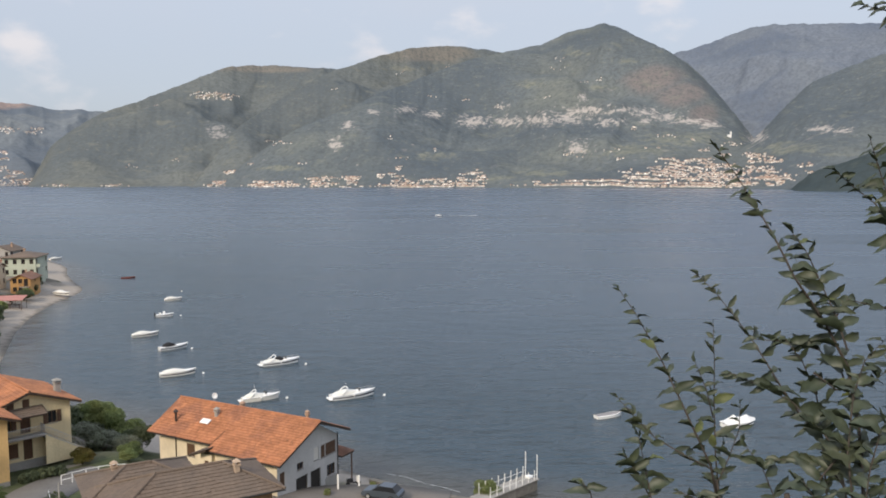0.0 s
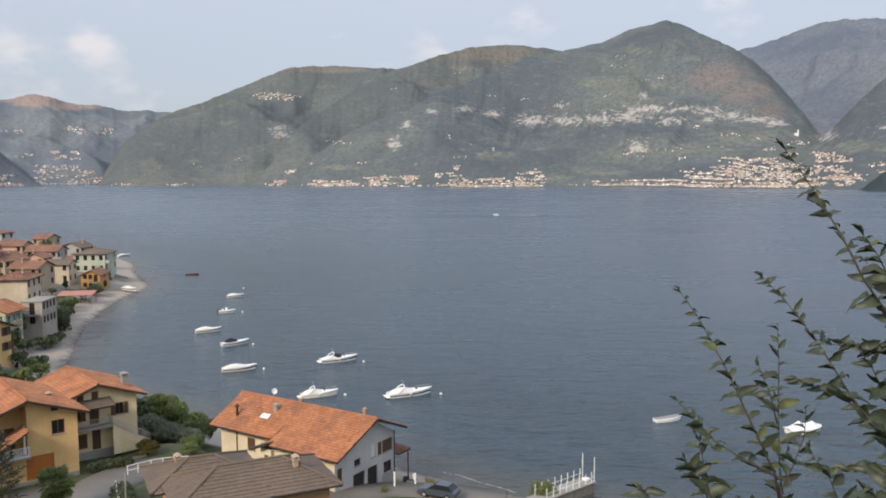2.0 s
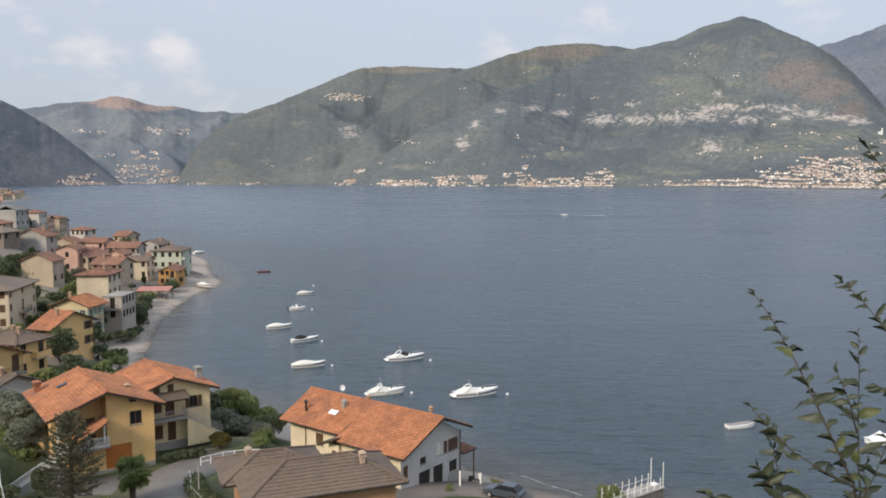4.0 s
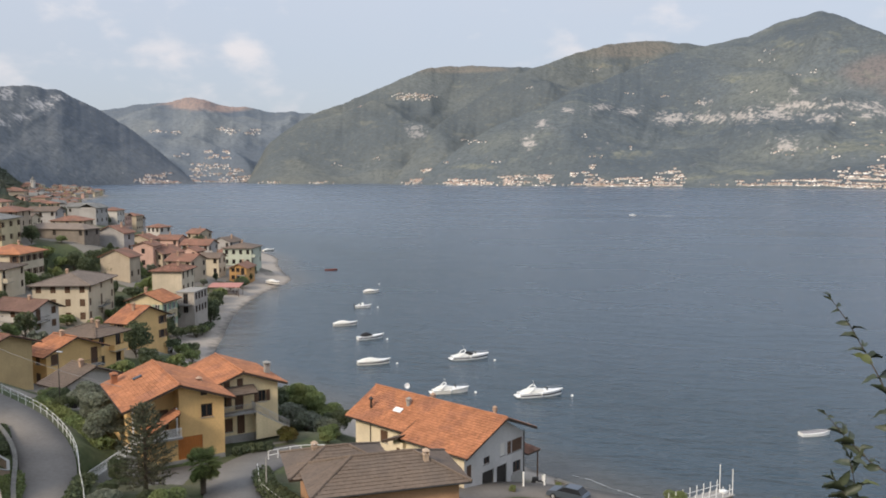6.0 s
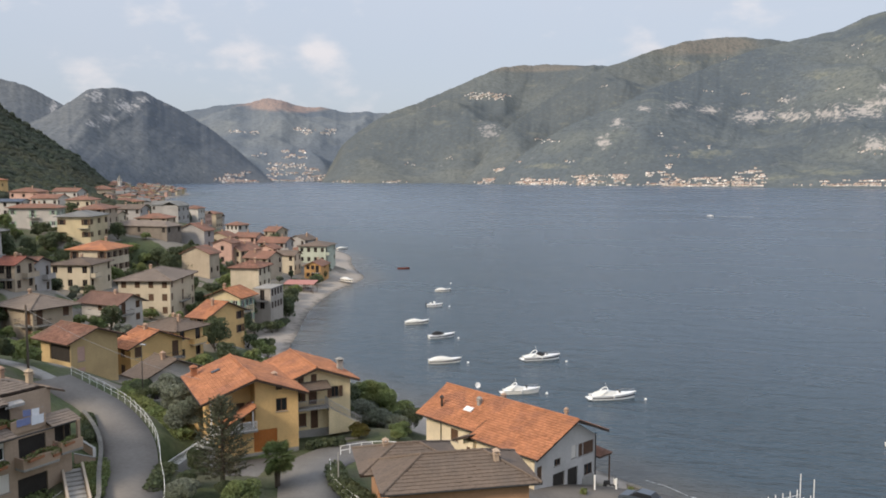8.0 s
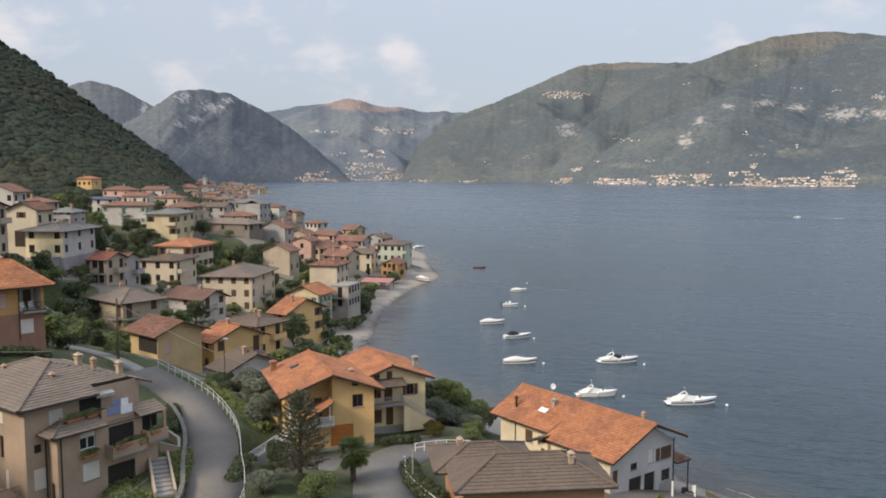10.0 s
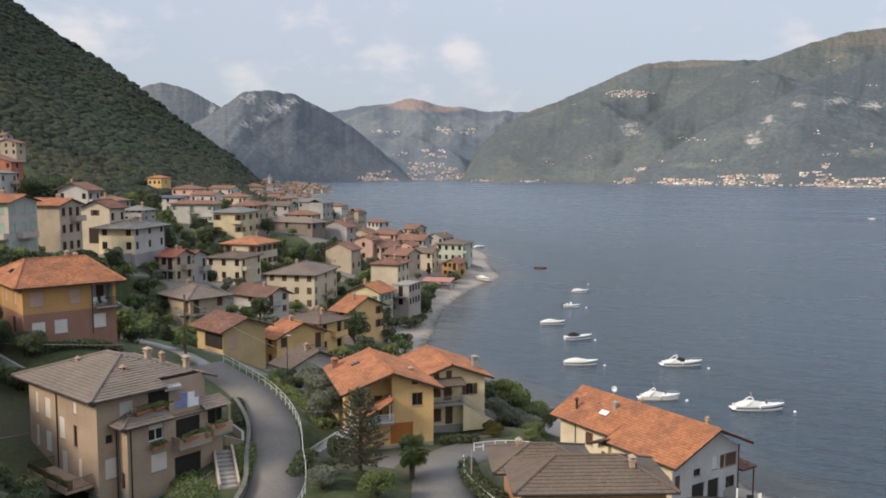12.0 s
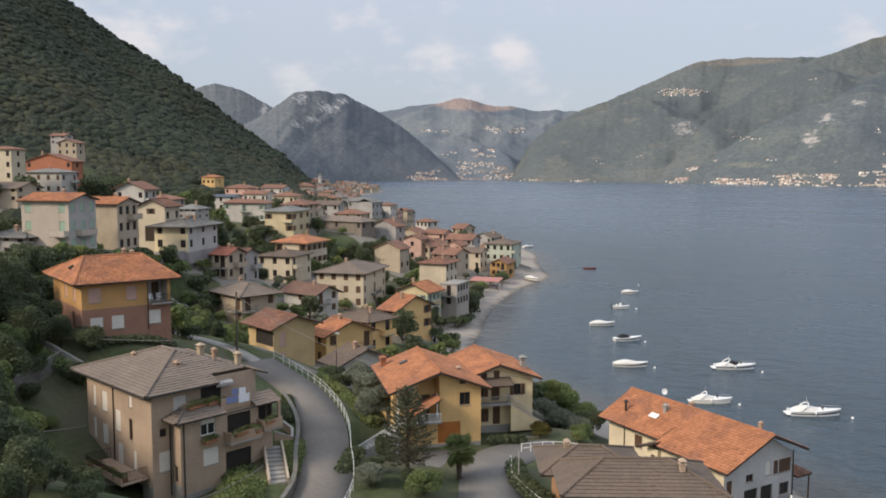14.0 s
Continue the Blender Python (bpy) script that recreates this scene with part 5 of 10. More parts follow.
def town_house(key, label, walls, tiles, roof="hip", slope=20, storeys=2, a=3, b=2, kind="win", along="x", over=0.6, stacks=1, extra_a=(), extra_b=(), tiled=None, first=0, plinth=None, group="village houses", tints=None):
    m, w, d, h = place(key)
    gap = math.hypot(m.translation.x, m.translation.y)
    far, tiled = gap > 170, (gap < 215 if tiled is None else tiled)
    house = thing("house", m, label, "house", group)
    sides = {"A": rows_of(w, h, storeys, a, kind, first=first) + list(extra_a), "B": rows_of(d, h, storeys, b, kind, first=first) + list(extra_b)}
    g, hung = random.Random(key + " balcony"), []
    for side, length in (("A", w), ("B", d)):
        rows = [i for i, o in enumerate(sides[side]) if o[4] not in ("dark", "garage") and o[2] > h / storeys]
        if storeys > 1 and rows and key not in ("cream_barn", "gable_t", "left_cream", "stone_barn") and gap < 330 and g.random() < (0.75 if gap < 210 else 0.45):
            i = g.choice(rows)
            u0, u1, z0, z1, sort = sides[side][i]
            floor = int(z0 / (h / storeys)) * (h / storeys)
            if z0 - 0.95 - floor < 0.05 and floor > 1:
                sides[side][i] = (u0, u1, floor + 0.06, z1, sort)
                hung.append((side, max(0.2, u0 - g.uniform(0.8, 2.0)), min(length - 0.2, u1 + g.uniform(0.8, 2.0)), floor, g.random() < 0.4))
    if roof == "hip":
        polys, caps, zr = hip_polys(w, d, h, slope, over)
    else:
        polys, caps, zr = gable_polys(w, d, h, slope, along, over, over * 0.9)
    block(house, -w / 2, w / 2, -d / 2, d / 2, 0, h, walls, sides, far, None if roof == "hip" else along, zr - 0.05, foot=4.0, plinth=plinth or walls, tints=tints)
    for side, u0, u1, z, solid in hung:
        hang_balcony(house, side, w, d, u0, u1, z, walls if solid else None)
    lay_roof(house, polys, tiles, tiled, gap < 130, caps if tiled else ())
    g = random.Random(key)
    for i in range(stacks):
        chimney(house, g.uniform(-w, w) * 0.25, g.uniform(-d, d) * 0.2, zr - 0.55, 0.9)
    return house


CREAM = plaster("cream", (0.54, 0.46, 0.34))
YELLOW = plaster("yellow", (0.68, 0.445, 0.195))
PALE_YELLOW = plaster("pale_yellow", (0.58, 0.48, 0.30))
OCHRE = plaster("ochre", (0.48, 0.35, 0.18))
ORANGE = plaster("orange", (0.48, 0.275, 0.11))
ORANGE_RED = plaster("orange_red", (0.38, 0.155, 0.09))
PINK = plaster("pink", (0.54, 0.35, 0.28))
WHITEWASH = plaster("whitewash", (0.51, 0.475, 0.43))
GREY = plaster("grey", (0.36, 0.34, 0.32))
BEIGE = plaster("beige", (0.42, 0.345, 0.255))
BROWN_WASH = plaster("brown_wash", (0.425, 0.318, 0.232))
BRICK_WASH = plaster("brick_brown", (0.30, 0.165, 0.115))
PALE_GREEN = plaster("pale_green", (0.44, 0.47, 0.38))

# side B of the white house has its shade painted as darker, greyer plaster
town_house("white_tall", "white rendered three-storey house with pale green shutters", plaster("old_white", (0.50, 0.425, 0.35)), TERRACOTTA, "gable", 14, 3, 2, 3, "green", tints={"B": plaster("shaded_white", (0.40, 0.375, 0.345))})
town_house("beige_tall", "tall beige rendered house with a brick-red gable roof", BEIGE, TERRACOTTA, "gable", 16, 3, 0, 3, "bare", along="x", stacks=1)
town_house("cream_barn", "cream rendered gabled building with a dark garage door", CREAM, OLD_TERRACOTTA, "gable", 24, 2, 0, 2, "bare", along="y", stacks=0, extra_a=[(1.4, 4.4, 0.05, 3.2, "garage"), (2.4, 3.3, 5.6, 6.7, "win")])
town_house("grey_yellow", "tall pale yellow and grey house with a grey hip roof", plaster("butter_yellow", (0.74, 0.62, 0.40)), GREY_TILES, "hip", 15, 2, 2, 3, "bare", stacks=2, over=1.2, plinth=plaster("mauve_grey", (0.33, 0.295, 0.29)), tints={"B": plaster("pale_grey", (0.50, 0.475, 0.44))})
town_house("mauve", "mauve-grey rendered basement storeys with a flat terrace roof", plaster("mauve_grey", (0.33, 0.295, 0.29)), CONCRETE, "hip", 3, 2, 1, 4, "bare", over=0.15, stacks=0, tiled=False)
town_house("hill_white", "white villa with brown shutters on the hillside", WHITEWASH, GREY_TILES, "hip", 14, 2, 4, 2, "shut")
town_house("hill_orange", "orange-red gabled house above a white villa", ORANGE_RED, OLD_TERRACOTTA, "gable", 16, 2, 2, 1, "bare", along="y")
town_house("left_cream", "cream rendered house beside the woods", CREAM, OLD_TERRACOTTA, "hip", 14, 3, 3, 1, "wood")
town_house("hill_a", "pale house among trees on the hill", GREY, OLD_TERRACOTTA, "gable", 18, 2, 2, 1, "bare")
town_house("hill_b", "pale gabled house with balconies among trees", BEIGE, OLD_TERRACOTTA, "gable", 18, 2, 3, 1, "bare", along="y")
town_house("white_gable", "white gabled house with wide red eaves", WHITEWASH, OLD_TERRACOTTA, "gable", 22, 2, 2, 2, "bare", along="y", over=1.0)
town_house("yellow_hill", "small yellow house below the woods", YELLOW, TERRACOTTA, "hip", 16, 2, 3, 1, "bare")
town_house("blueroof", "white house with a slate-blue roof", WHITEWASH, mat("slate_blue_roof", (0.07, 0.085, 0.11), 0.6, 0.15, 0.5, 4.0, 0.1), "gable", 13, 2, 4, 2, "bare")
town_house("white_red", "white rendered house with a broad red hip roof", WHITEWASH, OLD_TERRACOTTA, "hip", 17, 2, 3, 2, "greens", over=0.9)
town_house("yg2", "pale yellow house with balconies and a grey roof", PALE_YELLOW, GREY_TILES, "hip", 15, 2, 2, 3, "win", over=0.8)
town_house("beige_or", "tall beige house with a red hip roof", BEIGE, OLD_TERRACOTTA, "hip", 17, 3, 2, 3, "bare", over=0.9)
town_house("barn_long", "long low shed with dark openings and a brown roof", mat("shed_boards", (0.20, 0.17, 0.14), 0.9, 0.25, 0.6, 5.0, 0.3), TAN_TILES, "hip", 20, 1, 3, 2, "dark", stacks=0)
town_house("gable_t", "stone house with a plain gable", GREY, OLD_TERRACOTTA, "gable", 24, 2, 0, 1, "bare", along="y")
town_house("orange_hip", "cream house with a bright orange hip roof", CREAM, TERRACOTTA, "hip", 18, 2, 2, 4, "win", over=0.9)
town_house("white_low", "pale rendered house with a grey-brown roof and garage", CREAM, BROWN_TILES, "hip", 12, 2, 3, 2, "bare", extra_a=[(5.4, 8.6, 0.05, 0.9, "garage")])
town_house("left_mid", "beige house with a rust-red roof and balconies", BEIGE, mat("rust_red_tiles", (0.22, 0.085, 0.06), 0.85, 0.2, 0.4, 4.0, 0.2, 0.02, island=0.12), "gable", 20, 2, 2, 2, "bare")
town_house("cream_big", "large cream house with brown shutters and a brown hip roof", CREAM, TAN_TILES, "hip", 17, 3, 4, 3, "shut", over=0.8)
town_house("brown_hip", "beige house with a brown tiled hip roof", BEIGE, TAN_TILES, "hip", 21, 2, 2, 2, "shut", over=1.0)
town_house("brown_small", "small white house with a brown gable roof", WHITEWASH, mat("red_brown_tiles", (0.17, 0.10, 0.075), 0.85, 0.2, 0.4, 4.0, 0.2, 0.02, island=0.12), "gable", 24, 2, 1, 2, "shut", along="x", over=0.9)
town_house("ochre", "ochre rendered house with a worn terracotta roof", OCHRE, OLD_TERRACOTTA, "gable", 20, 2, 0, 0, "dark", along="x", over=1.0, stacks=0,
           extra_a=[(2.2, 7.0, 0.1, 2.5, "dark"), (2.2, 7.0, 3.2, 5.4, "dark")], extra_b=[(1.0, 2.1, 0.3, 2.3, "pink"), (1.0, 2.1, 3.2, 5.2, "pink")])
town_house("yellow2", "yellow gabled house with a terracotta roof", YELLOW, TERRACOTTA, "gable", 22, 2, 1, 2, "shut", along="x", over=0.9)
town_house("brown_balc", "house with a grey-brown gable roof and a white balustrade", YELLOW, BROWN_TILES, "hip", 20, 2, 2, 2, "wood", over=0.9, stacks=2)
town_house("grey_gable", "low pale house with a brown gable roof", WHITEWASH, BROWN_TILES, "gable", 22, 1, 1, 2, "dark", along="x", over=0.7)
town_house("yellow_beach", "yellow gabled house by the beach", YELLOW, TERRACOTTA, "gable", 22, 2, 1, 2, "win", along="x", over=0.8)
town_house("ltyellow", "light yellow house with a red gable roof", PALE_YELLOW, TERRACOTTA, "gable", 22, 2, 3, 3, "greens", along="y", over=0.8)
town_house("beige_beach", "plain beige house with a terracotta hip roof", CREAM, OLD_TERRACOTTA, "hip", 18, 3, 0, 3, "bare", over=0.6)
town_house("beige_wing", "flat-roofed greyish building with rows of windows", plaster("grey_beige", (0.40, 0.355, 0.305)), CONCRETE, "hip", 4, 2, 1, 4, "bare", over=0.2, stacks=0, tiled=False)
town_house("stone_barn", "stone barn with a rusty tiled roof", BEIGE, OLD_TERRACOTTA, "gable", 24, 1, 0, 2, "bare", along="y", stacks=0)
town_house("pink", "narrow pink rendered house with a tiled gable", PINK, OLD_TERRACOTTA, "gable", 20, 2, 1, 1, "bare", along="y")
town_house("tower", "white tower-like house with a red hip roof", WHITEWASH, OLD_TERRACOTTA, "hip", 18, 3, 3, 2, "bare", stacks=0)
town_house("green_big", "pale green house on the water's edge", PALE_GREEN, BROWN_TILES, "hip", 15, 2, 4, 2, "bare")
town_house("orange_beach", "orange gabled house above the beach", ORANGE, OLD_TERRACOTTA, "gable", 24, 2, 3, 1, "wood", along="y")
for key, wall, tiles, along in (("cl_a", BEIGE, OLD_TERRACOTTA, "x"), ("cl_b", BEIGE, OLD_TERRACOTTA, "y"), ("cl_c", CREAM, BROWN_TILES, "x"), ("cl_d", GREY, OLD_TERRACOTTA, "x"), ("cl_e", PINK, OLD_TERRACOTTA, "x"),
                                ("cl_f", GREY, BROWN_TILES, "y"), ("cl_g", BEIGE, OLD_TERRACOTTA, "x"), ("cl_h", BEIGE, OLD_TERRACOTTA, "y"), ("cl_i", PINK, OLD_TERRACOTTA, "y")):
    town_house(key, "old village house with a weathered tiled roof", wall, tiles, "gable", 22, 2, 2, 2, "bare", along=along)
for key, wall, tiles, form in (("x_a", GREY, GREY_TILES, "hip"), ("x_c", PINK, OLD_TERRACOTTA, "hip"), ("x_d", WHITEWASH, OLD_TERRACOTTA, "gable"), ("x_f", GREY, OLD_TERRACOTTA, "gable"),
                               ("x_g", BEIGE, OLD_TERRACOTTA, "hip"), ("x_h", GREY, BROWN_TILES, "gable"), ("x_i", CREAM, OLD_TERRACOTTA, "hip"), ("x_j", WHITEWASH, OLD_TERRACOTTA, "gable"), ("x_k", BEIGE, BROWN_TILES, "gable"), ("x_l", GREY, GREY_TILES, "hip"),
                               ("x_n", GREY, OLD_TERRACOTTA, "hip"), ("x_o", CREAM, BROWN_TILES, "gable"), ("x_q", PINK, OLD_TERRACOTTA, "gable"), ("x_r", ORANGE, OLD_TERRACOTTA, "gable")):
    town_house(key, "village house with faded walls and a tiled roof", wall, tiles, form, 18, 2, 3, 2, "bare", along="x")


# orange house with a brown-washed ground floor
def orange_house():
    m, w, d, h = place("orange")
    house = thing("house", m, "orange and brown house with a terracotta hip roof and loggia", "house", "village houses")
    upper = {"A": [(5.0, 6.0, 3.5, 4.9, "pink"), (8.6, 9.6, 3.5, 4.9, "pink")], "B": [(0.7, 2.0, 3.5, 5.0, "pink"), (4.6, 5.7, 3.5, 5.0, "pink"), (6.9, 9.1, 2.95, 5.4, "open")]}
    lower = {"A": [(8, 9, 0.4, 2.2, "dark")], "B": [(0.8, 2.1, 0.45, 1.85, "roller"), (3.0, 4.3, 0.45, 1.9, "roller"), (7.0, 8.3, 0.6, 2.1, "roller")]}
    block(house, -w / 2, w / 2, -d / 2, d / 2, 0, 2.75, BRICK_WASH, lower, foot=4.0, plinth=BRICK_WASH)
    block(house, -w / 2, w / 2, -d / 2, d / 2, 2.75, h, ORANGE, upper, foot=0.0)
    # the ridge runs along the wide front, with a steep hip at one end and a long one at the other
    a, c, ze = w / 2 + 0.9, d / 2 + 0.9, h - 0.3
    xr, zr = a - 5.4, h + 2.1
    r0, r1 = (xr, -c + 2.4, zr), (xr, c - 2.6, zr)
    polys = [[(a, -c, ze), (a, c, ze), r1, r0], [(-a, c, ze), (-a, -c, ze), r0, r1], [(a, c, ze), (-a, c, ze), r1], [(-a, -c, ze), (a, -c, ze), r0]]
    lay_roof(house, polys, TERRACOTTA, True, True, [(r0, r1), ((a, -c, ze), r0), ((a, c, ze), r1), ((-a, -c, ze), r0)])
    part("skylight", Mesh().box(-0.45, 0.45, -0.3, 0.3, 0.02, 0.14, bevel=0.02), GLASS, house, at=pose(1.2, -c + 1.2, zr - 1.15, 33, 0, 0))
    part("balcony", Mesh().box(w / 2, w / 2 + 0.7, 2.4, d / 2, 2.75, 2.95, bevel=0.02), CONCRETE, house)
    railing("railing", house, [(w / 2 + 0.65, 2.4, 2.95), (w / 2 + 0.65, d / 2 - 0.05, 2.95)], 0.95)
    part("downpipe", Mesh().tube([(w / 2 + 0.06, 2.2, 0), (w / 2 + 0.06, 2.2, 5.6)], 0.05, n=6), METAL, house)
    # loggia behind the open corner
    y0, y1, x0, x1 = -d / 2 + 6.88, -d / 2 + 9.12, w / 2 - 2.0, w / 2 - 0.005
    inner = Mesh().add([(x0, y0, 2.94), (x0, y1, 2.94), (x0, y1, 5.42), (x0, y0, 5.42), (x1, y0, 2.94), (x1, y1, 2.94), (x1, y1, 5.42), (x1, y0, 5.42)], [(0, 1, 2, 3), (0, 3, 7, 4), (1, 5, 6, 2), (2, 6, 7, 3), (0, 4, 5, 1)])
    part("loggia_wall", inner, WHITEWASH, house)
    part("loggia_door", Mesh().box(x0 + 0.01, x0 + 0.06, y0 + 1.1, y0 + 1.9, 2.96, 4.95, bevel=0.01), WOOD, house)
    for u in (0.35, 1.25):
        part("loggia_chair", Mesh().box(x1 - 0.9, x1 - 0.4, y0 + u, y0 + u + 0.5, 3.3, 3.36).box(x1 - 0.95, x1 - 0.9, y0 + u, y0 + u + 0.5, 2.96, 3.8).box(x1 - 0.45, x1 - 0.4, y0 + u, y0 + u + 0.05, 2.96, 3.3).box(x1 - 0.45, x1 - 0.4, y0 + u + 0.45, y0 + u + 0.5, 2.96, 3.3), GELCOAT, house)
    gutter(house, (w / 2 + 0.8, -d / 2 - 0.8, h - 0.25), (w / 2 + 0.8, d / 2 + 0.8, h - 0.25))
    gutter(house, (-w / 2 - 0.8, -d / 2 - 0.8, h - 0.25), (w / 2 + 0.8, -d / 2 - 0.8, h - 0.25))
    chimney(house, xr - 0.8, 1.4, zr - 0.5, 0.7, 0.35)
    chimney(house, xr - 1.2, 2.4, zr - 0.7, 0.6, 0.35)
    return house


orange_house()


# flower boxes, washing and small things on balconies
FLOWER = foliage("red_flowers", (0.32, 0.05, 0.05), (0.45, 0.12, 0.14), 0.4)


def planter(x, y, z, w, d, flowers=True):
    """A box of plants: earth trough, leaves and blossoms; coordinates of the world."""
    ob = thing("flower_box", pose(x, y, z), "trough of trailing plants with red flowers" if flowers else "trough of green balcony plants", "flower box", "balcony plants")
    part("trough", Mesh().box(-w / 2, w / 2, -d / 2, d / 2, 0, 0.22, bevel=0.02), plaster("terracotta_pot", (0.33, 0.15, 0.08)), ob)
    v, f = leaf_cloud(int(x * 37) % 999, [((i * w / 4, 0, 0.38), (w / 6, d * 0.7, 0.28)) for i in (-1.5, -0.5, 0.5, 1.5)], 420, 0.07)
    tagged(part("leaves", raw_mesh("leaves", v, f, LEAF), None, ob), kind="stuff")
    if flowers:
        v, f = leaf_cloud(int(x * 31) % 997, [((i * w / 4, 0, 0.42), (w / 6, d * 0.75, 0.3)) for i in (-1.5, -0.5, 0.5, 1.5)], 90, 0.05)
        tagged(part("blossoms", raw_mesh("blossoms", v, f, FLOWER), None, ob), kind="stuff")
    return ob


def washing(m, w, cloths):
    ob = thing("washing_line", m, "white and blue washing hung over the balcony rail", "laundry")
    part("line", Mesh().tube([(0, 0, 0), (w / 2, 0, -0.03), (w, 0, 0)], 0.008, n=4), GALV, ob)
    u = 0.05
    for cw, ch, col in cloths:
        mesh, v = Mesh(), []
        for i in range(7):
            for j in range(5):
                v.append((u + cw * i / 6, 0.03 * math.sin(i * 2.1 + j * 0.7) - 0.02, -ch * j / 4))
        mesh.add(v, [(i * 5 + j, i * 5 + 5 + j, i * 5 + 6 + j, i * 5 + 1 + j) for i in range(6) for j in range(4)])
        part("cloth", mesh, mat("cloth_" + str(cloths.index((cw, ch, col))), col, 0.9, 0.1, 3.0, 30.0, 0.1, 0.004), ob, smooth=True)
        u += cw + 0.06
    return ob


# brown three-storey house beside the road
def brown_house():
    m = pose(-54.6, 43.8, 8.4, 0, 0, -12)
    house = thing("house", m, "brown rendered three-storey house with a brown hip roof", "house", "village houses")
    w, d, h = 12.2, 10.2, 9.5
    y1 = d + 0.8
    x0, x1 = -w - 0.9, -0.9
    left = [(1.2, 1.8, 6.0, 7.9, "roller"), (3.0, 4.1, 5.9, 7.7, "roller"), (1.2, 1.8, 3.0, 4.9, "roller"), (3.0, 4.1, 2.9, 4.7, "roller"),
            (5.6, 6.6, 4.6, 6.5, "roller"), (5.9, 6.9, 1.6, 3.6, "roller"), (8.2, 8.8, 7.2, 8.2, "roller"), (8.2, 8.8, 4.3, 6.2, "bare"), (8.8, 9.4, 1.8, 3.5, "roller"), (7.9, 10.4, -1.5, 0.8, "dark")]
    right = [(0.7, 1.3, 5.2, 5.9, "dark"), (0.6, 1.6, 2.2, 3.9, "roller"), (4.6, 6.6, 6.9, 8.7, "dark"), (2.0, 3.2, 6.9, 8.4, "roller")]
    block(house, x0, x1, 0.8, y1, -1.6, h, BROWN_WASH, {"A": left, "B": right}, foot=1.4)
    cx, cy = (x0 + x1) / 2, (0.8 + y1) / 2
    t = math.tan(radians(19))
    # hip roof whose long side is cut back above the terrace
    xa, xb, ya, yb, ze = x0 - 1.0, x1 + 1.0, -0.2, y1 + 0.7, h - t
    zr = ze + (yb - ya) / 2 * t
    ym, k = (ya + yb) / 2, (yb - ya) / 2
    r0, r1 = (xa + k, ym, zr), (xb - k, ym, zr)
    polys = [[(xb, ya, ze), (xb, 6.6, ze), (xb - 1.4, 6.6, ze + 1.4 * t), (xb - 1.4, yb - 1.4, ze + 1.4 * t), r1], [(xa, ya, ze), (xb, ya, ze), r1, r0], [(xa, yb, ze), (xa, ya, ze), r0], [(xb, yb, ze), (xa, yb, ze), r0, r1]]
    lay_roof(house, polys, TAN_TILES, True, True, [(r0, r1), ((xb, ya, ze), r1), ((xa, ya, ze), r0)])
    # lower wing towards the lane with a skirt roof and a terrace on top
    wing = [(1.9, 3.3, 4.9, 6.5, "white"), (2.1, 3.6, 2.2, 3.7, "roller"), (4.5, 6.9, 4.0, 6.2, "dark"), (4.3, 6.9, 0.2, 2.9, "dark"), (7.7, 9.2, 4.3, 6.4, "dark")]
    side = [(0.35, 0.85, 1.2, 2.6, "dark")]
    wx, ya, yb = x1 + 1.4, 2.6, y1 + 0.2
    block(house, x1 + 0.01, wx, ya, yb, 0, 6.9, BROWN_WASH, {"A": side, "B": wing}, foot=3.0)
    part("roller_shutter", Mesh().box(wx - 0.03, wx + 0.02, ya + 1.95, ya + 3.25, 5.9, 6.5), ROLLER, house)
    t = math.tan(radians(20))
    xo, a, b, ze = wx + 0.9, ya - 0.9, yb + 0.9, 6.75
    zt = ze + 1.7 * t
    polys = [[(xo, a, ze), (xo, 6.5, ze), (xo - 1.7, 6.5, zt), (xo - 1.7, a + 1.7, zt)], [(x1 + 0.02, a, ze), (xo, a, ze), (xo - 1.7, a + 1.7, zt), (x1 + 0.02, a + 1.7, zt)],
             [(xo, 9.5, ze), (xo, b, ze), (xo - 1.7, b, zt), (xo - 1.7, 9.5, zt)]]
    lay_roof(house, polys, TAN_TILES, True, True, [((xo, a, ze), (xo - 1.7, a + 1.7, zt))])
    tan = plaster("terrace_tan", (0.40, 0.29, 0.205))
    part("terrace_parapet", Mesh().box(xo - 1.8, xo - 1.66, a + 1.7, 6.5, zt - 0.4, zt + 0.45, bevel=0.02), tan, house)
    part("terrace_parapet", Mesh().box(wx - 0.06, wx + 0.1, 6.5, 9.5, 6.7, 7.75, bevel=0.02), tan, house)
    part("terrace_floor", Mesh().box(x1 + 0.02, wx - 0.06, a + 1.7, 9.5, 6.92, 7.02), CONCRETE, house)
    # balconies of the wing
    for y, z, wd in ((8.3, 4.0, 3.2), (11.1, 4.4, 2.0)):
        slab = part("balcony", Mesh().box(wx, wx + 1.2, y - wd / 2, y + wd / 2, z - 0.2, z, bevel=0.02), CONCRETE, house)
        part("parapet", Mesh().box(wx + 1.06, wx + 1.2, y - wd / 2, y + wd / 2, z, z + 0.85, bevel=0.02), tan, slab)
        for yy in (y - wd / 2, y + wd / 2 - 0.12):
            part("parapet", Mesh().box(wx, wx + 1.06, yy, yy + 0.12, z, z + 0.85), tan, slab)
    part("loggia_pillar", Mesh().box(wx + 0.85, wx + 1.1, 11.7, 11.95, 5.25, 6.75), tan, house)
    # side terrace with a garage under it
    part("side_terrace", Mesh().box(-8.6, -1.6, -1.6, 0.75, 1.6, 1.82, bevel=0.03), tan, house)
    part("terrace_parapet", Mesh().box(-8.6, -1.6, -1.6, -1.48, 1.82, 2.2, bevel=0.02), tan, house)
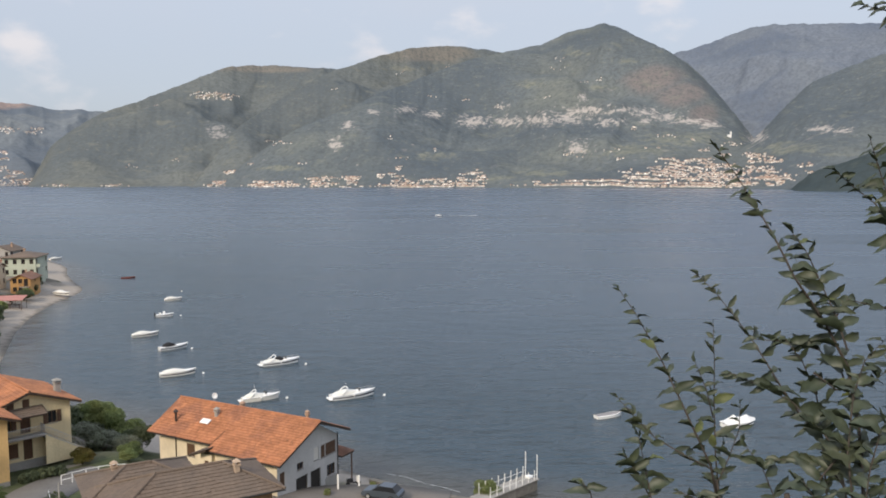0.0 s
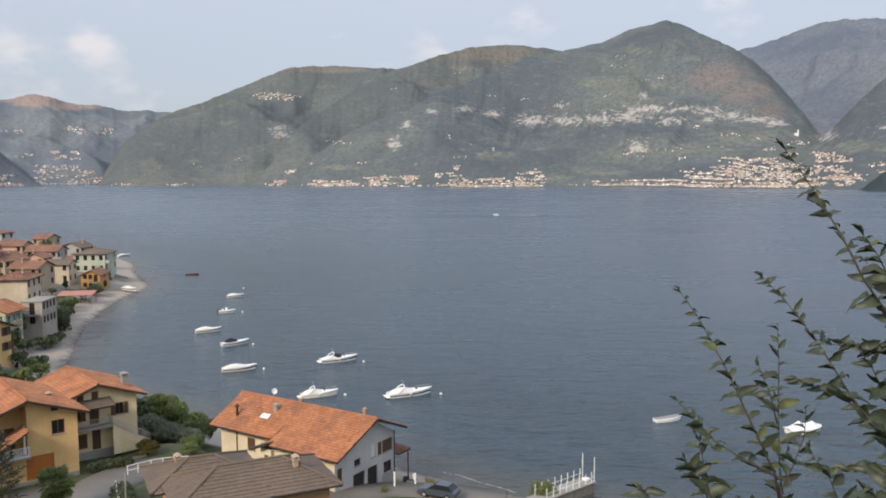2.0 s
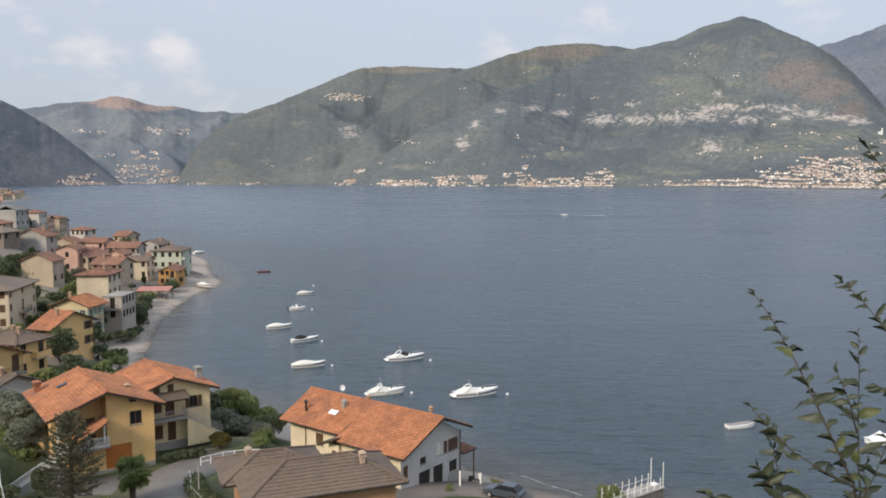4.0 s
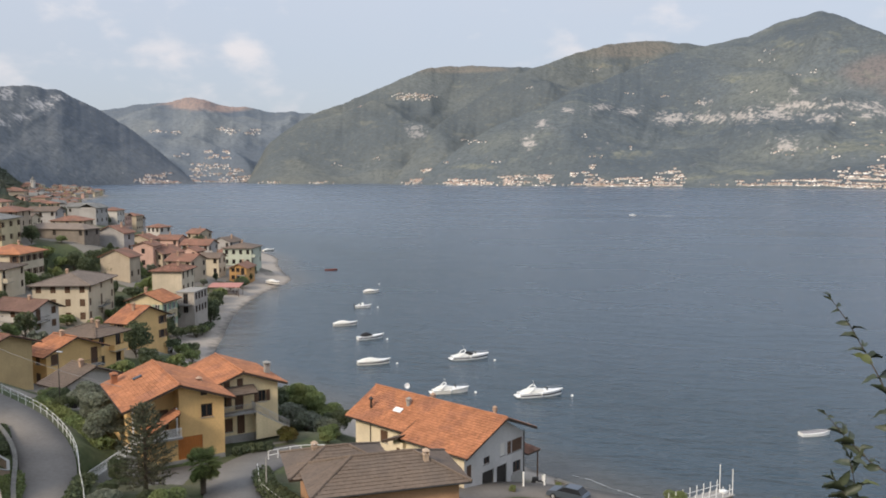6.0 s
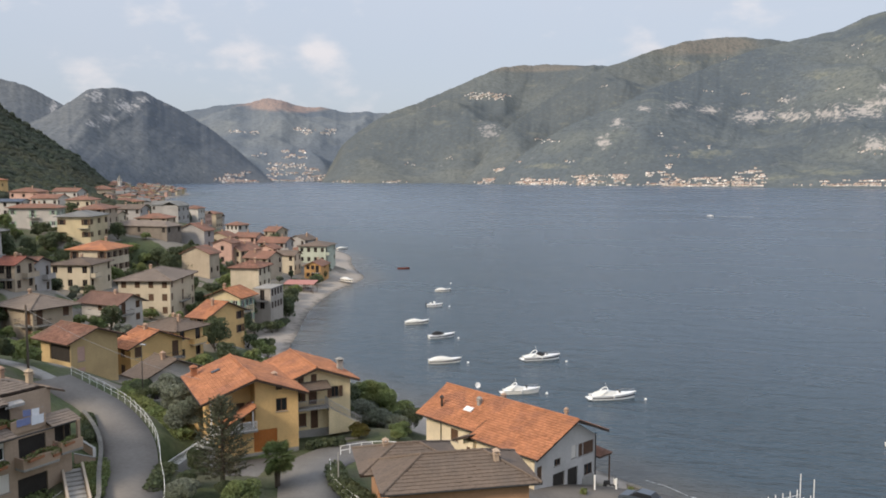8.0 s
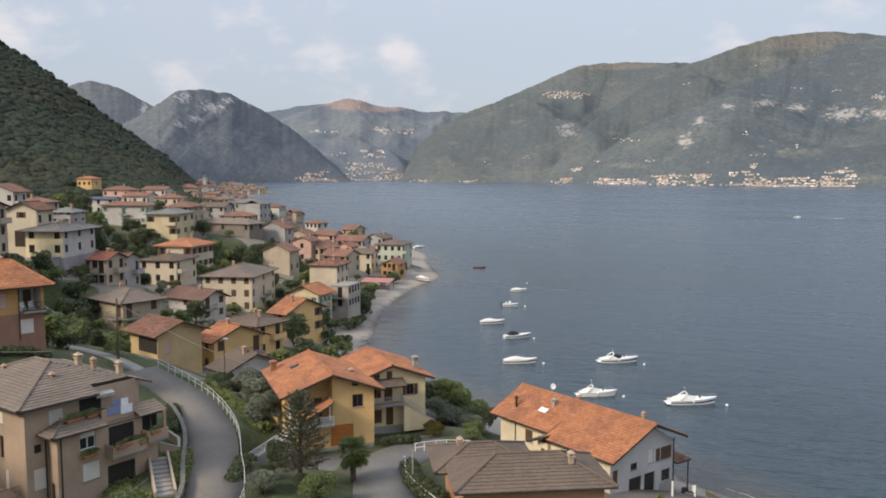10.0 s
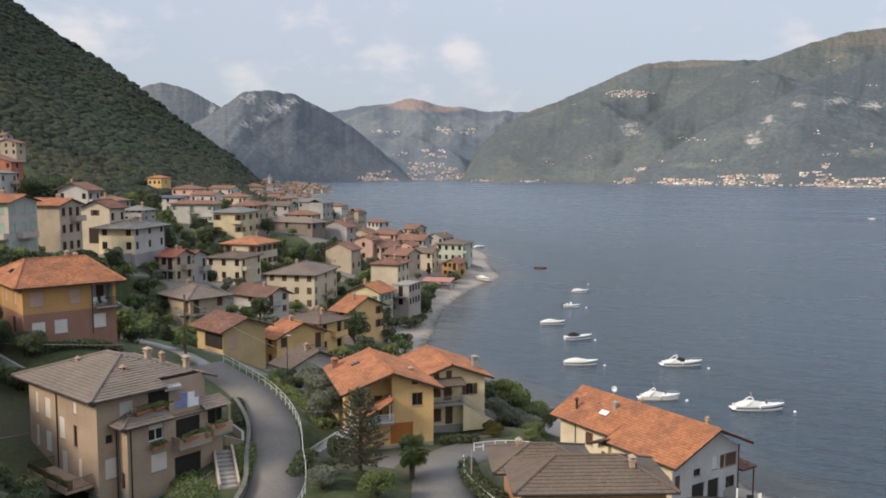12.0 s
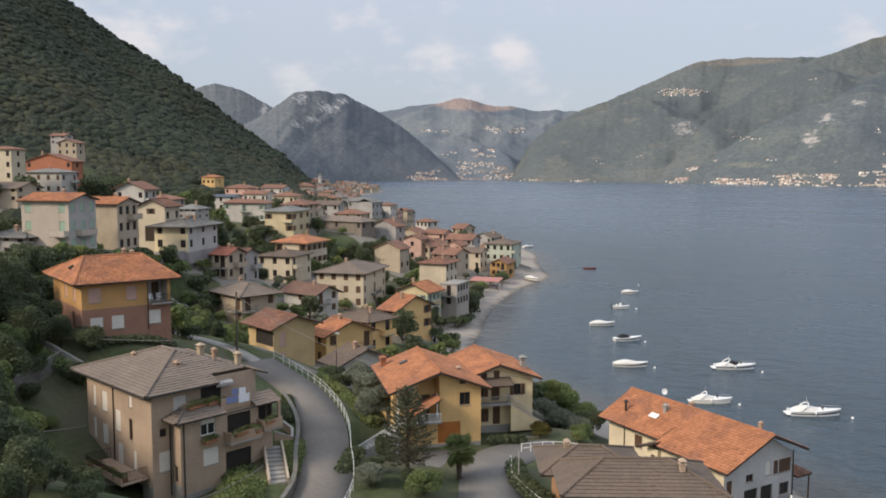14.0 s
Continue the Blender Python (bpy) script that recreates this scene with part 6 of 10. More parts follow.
    for u0, u1 in ((-8.6, -8.2), (-5.4, -5.0)):
        part("garage_wall", Mesh().box(u0, u1, -1.45, 0.74, -3, 1.6), CONCRETE, house)
    railing("railing", house, [(-8.5, 0.7, 1.82), (-8.5, -1.54, 1.82), (-1.7, -1.54, 1.82), (-1.7, 0.7, 1.82)], 0.9)
    part("plinth_band", Mesh().box(x0 - 0.03, x0 + 7.88, 0.76, 0.80, -3, 1.0).box(x0 + 10.42, x1 + 0.03, 0.76, 0.80, -3, 1.0).box(x1 + 0.02, wx + 0.03, ya - 0.04, ya, -3, 1.0).box(wx, wx + 0.04, ya - 0.04, yb, -3, 0.18), CONCRETE, house, "grey concrete plinth")
    for px, py in ((x0 + 5.4, 0.72), (x1 + 0.07, 3.4 - 1.0), (wx + 0.06, ya + 0.3)):
        part("downpipe", Mesh().tube([(px, py, 0), (px, py, 6.6 if px > x1 else 8.8)], 0.055, n=7), METAL, house)
    gutter(house, (x0 - 1.0, -0.25, h - 0.45), (x1 + 1.0, -0.25, h - 0.45))
    gutter(house, (x1 + 1.05, -0.2, h - 0.45), (x1 + 1.05, 6.6, h - 0.45))
    gutter(house, (xo + 0.04, a, ze - 0.05), (xo + 0.04, b, ze - 0.05))
    chimney(house, cx - 2.6, cy - 2.2, zr - 1.5, 0.7, 0.3)
    chimney(house, cx + 3.4, cy - 1.2, zr - 1.3, 0.45, 0.4)
    chimney(house, cx + 0.6, cy + 2.8, zr - 0.8, 0.5, 0.5, plaster("pale_stack", (0.46, 0.36, 0.25)))
    chimney(house, cx + 2.0, cy + 3.4, zr - 1.0, 0.4, 0.35)
    chimney(house, x1 - 1.9, y1 - 0.6, h + 0.4, 0.5, 0.45, plaster("pale_stack", (0.46, 0.36, 0.25)))
    part("awning", Mesh().add([(x1 - 0.3, 6.7, 9.15), (x1 - 0.3, 8.4, 9.15), (x1 + 0.5, 8.4, 8.85), (x1 + 0.5, 6.7, 8.85), (x1 + 0.5, 6.7, 8.6), (x1 + 0.5, 8.4, 8.6)], [(0, 1, 2, 3), (3, 2, 5, 4)]), mat("faded_awning_cloth", (0.36, 0.34, 0.32), 0.85, 0.3, 4.0, 14.0, 0.2, 0.01), house, "faded pale awning")
    at = lambda x, y, z: m @ Vector((x, y, z))
    for x, y, z, wd, dp, fl in ((xo - 1.5, 4.6, 7.3, 0.5, 2.0, False), (wx + 1.0, 8.3, 4.55, 0.5, 2.6, True), (wx + 1.0, 11.1, 4.9, 0.5, 1.6, False), (wx + 0.35, 5.2, 4.3, 0.5, 1.3, False), (xo - 1.5, 6.0, 7.3, 0.6, 1.2, False),
                                (wx - 0.4, 7.0, 7.1, 0.5, 0.8, False), (-7.0, -1.25, 1.84, 1.8, 0.5, True), (-4.6, -1.25, 1.84, 1.8, 0.5, True), (-2.6, -1.25, 1.84, 1.4, 0.5, False), (wx + 0.95, 9.6, 4.3, 0.6, 0.8, False)):
        p = at(x, y, z)
        planter(p.x, p.y, p.z, wd, dp, fl)
    washing(m @ pose(wx + 0.14, 6.9, 7.85, 0, 0, 90), 2.6, [(1.2, 0.6, (0.20, 0.23, 0.40)), (1.1, 0.75, (0.76, 0.77, 0.80))])
    washing(m @ pose(wx - 0.4, 7.8, 8.35, 0, 0, 75), 1.6, [(0.6, 0.55, (0.70, 0.73, 0.86)), (0.6, 0.6, (0.74, 0.76, 0.84))])
    return house


# yellow house with two gables
def yellow_house():
    house = thing("house", pose(-44.4, 73.05, 6.75, 0, 0, 44.6), "yellow house with two gables and orange tiled roofs", "house", "village houses")
    t = math.tan(radians(20))
    # front part: a garage below, a deep porch over it
    lower = [(4.5, 7.0, 0.02, 2.35, "orange_garage")]
    block(house, -4.6, 4.7, 0.9, 12.0, 0, 2.7, YELLOW, {"A": lower, "B": []}, foot=2.5)
    block(house, 0.1, 4.7, 0.9, 12.0, 2.7, 6.25, YELLOW, {"A": [(2.2, 3.4, 1.4 + 2.7, 2.8 + 2.7, "wood")], "B": []}, foot=0.0)
    block(house, -4.6, 0.1, 3.0, 12.0, 2.7, 6.25, YELLOW, {"A": [(0.8, 1.8, 3.6, 5.0, "wood"), (3.2, 4.1, 2.75, 4.9, "door")], "B": []}, foot=0.0)
    part("gable_wall", Mesh().add([(-4.6, 3.0, 6.25), (4.7, 0.9, 6.25), (0.05, 0.9, 7.9), (0.05, 3.0, 7.9), (0.1, 3.0, 6.25), (0.1, 0.9, 6.25)], [(5, 1, 2), (0, 4, 3), (5, 2, 3, 4)]), YELLOW, house)
    part("gable_vent", Mesh().box(2.3, 2.95, 0.84, 0.9, 6.45, 6.85), DARK_WOOD, house)
    zr, ze = 6.35 + 4.65 * t, 6.35 - 0.9 * t
    polys = [[(-5.5, 0, ze), (-5.5, 12.8, ze), (0.05, 12.8, zr), (0.05, 0, zr)], [(5.6, 12.8, ze), (5.6, 0, ze), (0.05, 0, zr), (0.05, 12.8, zr)]]
    lay_roof(house, polys, TERRACOTTA, True, True, [((0.05, 0, zr), (0.05, 12.8, zr))])
    part("skylight", Mesh().box(-0.5, 0.5, -0.35, 0.35, 0.02, 0.12, bevel=0.02), GLASS, house, at=pose(-2.4, 8.6, zr - 2.35 * t + 0.05, 0, -20, 0))
    part("porch_post", Mesh().box(-4.45, -4.3, 1.0, 1.15, 2.7, 6.0), WHITE, house)
    part("porch_post", Mesh().box(-0.2, -0.06, 0.95, 1.09, 2.7, 5.4), WHITE, house)
    part("porch_floor", Mesh().box(-4.6, 0.1, -0.3, 3.0, 2.55, 2.72), CONCRETE, house)
    railing("railing", house, [(-4.5, -0.2, 2.72), (0.0, -0.2, 2.72)], 0.95, material=WHITE, post=0.028, rail=0.035)
    # stair roof in front of the porch
    lay_roof(house, [[(-3.6, -1.4, 3.6), (-0.1, -0.6, 5.3), (-0.1, 1.6, 5.35), (-3.6, 1.2, 3.65)]], TERRACOTTA, True, True)
    for i in range(13):
        part("step", Mesh().box(-9.2 + i * 0.36, -9.2 + (i + 1) * 0.36, -1.5, -0.32, 0, 0.2 * (i + 1)), CONCRETE, house)
    railing("stair_railing", house, [(-9.2, -1.5, 0.2), (-4.6, -1.5, 2.7)], 0.95, material=WHITE, post=0.028, rail=0.035)
    # wing
    side = [(2.2, 3.1, 0.45, 1.95, "shut"), (3.6, 4.5, 0.05, 2.2, "door"), (1.5, 2.5, 3.35, 4.75, "win"), (3.4, 4.4, 2.85, 5.0, "door"), (6.1, 7.0, 3.4, 4.7, "win")]
    block(house, 4.75, 12.4, 6.0, 15.5, 0, 5.6, plaster("wing_yellow", (0.70, 0.575, 0.35)), {"A": [(u0 - 0.75, u1 - 0.75, a, b, k) for u0, u1, a, b, k in side]}, gable="y", ridge=7.1, foot=2.5)
    zr, ze = 5.7 + 4.2 * t, 5.7 - 0.9 * t
    polys = [[(3.1, 5.2, ze), (3.1, 16.3, ze), (8.2, 16.3, zr), (8.2, 5.2, zr)], [(13.3, 16.3, ze), (13.3, 5.2, ze), (8.2, 5.2, zr), (8.2, 16.3, zr)]]
    lay_roof(house, polys, TERRACOTTA, True, True, [((8.2, 5.2, zr), (8.2, 16.3, zr))])
    for u in (6.2, 7.7):
        part("attic_shutter", Mesh().box(u, u + 0.65, 5.93, 5.99, 5.55, 6.35), WOOD, house)
    deck = part("balcony", Mesh().box(4.8, 9.4, 4.7, 6.0, 2.55, 2.72, bevel=0.015), CONCRETE, house)
    railing("railing", deck, [(4.85, 4.75, 2.72), (9.35, 4.75, 2.72), (9.35, 6.0, 2.72)], 0.95, material=GALV)
    lay_roof(house, [[(5.0, 4.2, 5.0), (9.6, 4.2, 5.0), (9.6, 6.0, 5.55), (5.0, 6.0, 5.55)]], BROWN_TILES, True, True)
    for i in range(13):
        part("step", Mesh().box(9.4 + i * 0.3, 9.7 + i * 0.3, 4.9, 5.95, 2.2 - i * 0.19, 2.55 - i * 0.19), CONCRETE, house)
    part("stair_side_wall", Mesh().add([(9.4, 4.8, -0.5), (13.3, 4.8, -0.5), (13.3, 4.8, 0.3), (9.4, 4.8, 2.75), (9.4, 4.9, -0.5), (13.3, 4.9, -0.5), (13.3, 4.9, 0.3), (9.4, 4.9, 2.75)], [(0, 1, 2, 3), (7, 6, 5, 4), (3, 2, 6, 7), (1, 5, 6, 2)]), plaster("wing_yellow", (0.70, 0.575, 0.35)), house)
    railing("stair_railing", house, [(9.4, 4.8, 2.6), (13.3, 4.8, 0.1)], 0.95, material=GALV)
    chimney(house, 12.2, 9.0, 6.0, 0.8, 0.6, CONCRETE)
    chimney(house, 3.4, 5.6, 6.1, 0.7, 0.45)
    chimney(house, -4.4, 10.8, 6.6, 0.6, 0.6, TERRACOTTA)
    gutter(house, (5.65, 0.1, 6.35 - 0.95 * t - 0.1), (5.65, 12.7, 6.35 - 0.95 * t - 0.1))
    gutter(house, (-5.55, 12.7, 6.35 - 0.95 * t - 0.1), (-5.55, 0.1, 6.35 - 0.95 * t - 0.1))
    for x0, x1, y, za, zb in ((-5.5, 0.05, -0.05, 6.35 - 0.9 * t, 6.35 + 4.65 * t), (5.6, 0.05, -0.05, 6.35 - 0.9 * t, 6.35 + 4.65 * t), (3.1, 8.2, 5.15, ze, zr), (13.3, 8.2, 5.15, ze, zr)):
        part("bargeboard", Mesh().add([(x0, y, za - 0.24), (x1, y, zb - 0.24), (x1, y, zb + 0.02), (x0, y, za + 0.02), (x0, y + 0.05, za - 0.24), (x1, y + 0.05, zb - 0.24), (x1, y + 0.05, zb + 0.02), (x0, y + 0.05, za + 0.02)],
                                       [(0, 1, 2, 3), (7, 6, 5, 4), (0, 4, 5, 1), (3, 2, 6, 7)]), DARK_WOOD, house)
    return house


# lake house with the long orange roof
def lake_house():
    house = thing("house", pose(-12.9, 84.2, 2.47, 0, 0, -29), "cream and white house on the shore with a long orange roof", "house", "village houses")
    front = [(4.2, 5.4, 3.0, 4.4, "shut"), (6.9, 7.5, 3.3, 4.3, "bare"), (8.2, 8.8, 3.5, 4.3, "bare")]
    gable = [(1.5, 2.5, 3.2, 3.95, "bare"), (1.3, 3.2, 0.02, 2.4, "dark"), (3.7, 5.4, 0.02, 2.4, "dark"), (6.5, 7.9, 0.95, 2.2, "bare"), (4.3, 5.1, 3.4, 4.75, "roller"), (5.5, 6.2, 3.3, 4.7, "shut"), (6.3, 8.1, 3.3, 4.7, "shut")]
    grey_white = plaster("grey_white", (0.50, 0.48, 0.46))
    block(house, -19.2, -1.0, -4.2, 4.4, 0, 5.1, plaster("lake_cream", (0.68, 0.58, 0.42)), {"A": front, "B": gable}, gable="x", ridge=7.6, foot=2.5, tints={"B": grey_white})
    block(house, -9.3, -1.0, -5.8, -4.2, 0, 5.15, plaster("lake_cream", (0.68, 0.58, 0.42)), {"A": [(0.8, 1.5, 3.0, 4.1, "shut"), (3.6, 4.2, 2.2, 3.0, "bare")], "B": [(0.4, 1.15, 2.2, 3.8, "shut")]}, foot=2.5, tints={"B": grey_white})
    zr = 7.85
    polys = [[(-20.2, -5.0, 5.2), (-9.8, -5.0, 5.2), (-9.8, 0, zr), (-20.2, 0, zr)], [(-9.8, -6.6, 5.12), (0, -6.6, 5.12), (0, 0, zr), (-9.8, 0, zr)],
             [(0, 5.3, 5.62), (-20.2, 5.3, 5.62), (-20.2, 0, zr), (0, 0, zr)]]
    lay_roof(house, polys, TERRACOTTA, True, True, [((-20.2, 0, zr), (0, 0, zr))])
    for (ya, za), (yb, zb), x in (((-6.6, 5.12), (0, zr), 0.02), ((5.3, 5.62), (0, zr), 0.02), ((-6.6, 5.12), (-3.6, 6.36), -9.86)):
        part("bargeboard", Mesh().add([(x, ya, za - 0.26), (x, yb, zb - 0.26), (x, yb, zb + 0.03), (x, ya, za + 0.03), (x - 0.05, ya, za - 0.26), (x - 0.05, yb, zb - 0.26), (x - 0.05, yb, zb + 0.03), (x - 0.05, ya, za + 0.03)],
                                       [(0, 1, 2, 3), (7, 6, 5, 4), (0, 4, 5, 1), (3, 2, 6, 7)]), DARK_WOOD, house)
    gutter(house, (-20.1, -5.06, 5.1), (-9.8, -5.06, 5.1))
    gutter(house, (-9.7, -6.66, 5.02), (0, -6.66, 5.02))
    part("downpipe", Mesh().tube([(-16.6, -4.27, 5.1), (-16.6, -4.27, 0)], 0.06, n=7), METAL, house)
    part("downpipe", Mesh().tube([(-0.93, 4.2, 5.4), (-0.93, 4.2, 0)], 0.06, n=7), METAL, house)
    part("plinth", Mesh().box(-0.99, -0.93, 2.0, 4.4, -1, 0.8), CONCRETE, house, "grey stained plinth")
    chimney(house, -13.0, -1.6, 7.0, 0.5, 0.4, CONCRETE)
    chimney(house, -2.4, 0.9, 7.4, 0.6, 0.28)
    chimney(house, -11.2, 0.5, 7.5, 0.4, 0.4)
    part("flue", Mesh().tube([(-17.6, -3.2, 5.6), (-17.6, -3.2, 7.2)], 0.13, n=8), METAL, house)
    part("flue_cap", Mesh().lathe([(0.24, 0), (0.3, 0.1), (0.05, 0.35)], 10, at=(-17.6, -3.2, 7.2)), METAL, house)
    part("skylight", Mesh().box(-0.6, 0.6, -0.35, 0.35, 0.02, 0.16, bevel=0.03), WHITE, house, at=pose(-13.6, -2.7, 6.55, 28, 0, 0))
    dish = part("satellite_dish", Mesh().lathe([(0.0, 0.0), (0.2, 0.02), (0.38, 0.09), (0.5, 0.19), (0.5, 0.2), (0.37, 0.11), (0.0, 0.03)], 16), GELCOAT, house, smooth=True, at=pose(-15.4, 0.5, 8.45, 70, 0, 70) @ Matrix.Diagonal((0.7, 0.7, 0.7, 1)))
    part("mast", Mesh().tube([(-15.4, 0.4, 7.4), (-15.4, 0.5, 8.45)], 0.03, n=6), GALV, house)
    # small cross gable at the end of the low roof
    block(house, -10.8, -9.3, -6.3, -4.2, 0, 4.6, plaster("lake_cream", (0.68, 0.58, 0.42)), {"A": [(0.5, 1.1, 2.9, 3.9, "shut")]}, foot=2.5)
    lay_roof(house, [[(-11.7, -7.1, 4.5), (-11.7, -4.6, 4.5), (-9.2, -4.6, 5.45), (-9.2, -7.1, 5.45)]], BROWN_TILES, True, True)
    part("bargeboard", Mesh().add([(-11.7, -7.14, 4.27), (-9.2, -7.14, 5.22), (-9.2, -7.14, 5.5), (-11.7, -7.14, 4.55), (-11.7, -7.09, 4.27), (-9.2, -7.09, 5.22), (-9.2, -7.09, 5.5), (-11.7, -7.09, 4.55)], [(0, 1, 2, 3), (7, 6, 5, 4), (0, 4, 5, 1), (3, 2, 6, 7)]), DARK_WOOD, house)
    # lean-to porch on the lake side
    lay_roof(house, [[(-0.6, 4.5, 2.6), (-0.6, 6.8, 2.6), (-3.6, 6.8, 2.9), (-3.6, 4.5, 2.9)]], OLD_TERRACOTTA, True, True)
    for x, y in ((-0.8, 6.6), (-3.4, 6.6)):
        part("porch_post", Mesh().box(x - 0.06, x + 0.06, y - 0.06, y + 0.06, -1, 2.55), WOOD, house)
    return house




# foreground house with the brown hip roof
def roof_house():
    house = thing("house", pose(-23.1, 55.2, 7.4, 0, 0, 30), "low house with a brown concrete-tiled hip roof", "house", "village houses")
    w, d, h = 12.6, 7.6, 4.6
    block(house, 0.8, w - 0.8, 0.8, d - 0.8, 0, h, plaster("salmon", (0.45, 0.26, 0.15)), {"A": rows_of(w - 1.6, h, 1, 3, "wood"), "D": []}, foot=4.0)
    polys, caps, zr = hip_polys(w - 1.6, d - 1.6, h + 0.3, 23, 0.8)
    shift = lambda p: (p[0] + w / 2, p[1] + d / 2, p[2])
    lay_roof(house, [[shift(p) for p in q] for q in polys], BROWN_TILES, True, True, [tuple(shift(p) for p in c) for c in caps])
    chimney(house, w - 3.0, d / 2 - 1.2, zr - 0.7, 0.7, 0.4, BROWN_WASH)
    block(house, 0.6, 6.3, d - 0.79, 11.2, 0, h - 0.3, plaster("salmon", (0.45, 0.26, 0.15)), {}, foot=4.0)
    polys, caps, z2 = hip_polys(7.4, 5.4, h - 0.1, 21, 0.7)
    shift = lambda p: (p[0] + 3.4, p[1] + 8.6, p[2])
    lay_roof(house, [[shift(p) for p in q] for q in polys], BROWN_TILES, True, True, [tuple(shift(p) for p in c) for c in caps])
    chimney(house, 1.6, 9.2, z2 - 0.7, 0.6, 0.4, BROWN_WASH)
    gutter(house, (0.0, -0.05, h - 0.1), (w, -0.05, h - 0.1))
    return house


roof_house()


# ---- roads, walls, fences ----
def ribbon(line, half, lift=0.0, step=0.8):
    """A road surface along a line: points left, centre and right, smoothed."""
    pts = [Vector(p) for p in line]
    fine = []
    for i in range(len(pts) - 1):
        p0, p1, p2, p3 = pts[max(i - 1, 0)], pts[i], pts[i + 1], pts[min(i + 2, len(pts) - 1)]
        n = max(2, int((p2 - p1).length / step))
        for j in range(n):
            t = j / n
            fine.append(0.5 * (2 * p1 + (p2 - p0) * t + (2 * p0 - 5 * p1 + 4 * p2 - p3) * t * t + (3 * p1 - p0 - 3 * p2 + p3) * t ** 3))
    fine.append(pts[-1])
    sides = []
    for i, p in enumerate(fine):
        d = fine[min(i + 1, len(fine) - 1)] - fine[max(i - 1, 0)]
        side = Vector((-d.y, d.x, 0)).normalized()
        sides.append((p + side * half + Vector((0, 0, lift)), p + Vector((0, 0, lift + 0.03)), p - side * half + Vector((0, 0, lift))))
    return sides


def road(name, line, half, label, lift=0.0, material=None):
    sides = ribbon(line, half, lift)
    m = Mesh()
    v = []
    for a, c, b in sides:
        v += [a, c, b, a - Vector((0, 0, 0.5)), b - Vector((0, 0, 0.5))]
    f = []
    for i in range(len(sides) - 1):
        k, q = i * 5, i * 5 + 5
        f += [(k, k + 1, q + 1, q), (k + 1, k + 2, q + 2, q + 1), (k + 3, k, q, q + 3), (k + 2, k + 4, q + 4, q + 2)]
    m.add(v, f)
    return tagged(new(name, m.data(name, material or ASPHALT, True)), label, "road", kind="structure")


road("road_upper", UPPER_ROAD, 2.35, "worn grey asphalt lane curving up the slope", 0.02)
road("footpath", FOOTPATH, 0.75, "narrow pale concrete footpath up the bank", 0.02, CONCRETE)
road("road_lower", LOWER_ROAD, 2.9, "grey asphalt drive down to the shore", 0.035, DRIVE)
road("road_shore", [(x, y, ground_at(x, y) + 0.2) for x, y in ((-17.0, 77.0), (-14.2, 80.6), (-11.4, 83.4), (-8.0, 85.0), (-4.5, 85.4), (0.5, 84.8))], 2.3, "pale worn paving beside the lake house", 0.05)
road("road_yard", YARD, 3.4, "grey paved yard before the yellow house", 0.012, DRIVE)


def low_wall(name, pts, h, thick, material, label, base=None):
    """A garden or retaining wall along points on the ground, with a coping."""
    m, cap = Mesh(), Mesh()
    pts = [Vector((x, y, (ground_at(x, y) if base is None else base))) for x, y in pts]
    for a, b in zip(pts, pts[1:]):
        d = (b - a).normalized()
        s = Vector((-d.y, d.x, 0)).normalized() * thick / 2
        up, dn = Vector((0, 0, h)), Vector((0, 0, -0.9))
        m.add([a - s + dn, b - s + dn, b + s + dn, a + s + dn, a - s + up, b - s + up, b + s + up, a + s + up], [(0, 1, 5, 4), (2, 3, 7, 6), (1, 2, 6, 5), (3, 0, 4, 7), (4, 5, 6, 7)])
        s2, top = s * 1.3, Vector((0, 0, h + 0.07))
        cap.add([a - s2 + up, b - s2 + up, b + s2 + up, a + s2 + up, a - s2 + top, b - s2 + top, b + s2 + top, a + s2 + top], [(0, 1, 5, 4), (2, 3, 7, 6), (1, 2, 6, 5), (3, 0, 4, 7), (4, 5, 6, 7), (3, 2, 1, 0)])
    wall = thing(name, Matrix(), label, "wall")
    part("wall_body", m, material, wall)
    part("coping", cap, STONE if material is STONE else CONCRETE, wall)
    return wall


def fence(pts, label, h=1.0, gap=1.6, material=None, rails=(0.5, 0.97), r=0.045):
    """Posts and rails along points (x, y, z)."""
    material = material or WHITE
    ob = thing("fence", Matrix(), label, "fence")
    post = shared(("post", h, r, material.name), lambda: Mesh().lathe([(r, -0.3), (r, h), (r * 0.7, h + 0.03)], 8).data("post", material))
    pts = [Vector(p) for p in pts]
    fine = []
    for i in range(len(pts) - 1):
        p0, p1, p2, p3 = pts[max(i - 1, 0)], pts[i], pts[i + 1], pts[min(i + 2, len(pts) - 1)]
        n = max(1, round((p2 - p1).length / gap))
        for j in range(n):
            t = j / n
            fine.append(0.5 * (2 * p1 + (p2 - p0) * t + (2 * p0 - 5 * p1 + 4 * p2 - p3) * t * t + (3 * p1 - p0 - 3 * p2 + p3) * t ** 3))
    fine.append(pts[-1])
    for p in fine:
        part("post", post, None, ob, at=Matrix.Translation(p))
    for z in rails:
        part("rail", Mesh().tube([p + Vector((0, 0, z)) for p in fine], r * 0.75, n=7), material, ob, smooth=True)
    return ob


def on_ground(pts, lift=0.0):
    return [(x, y, ground_at(x, y) + lift) for x, y in pts]


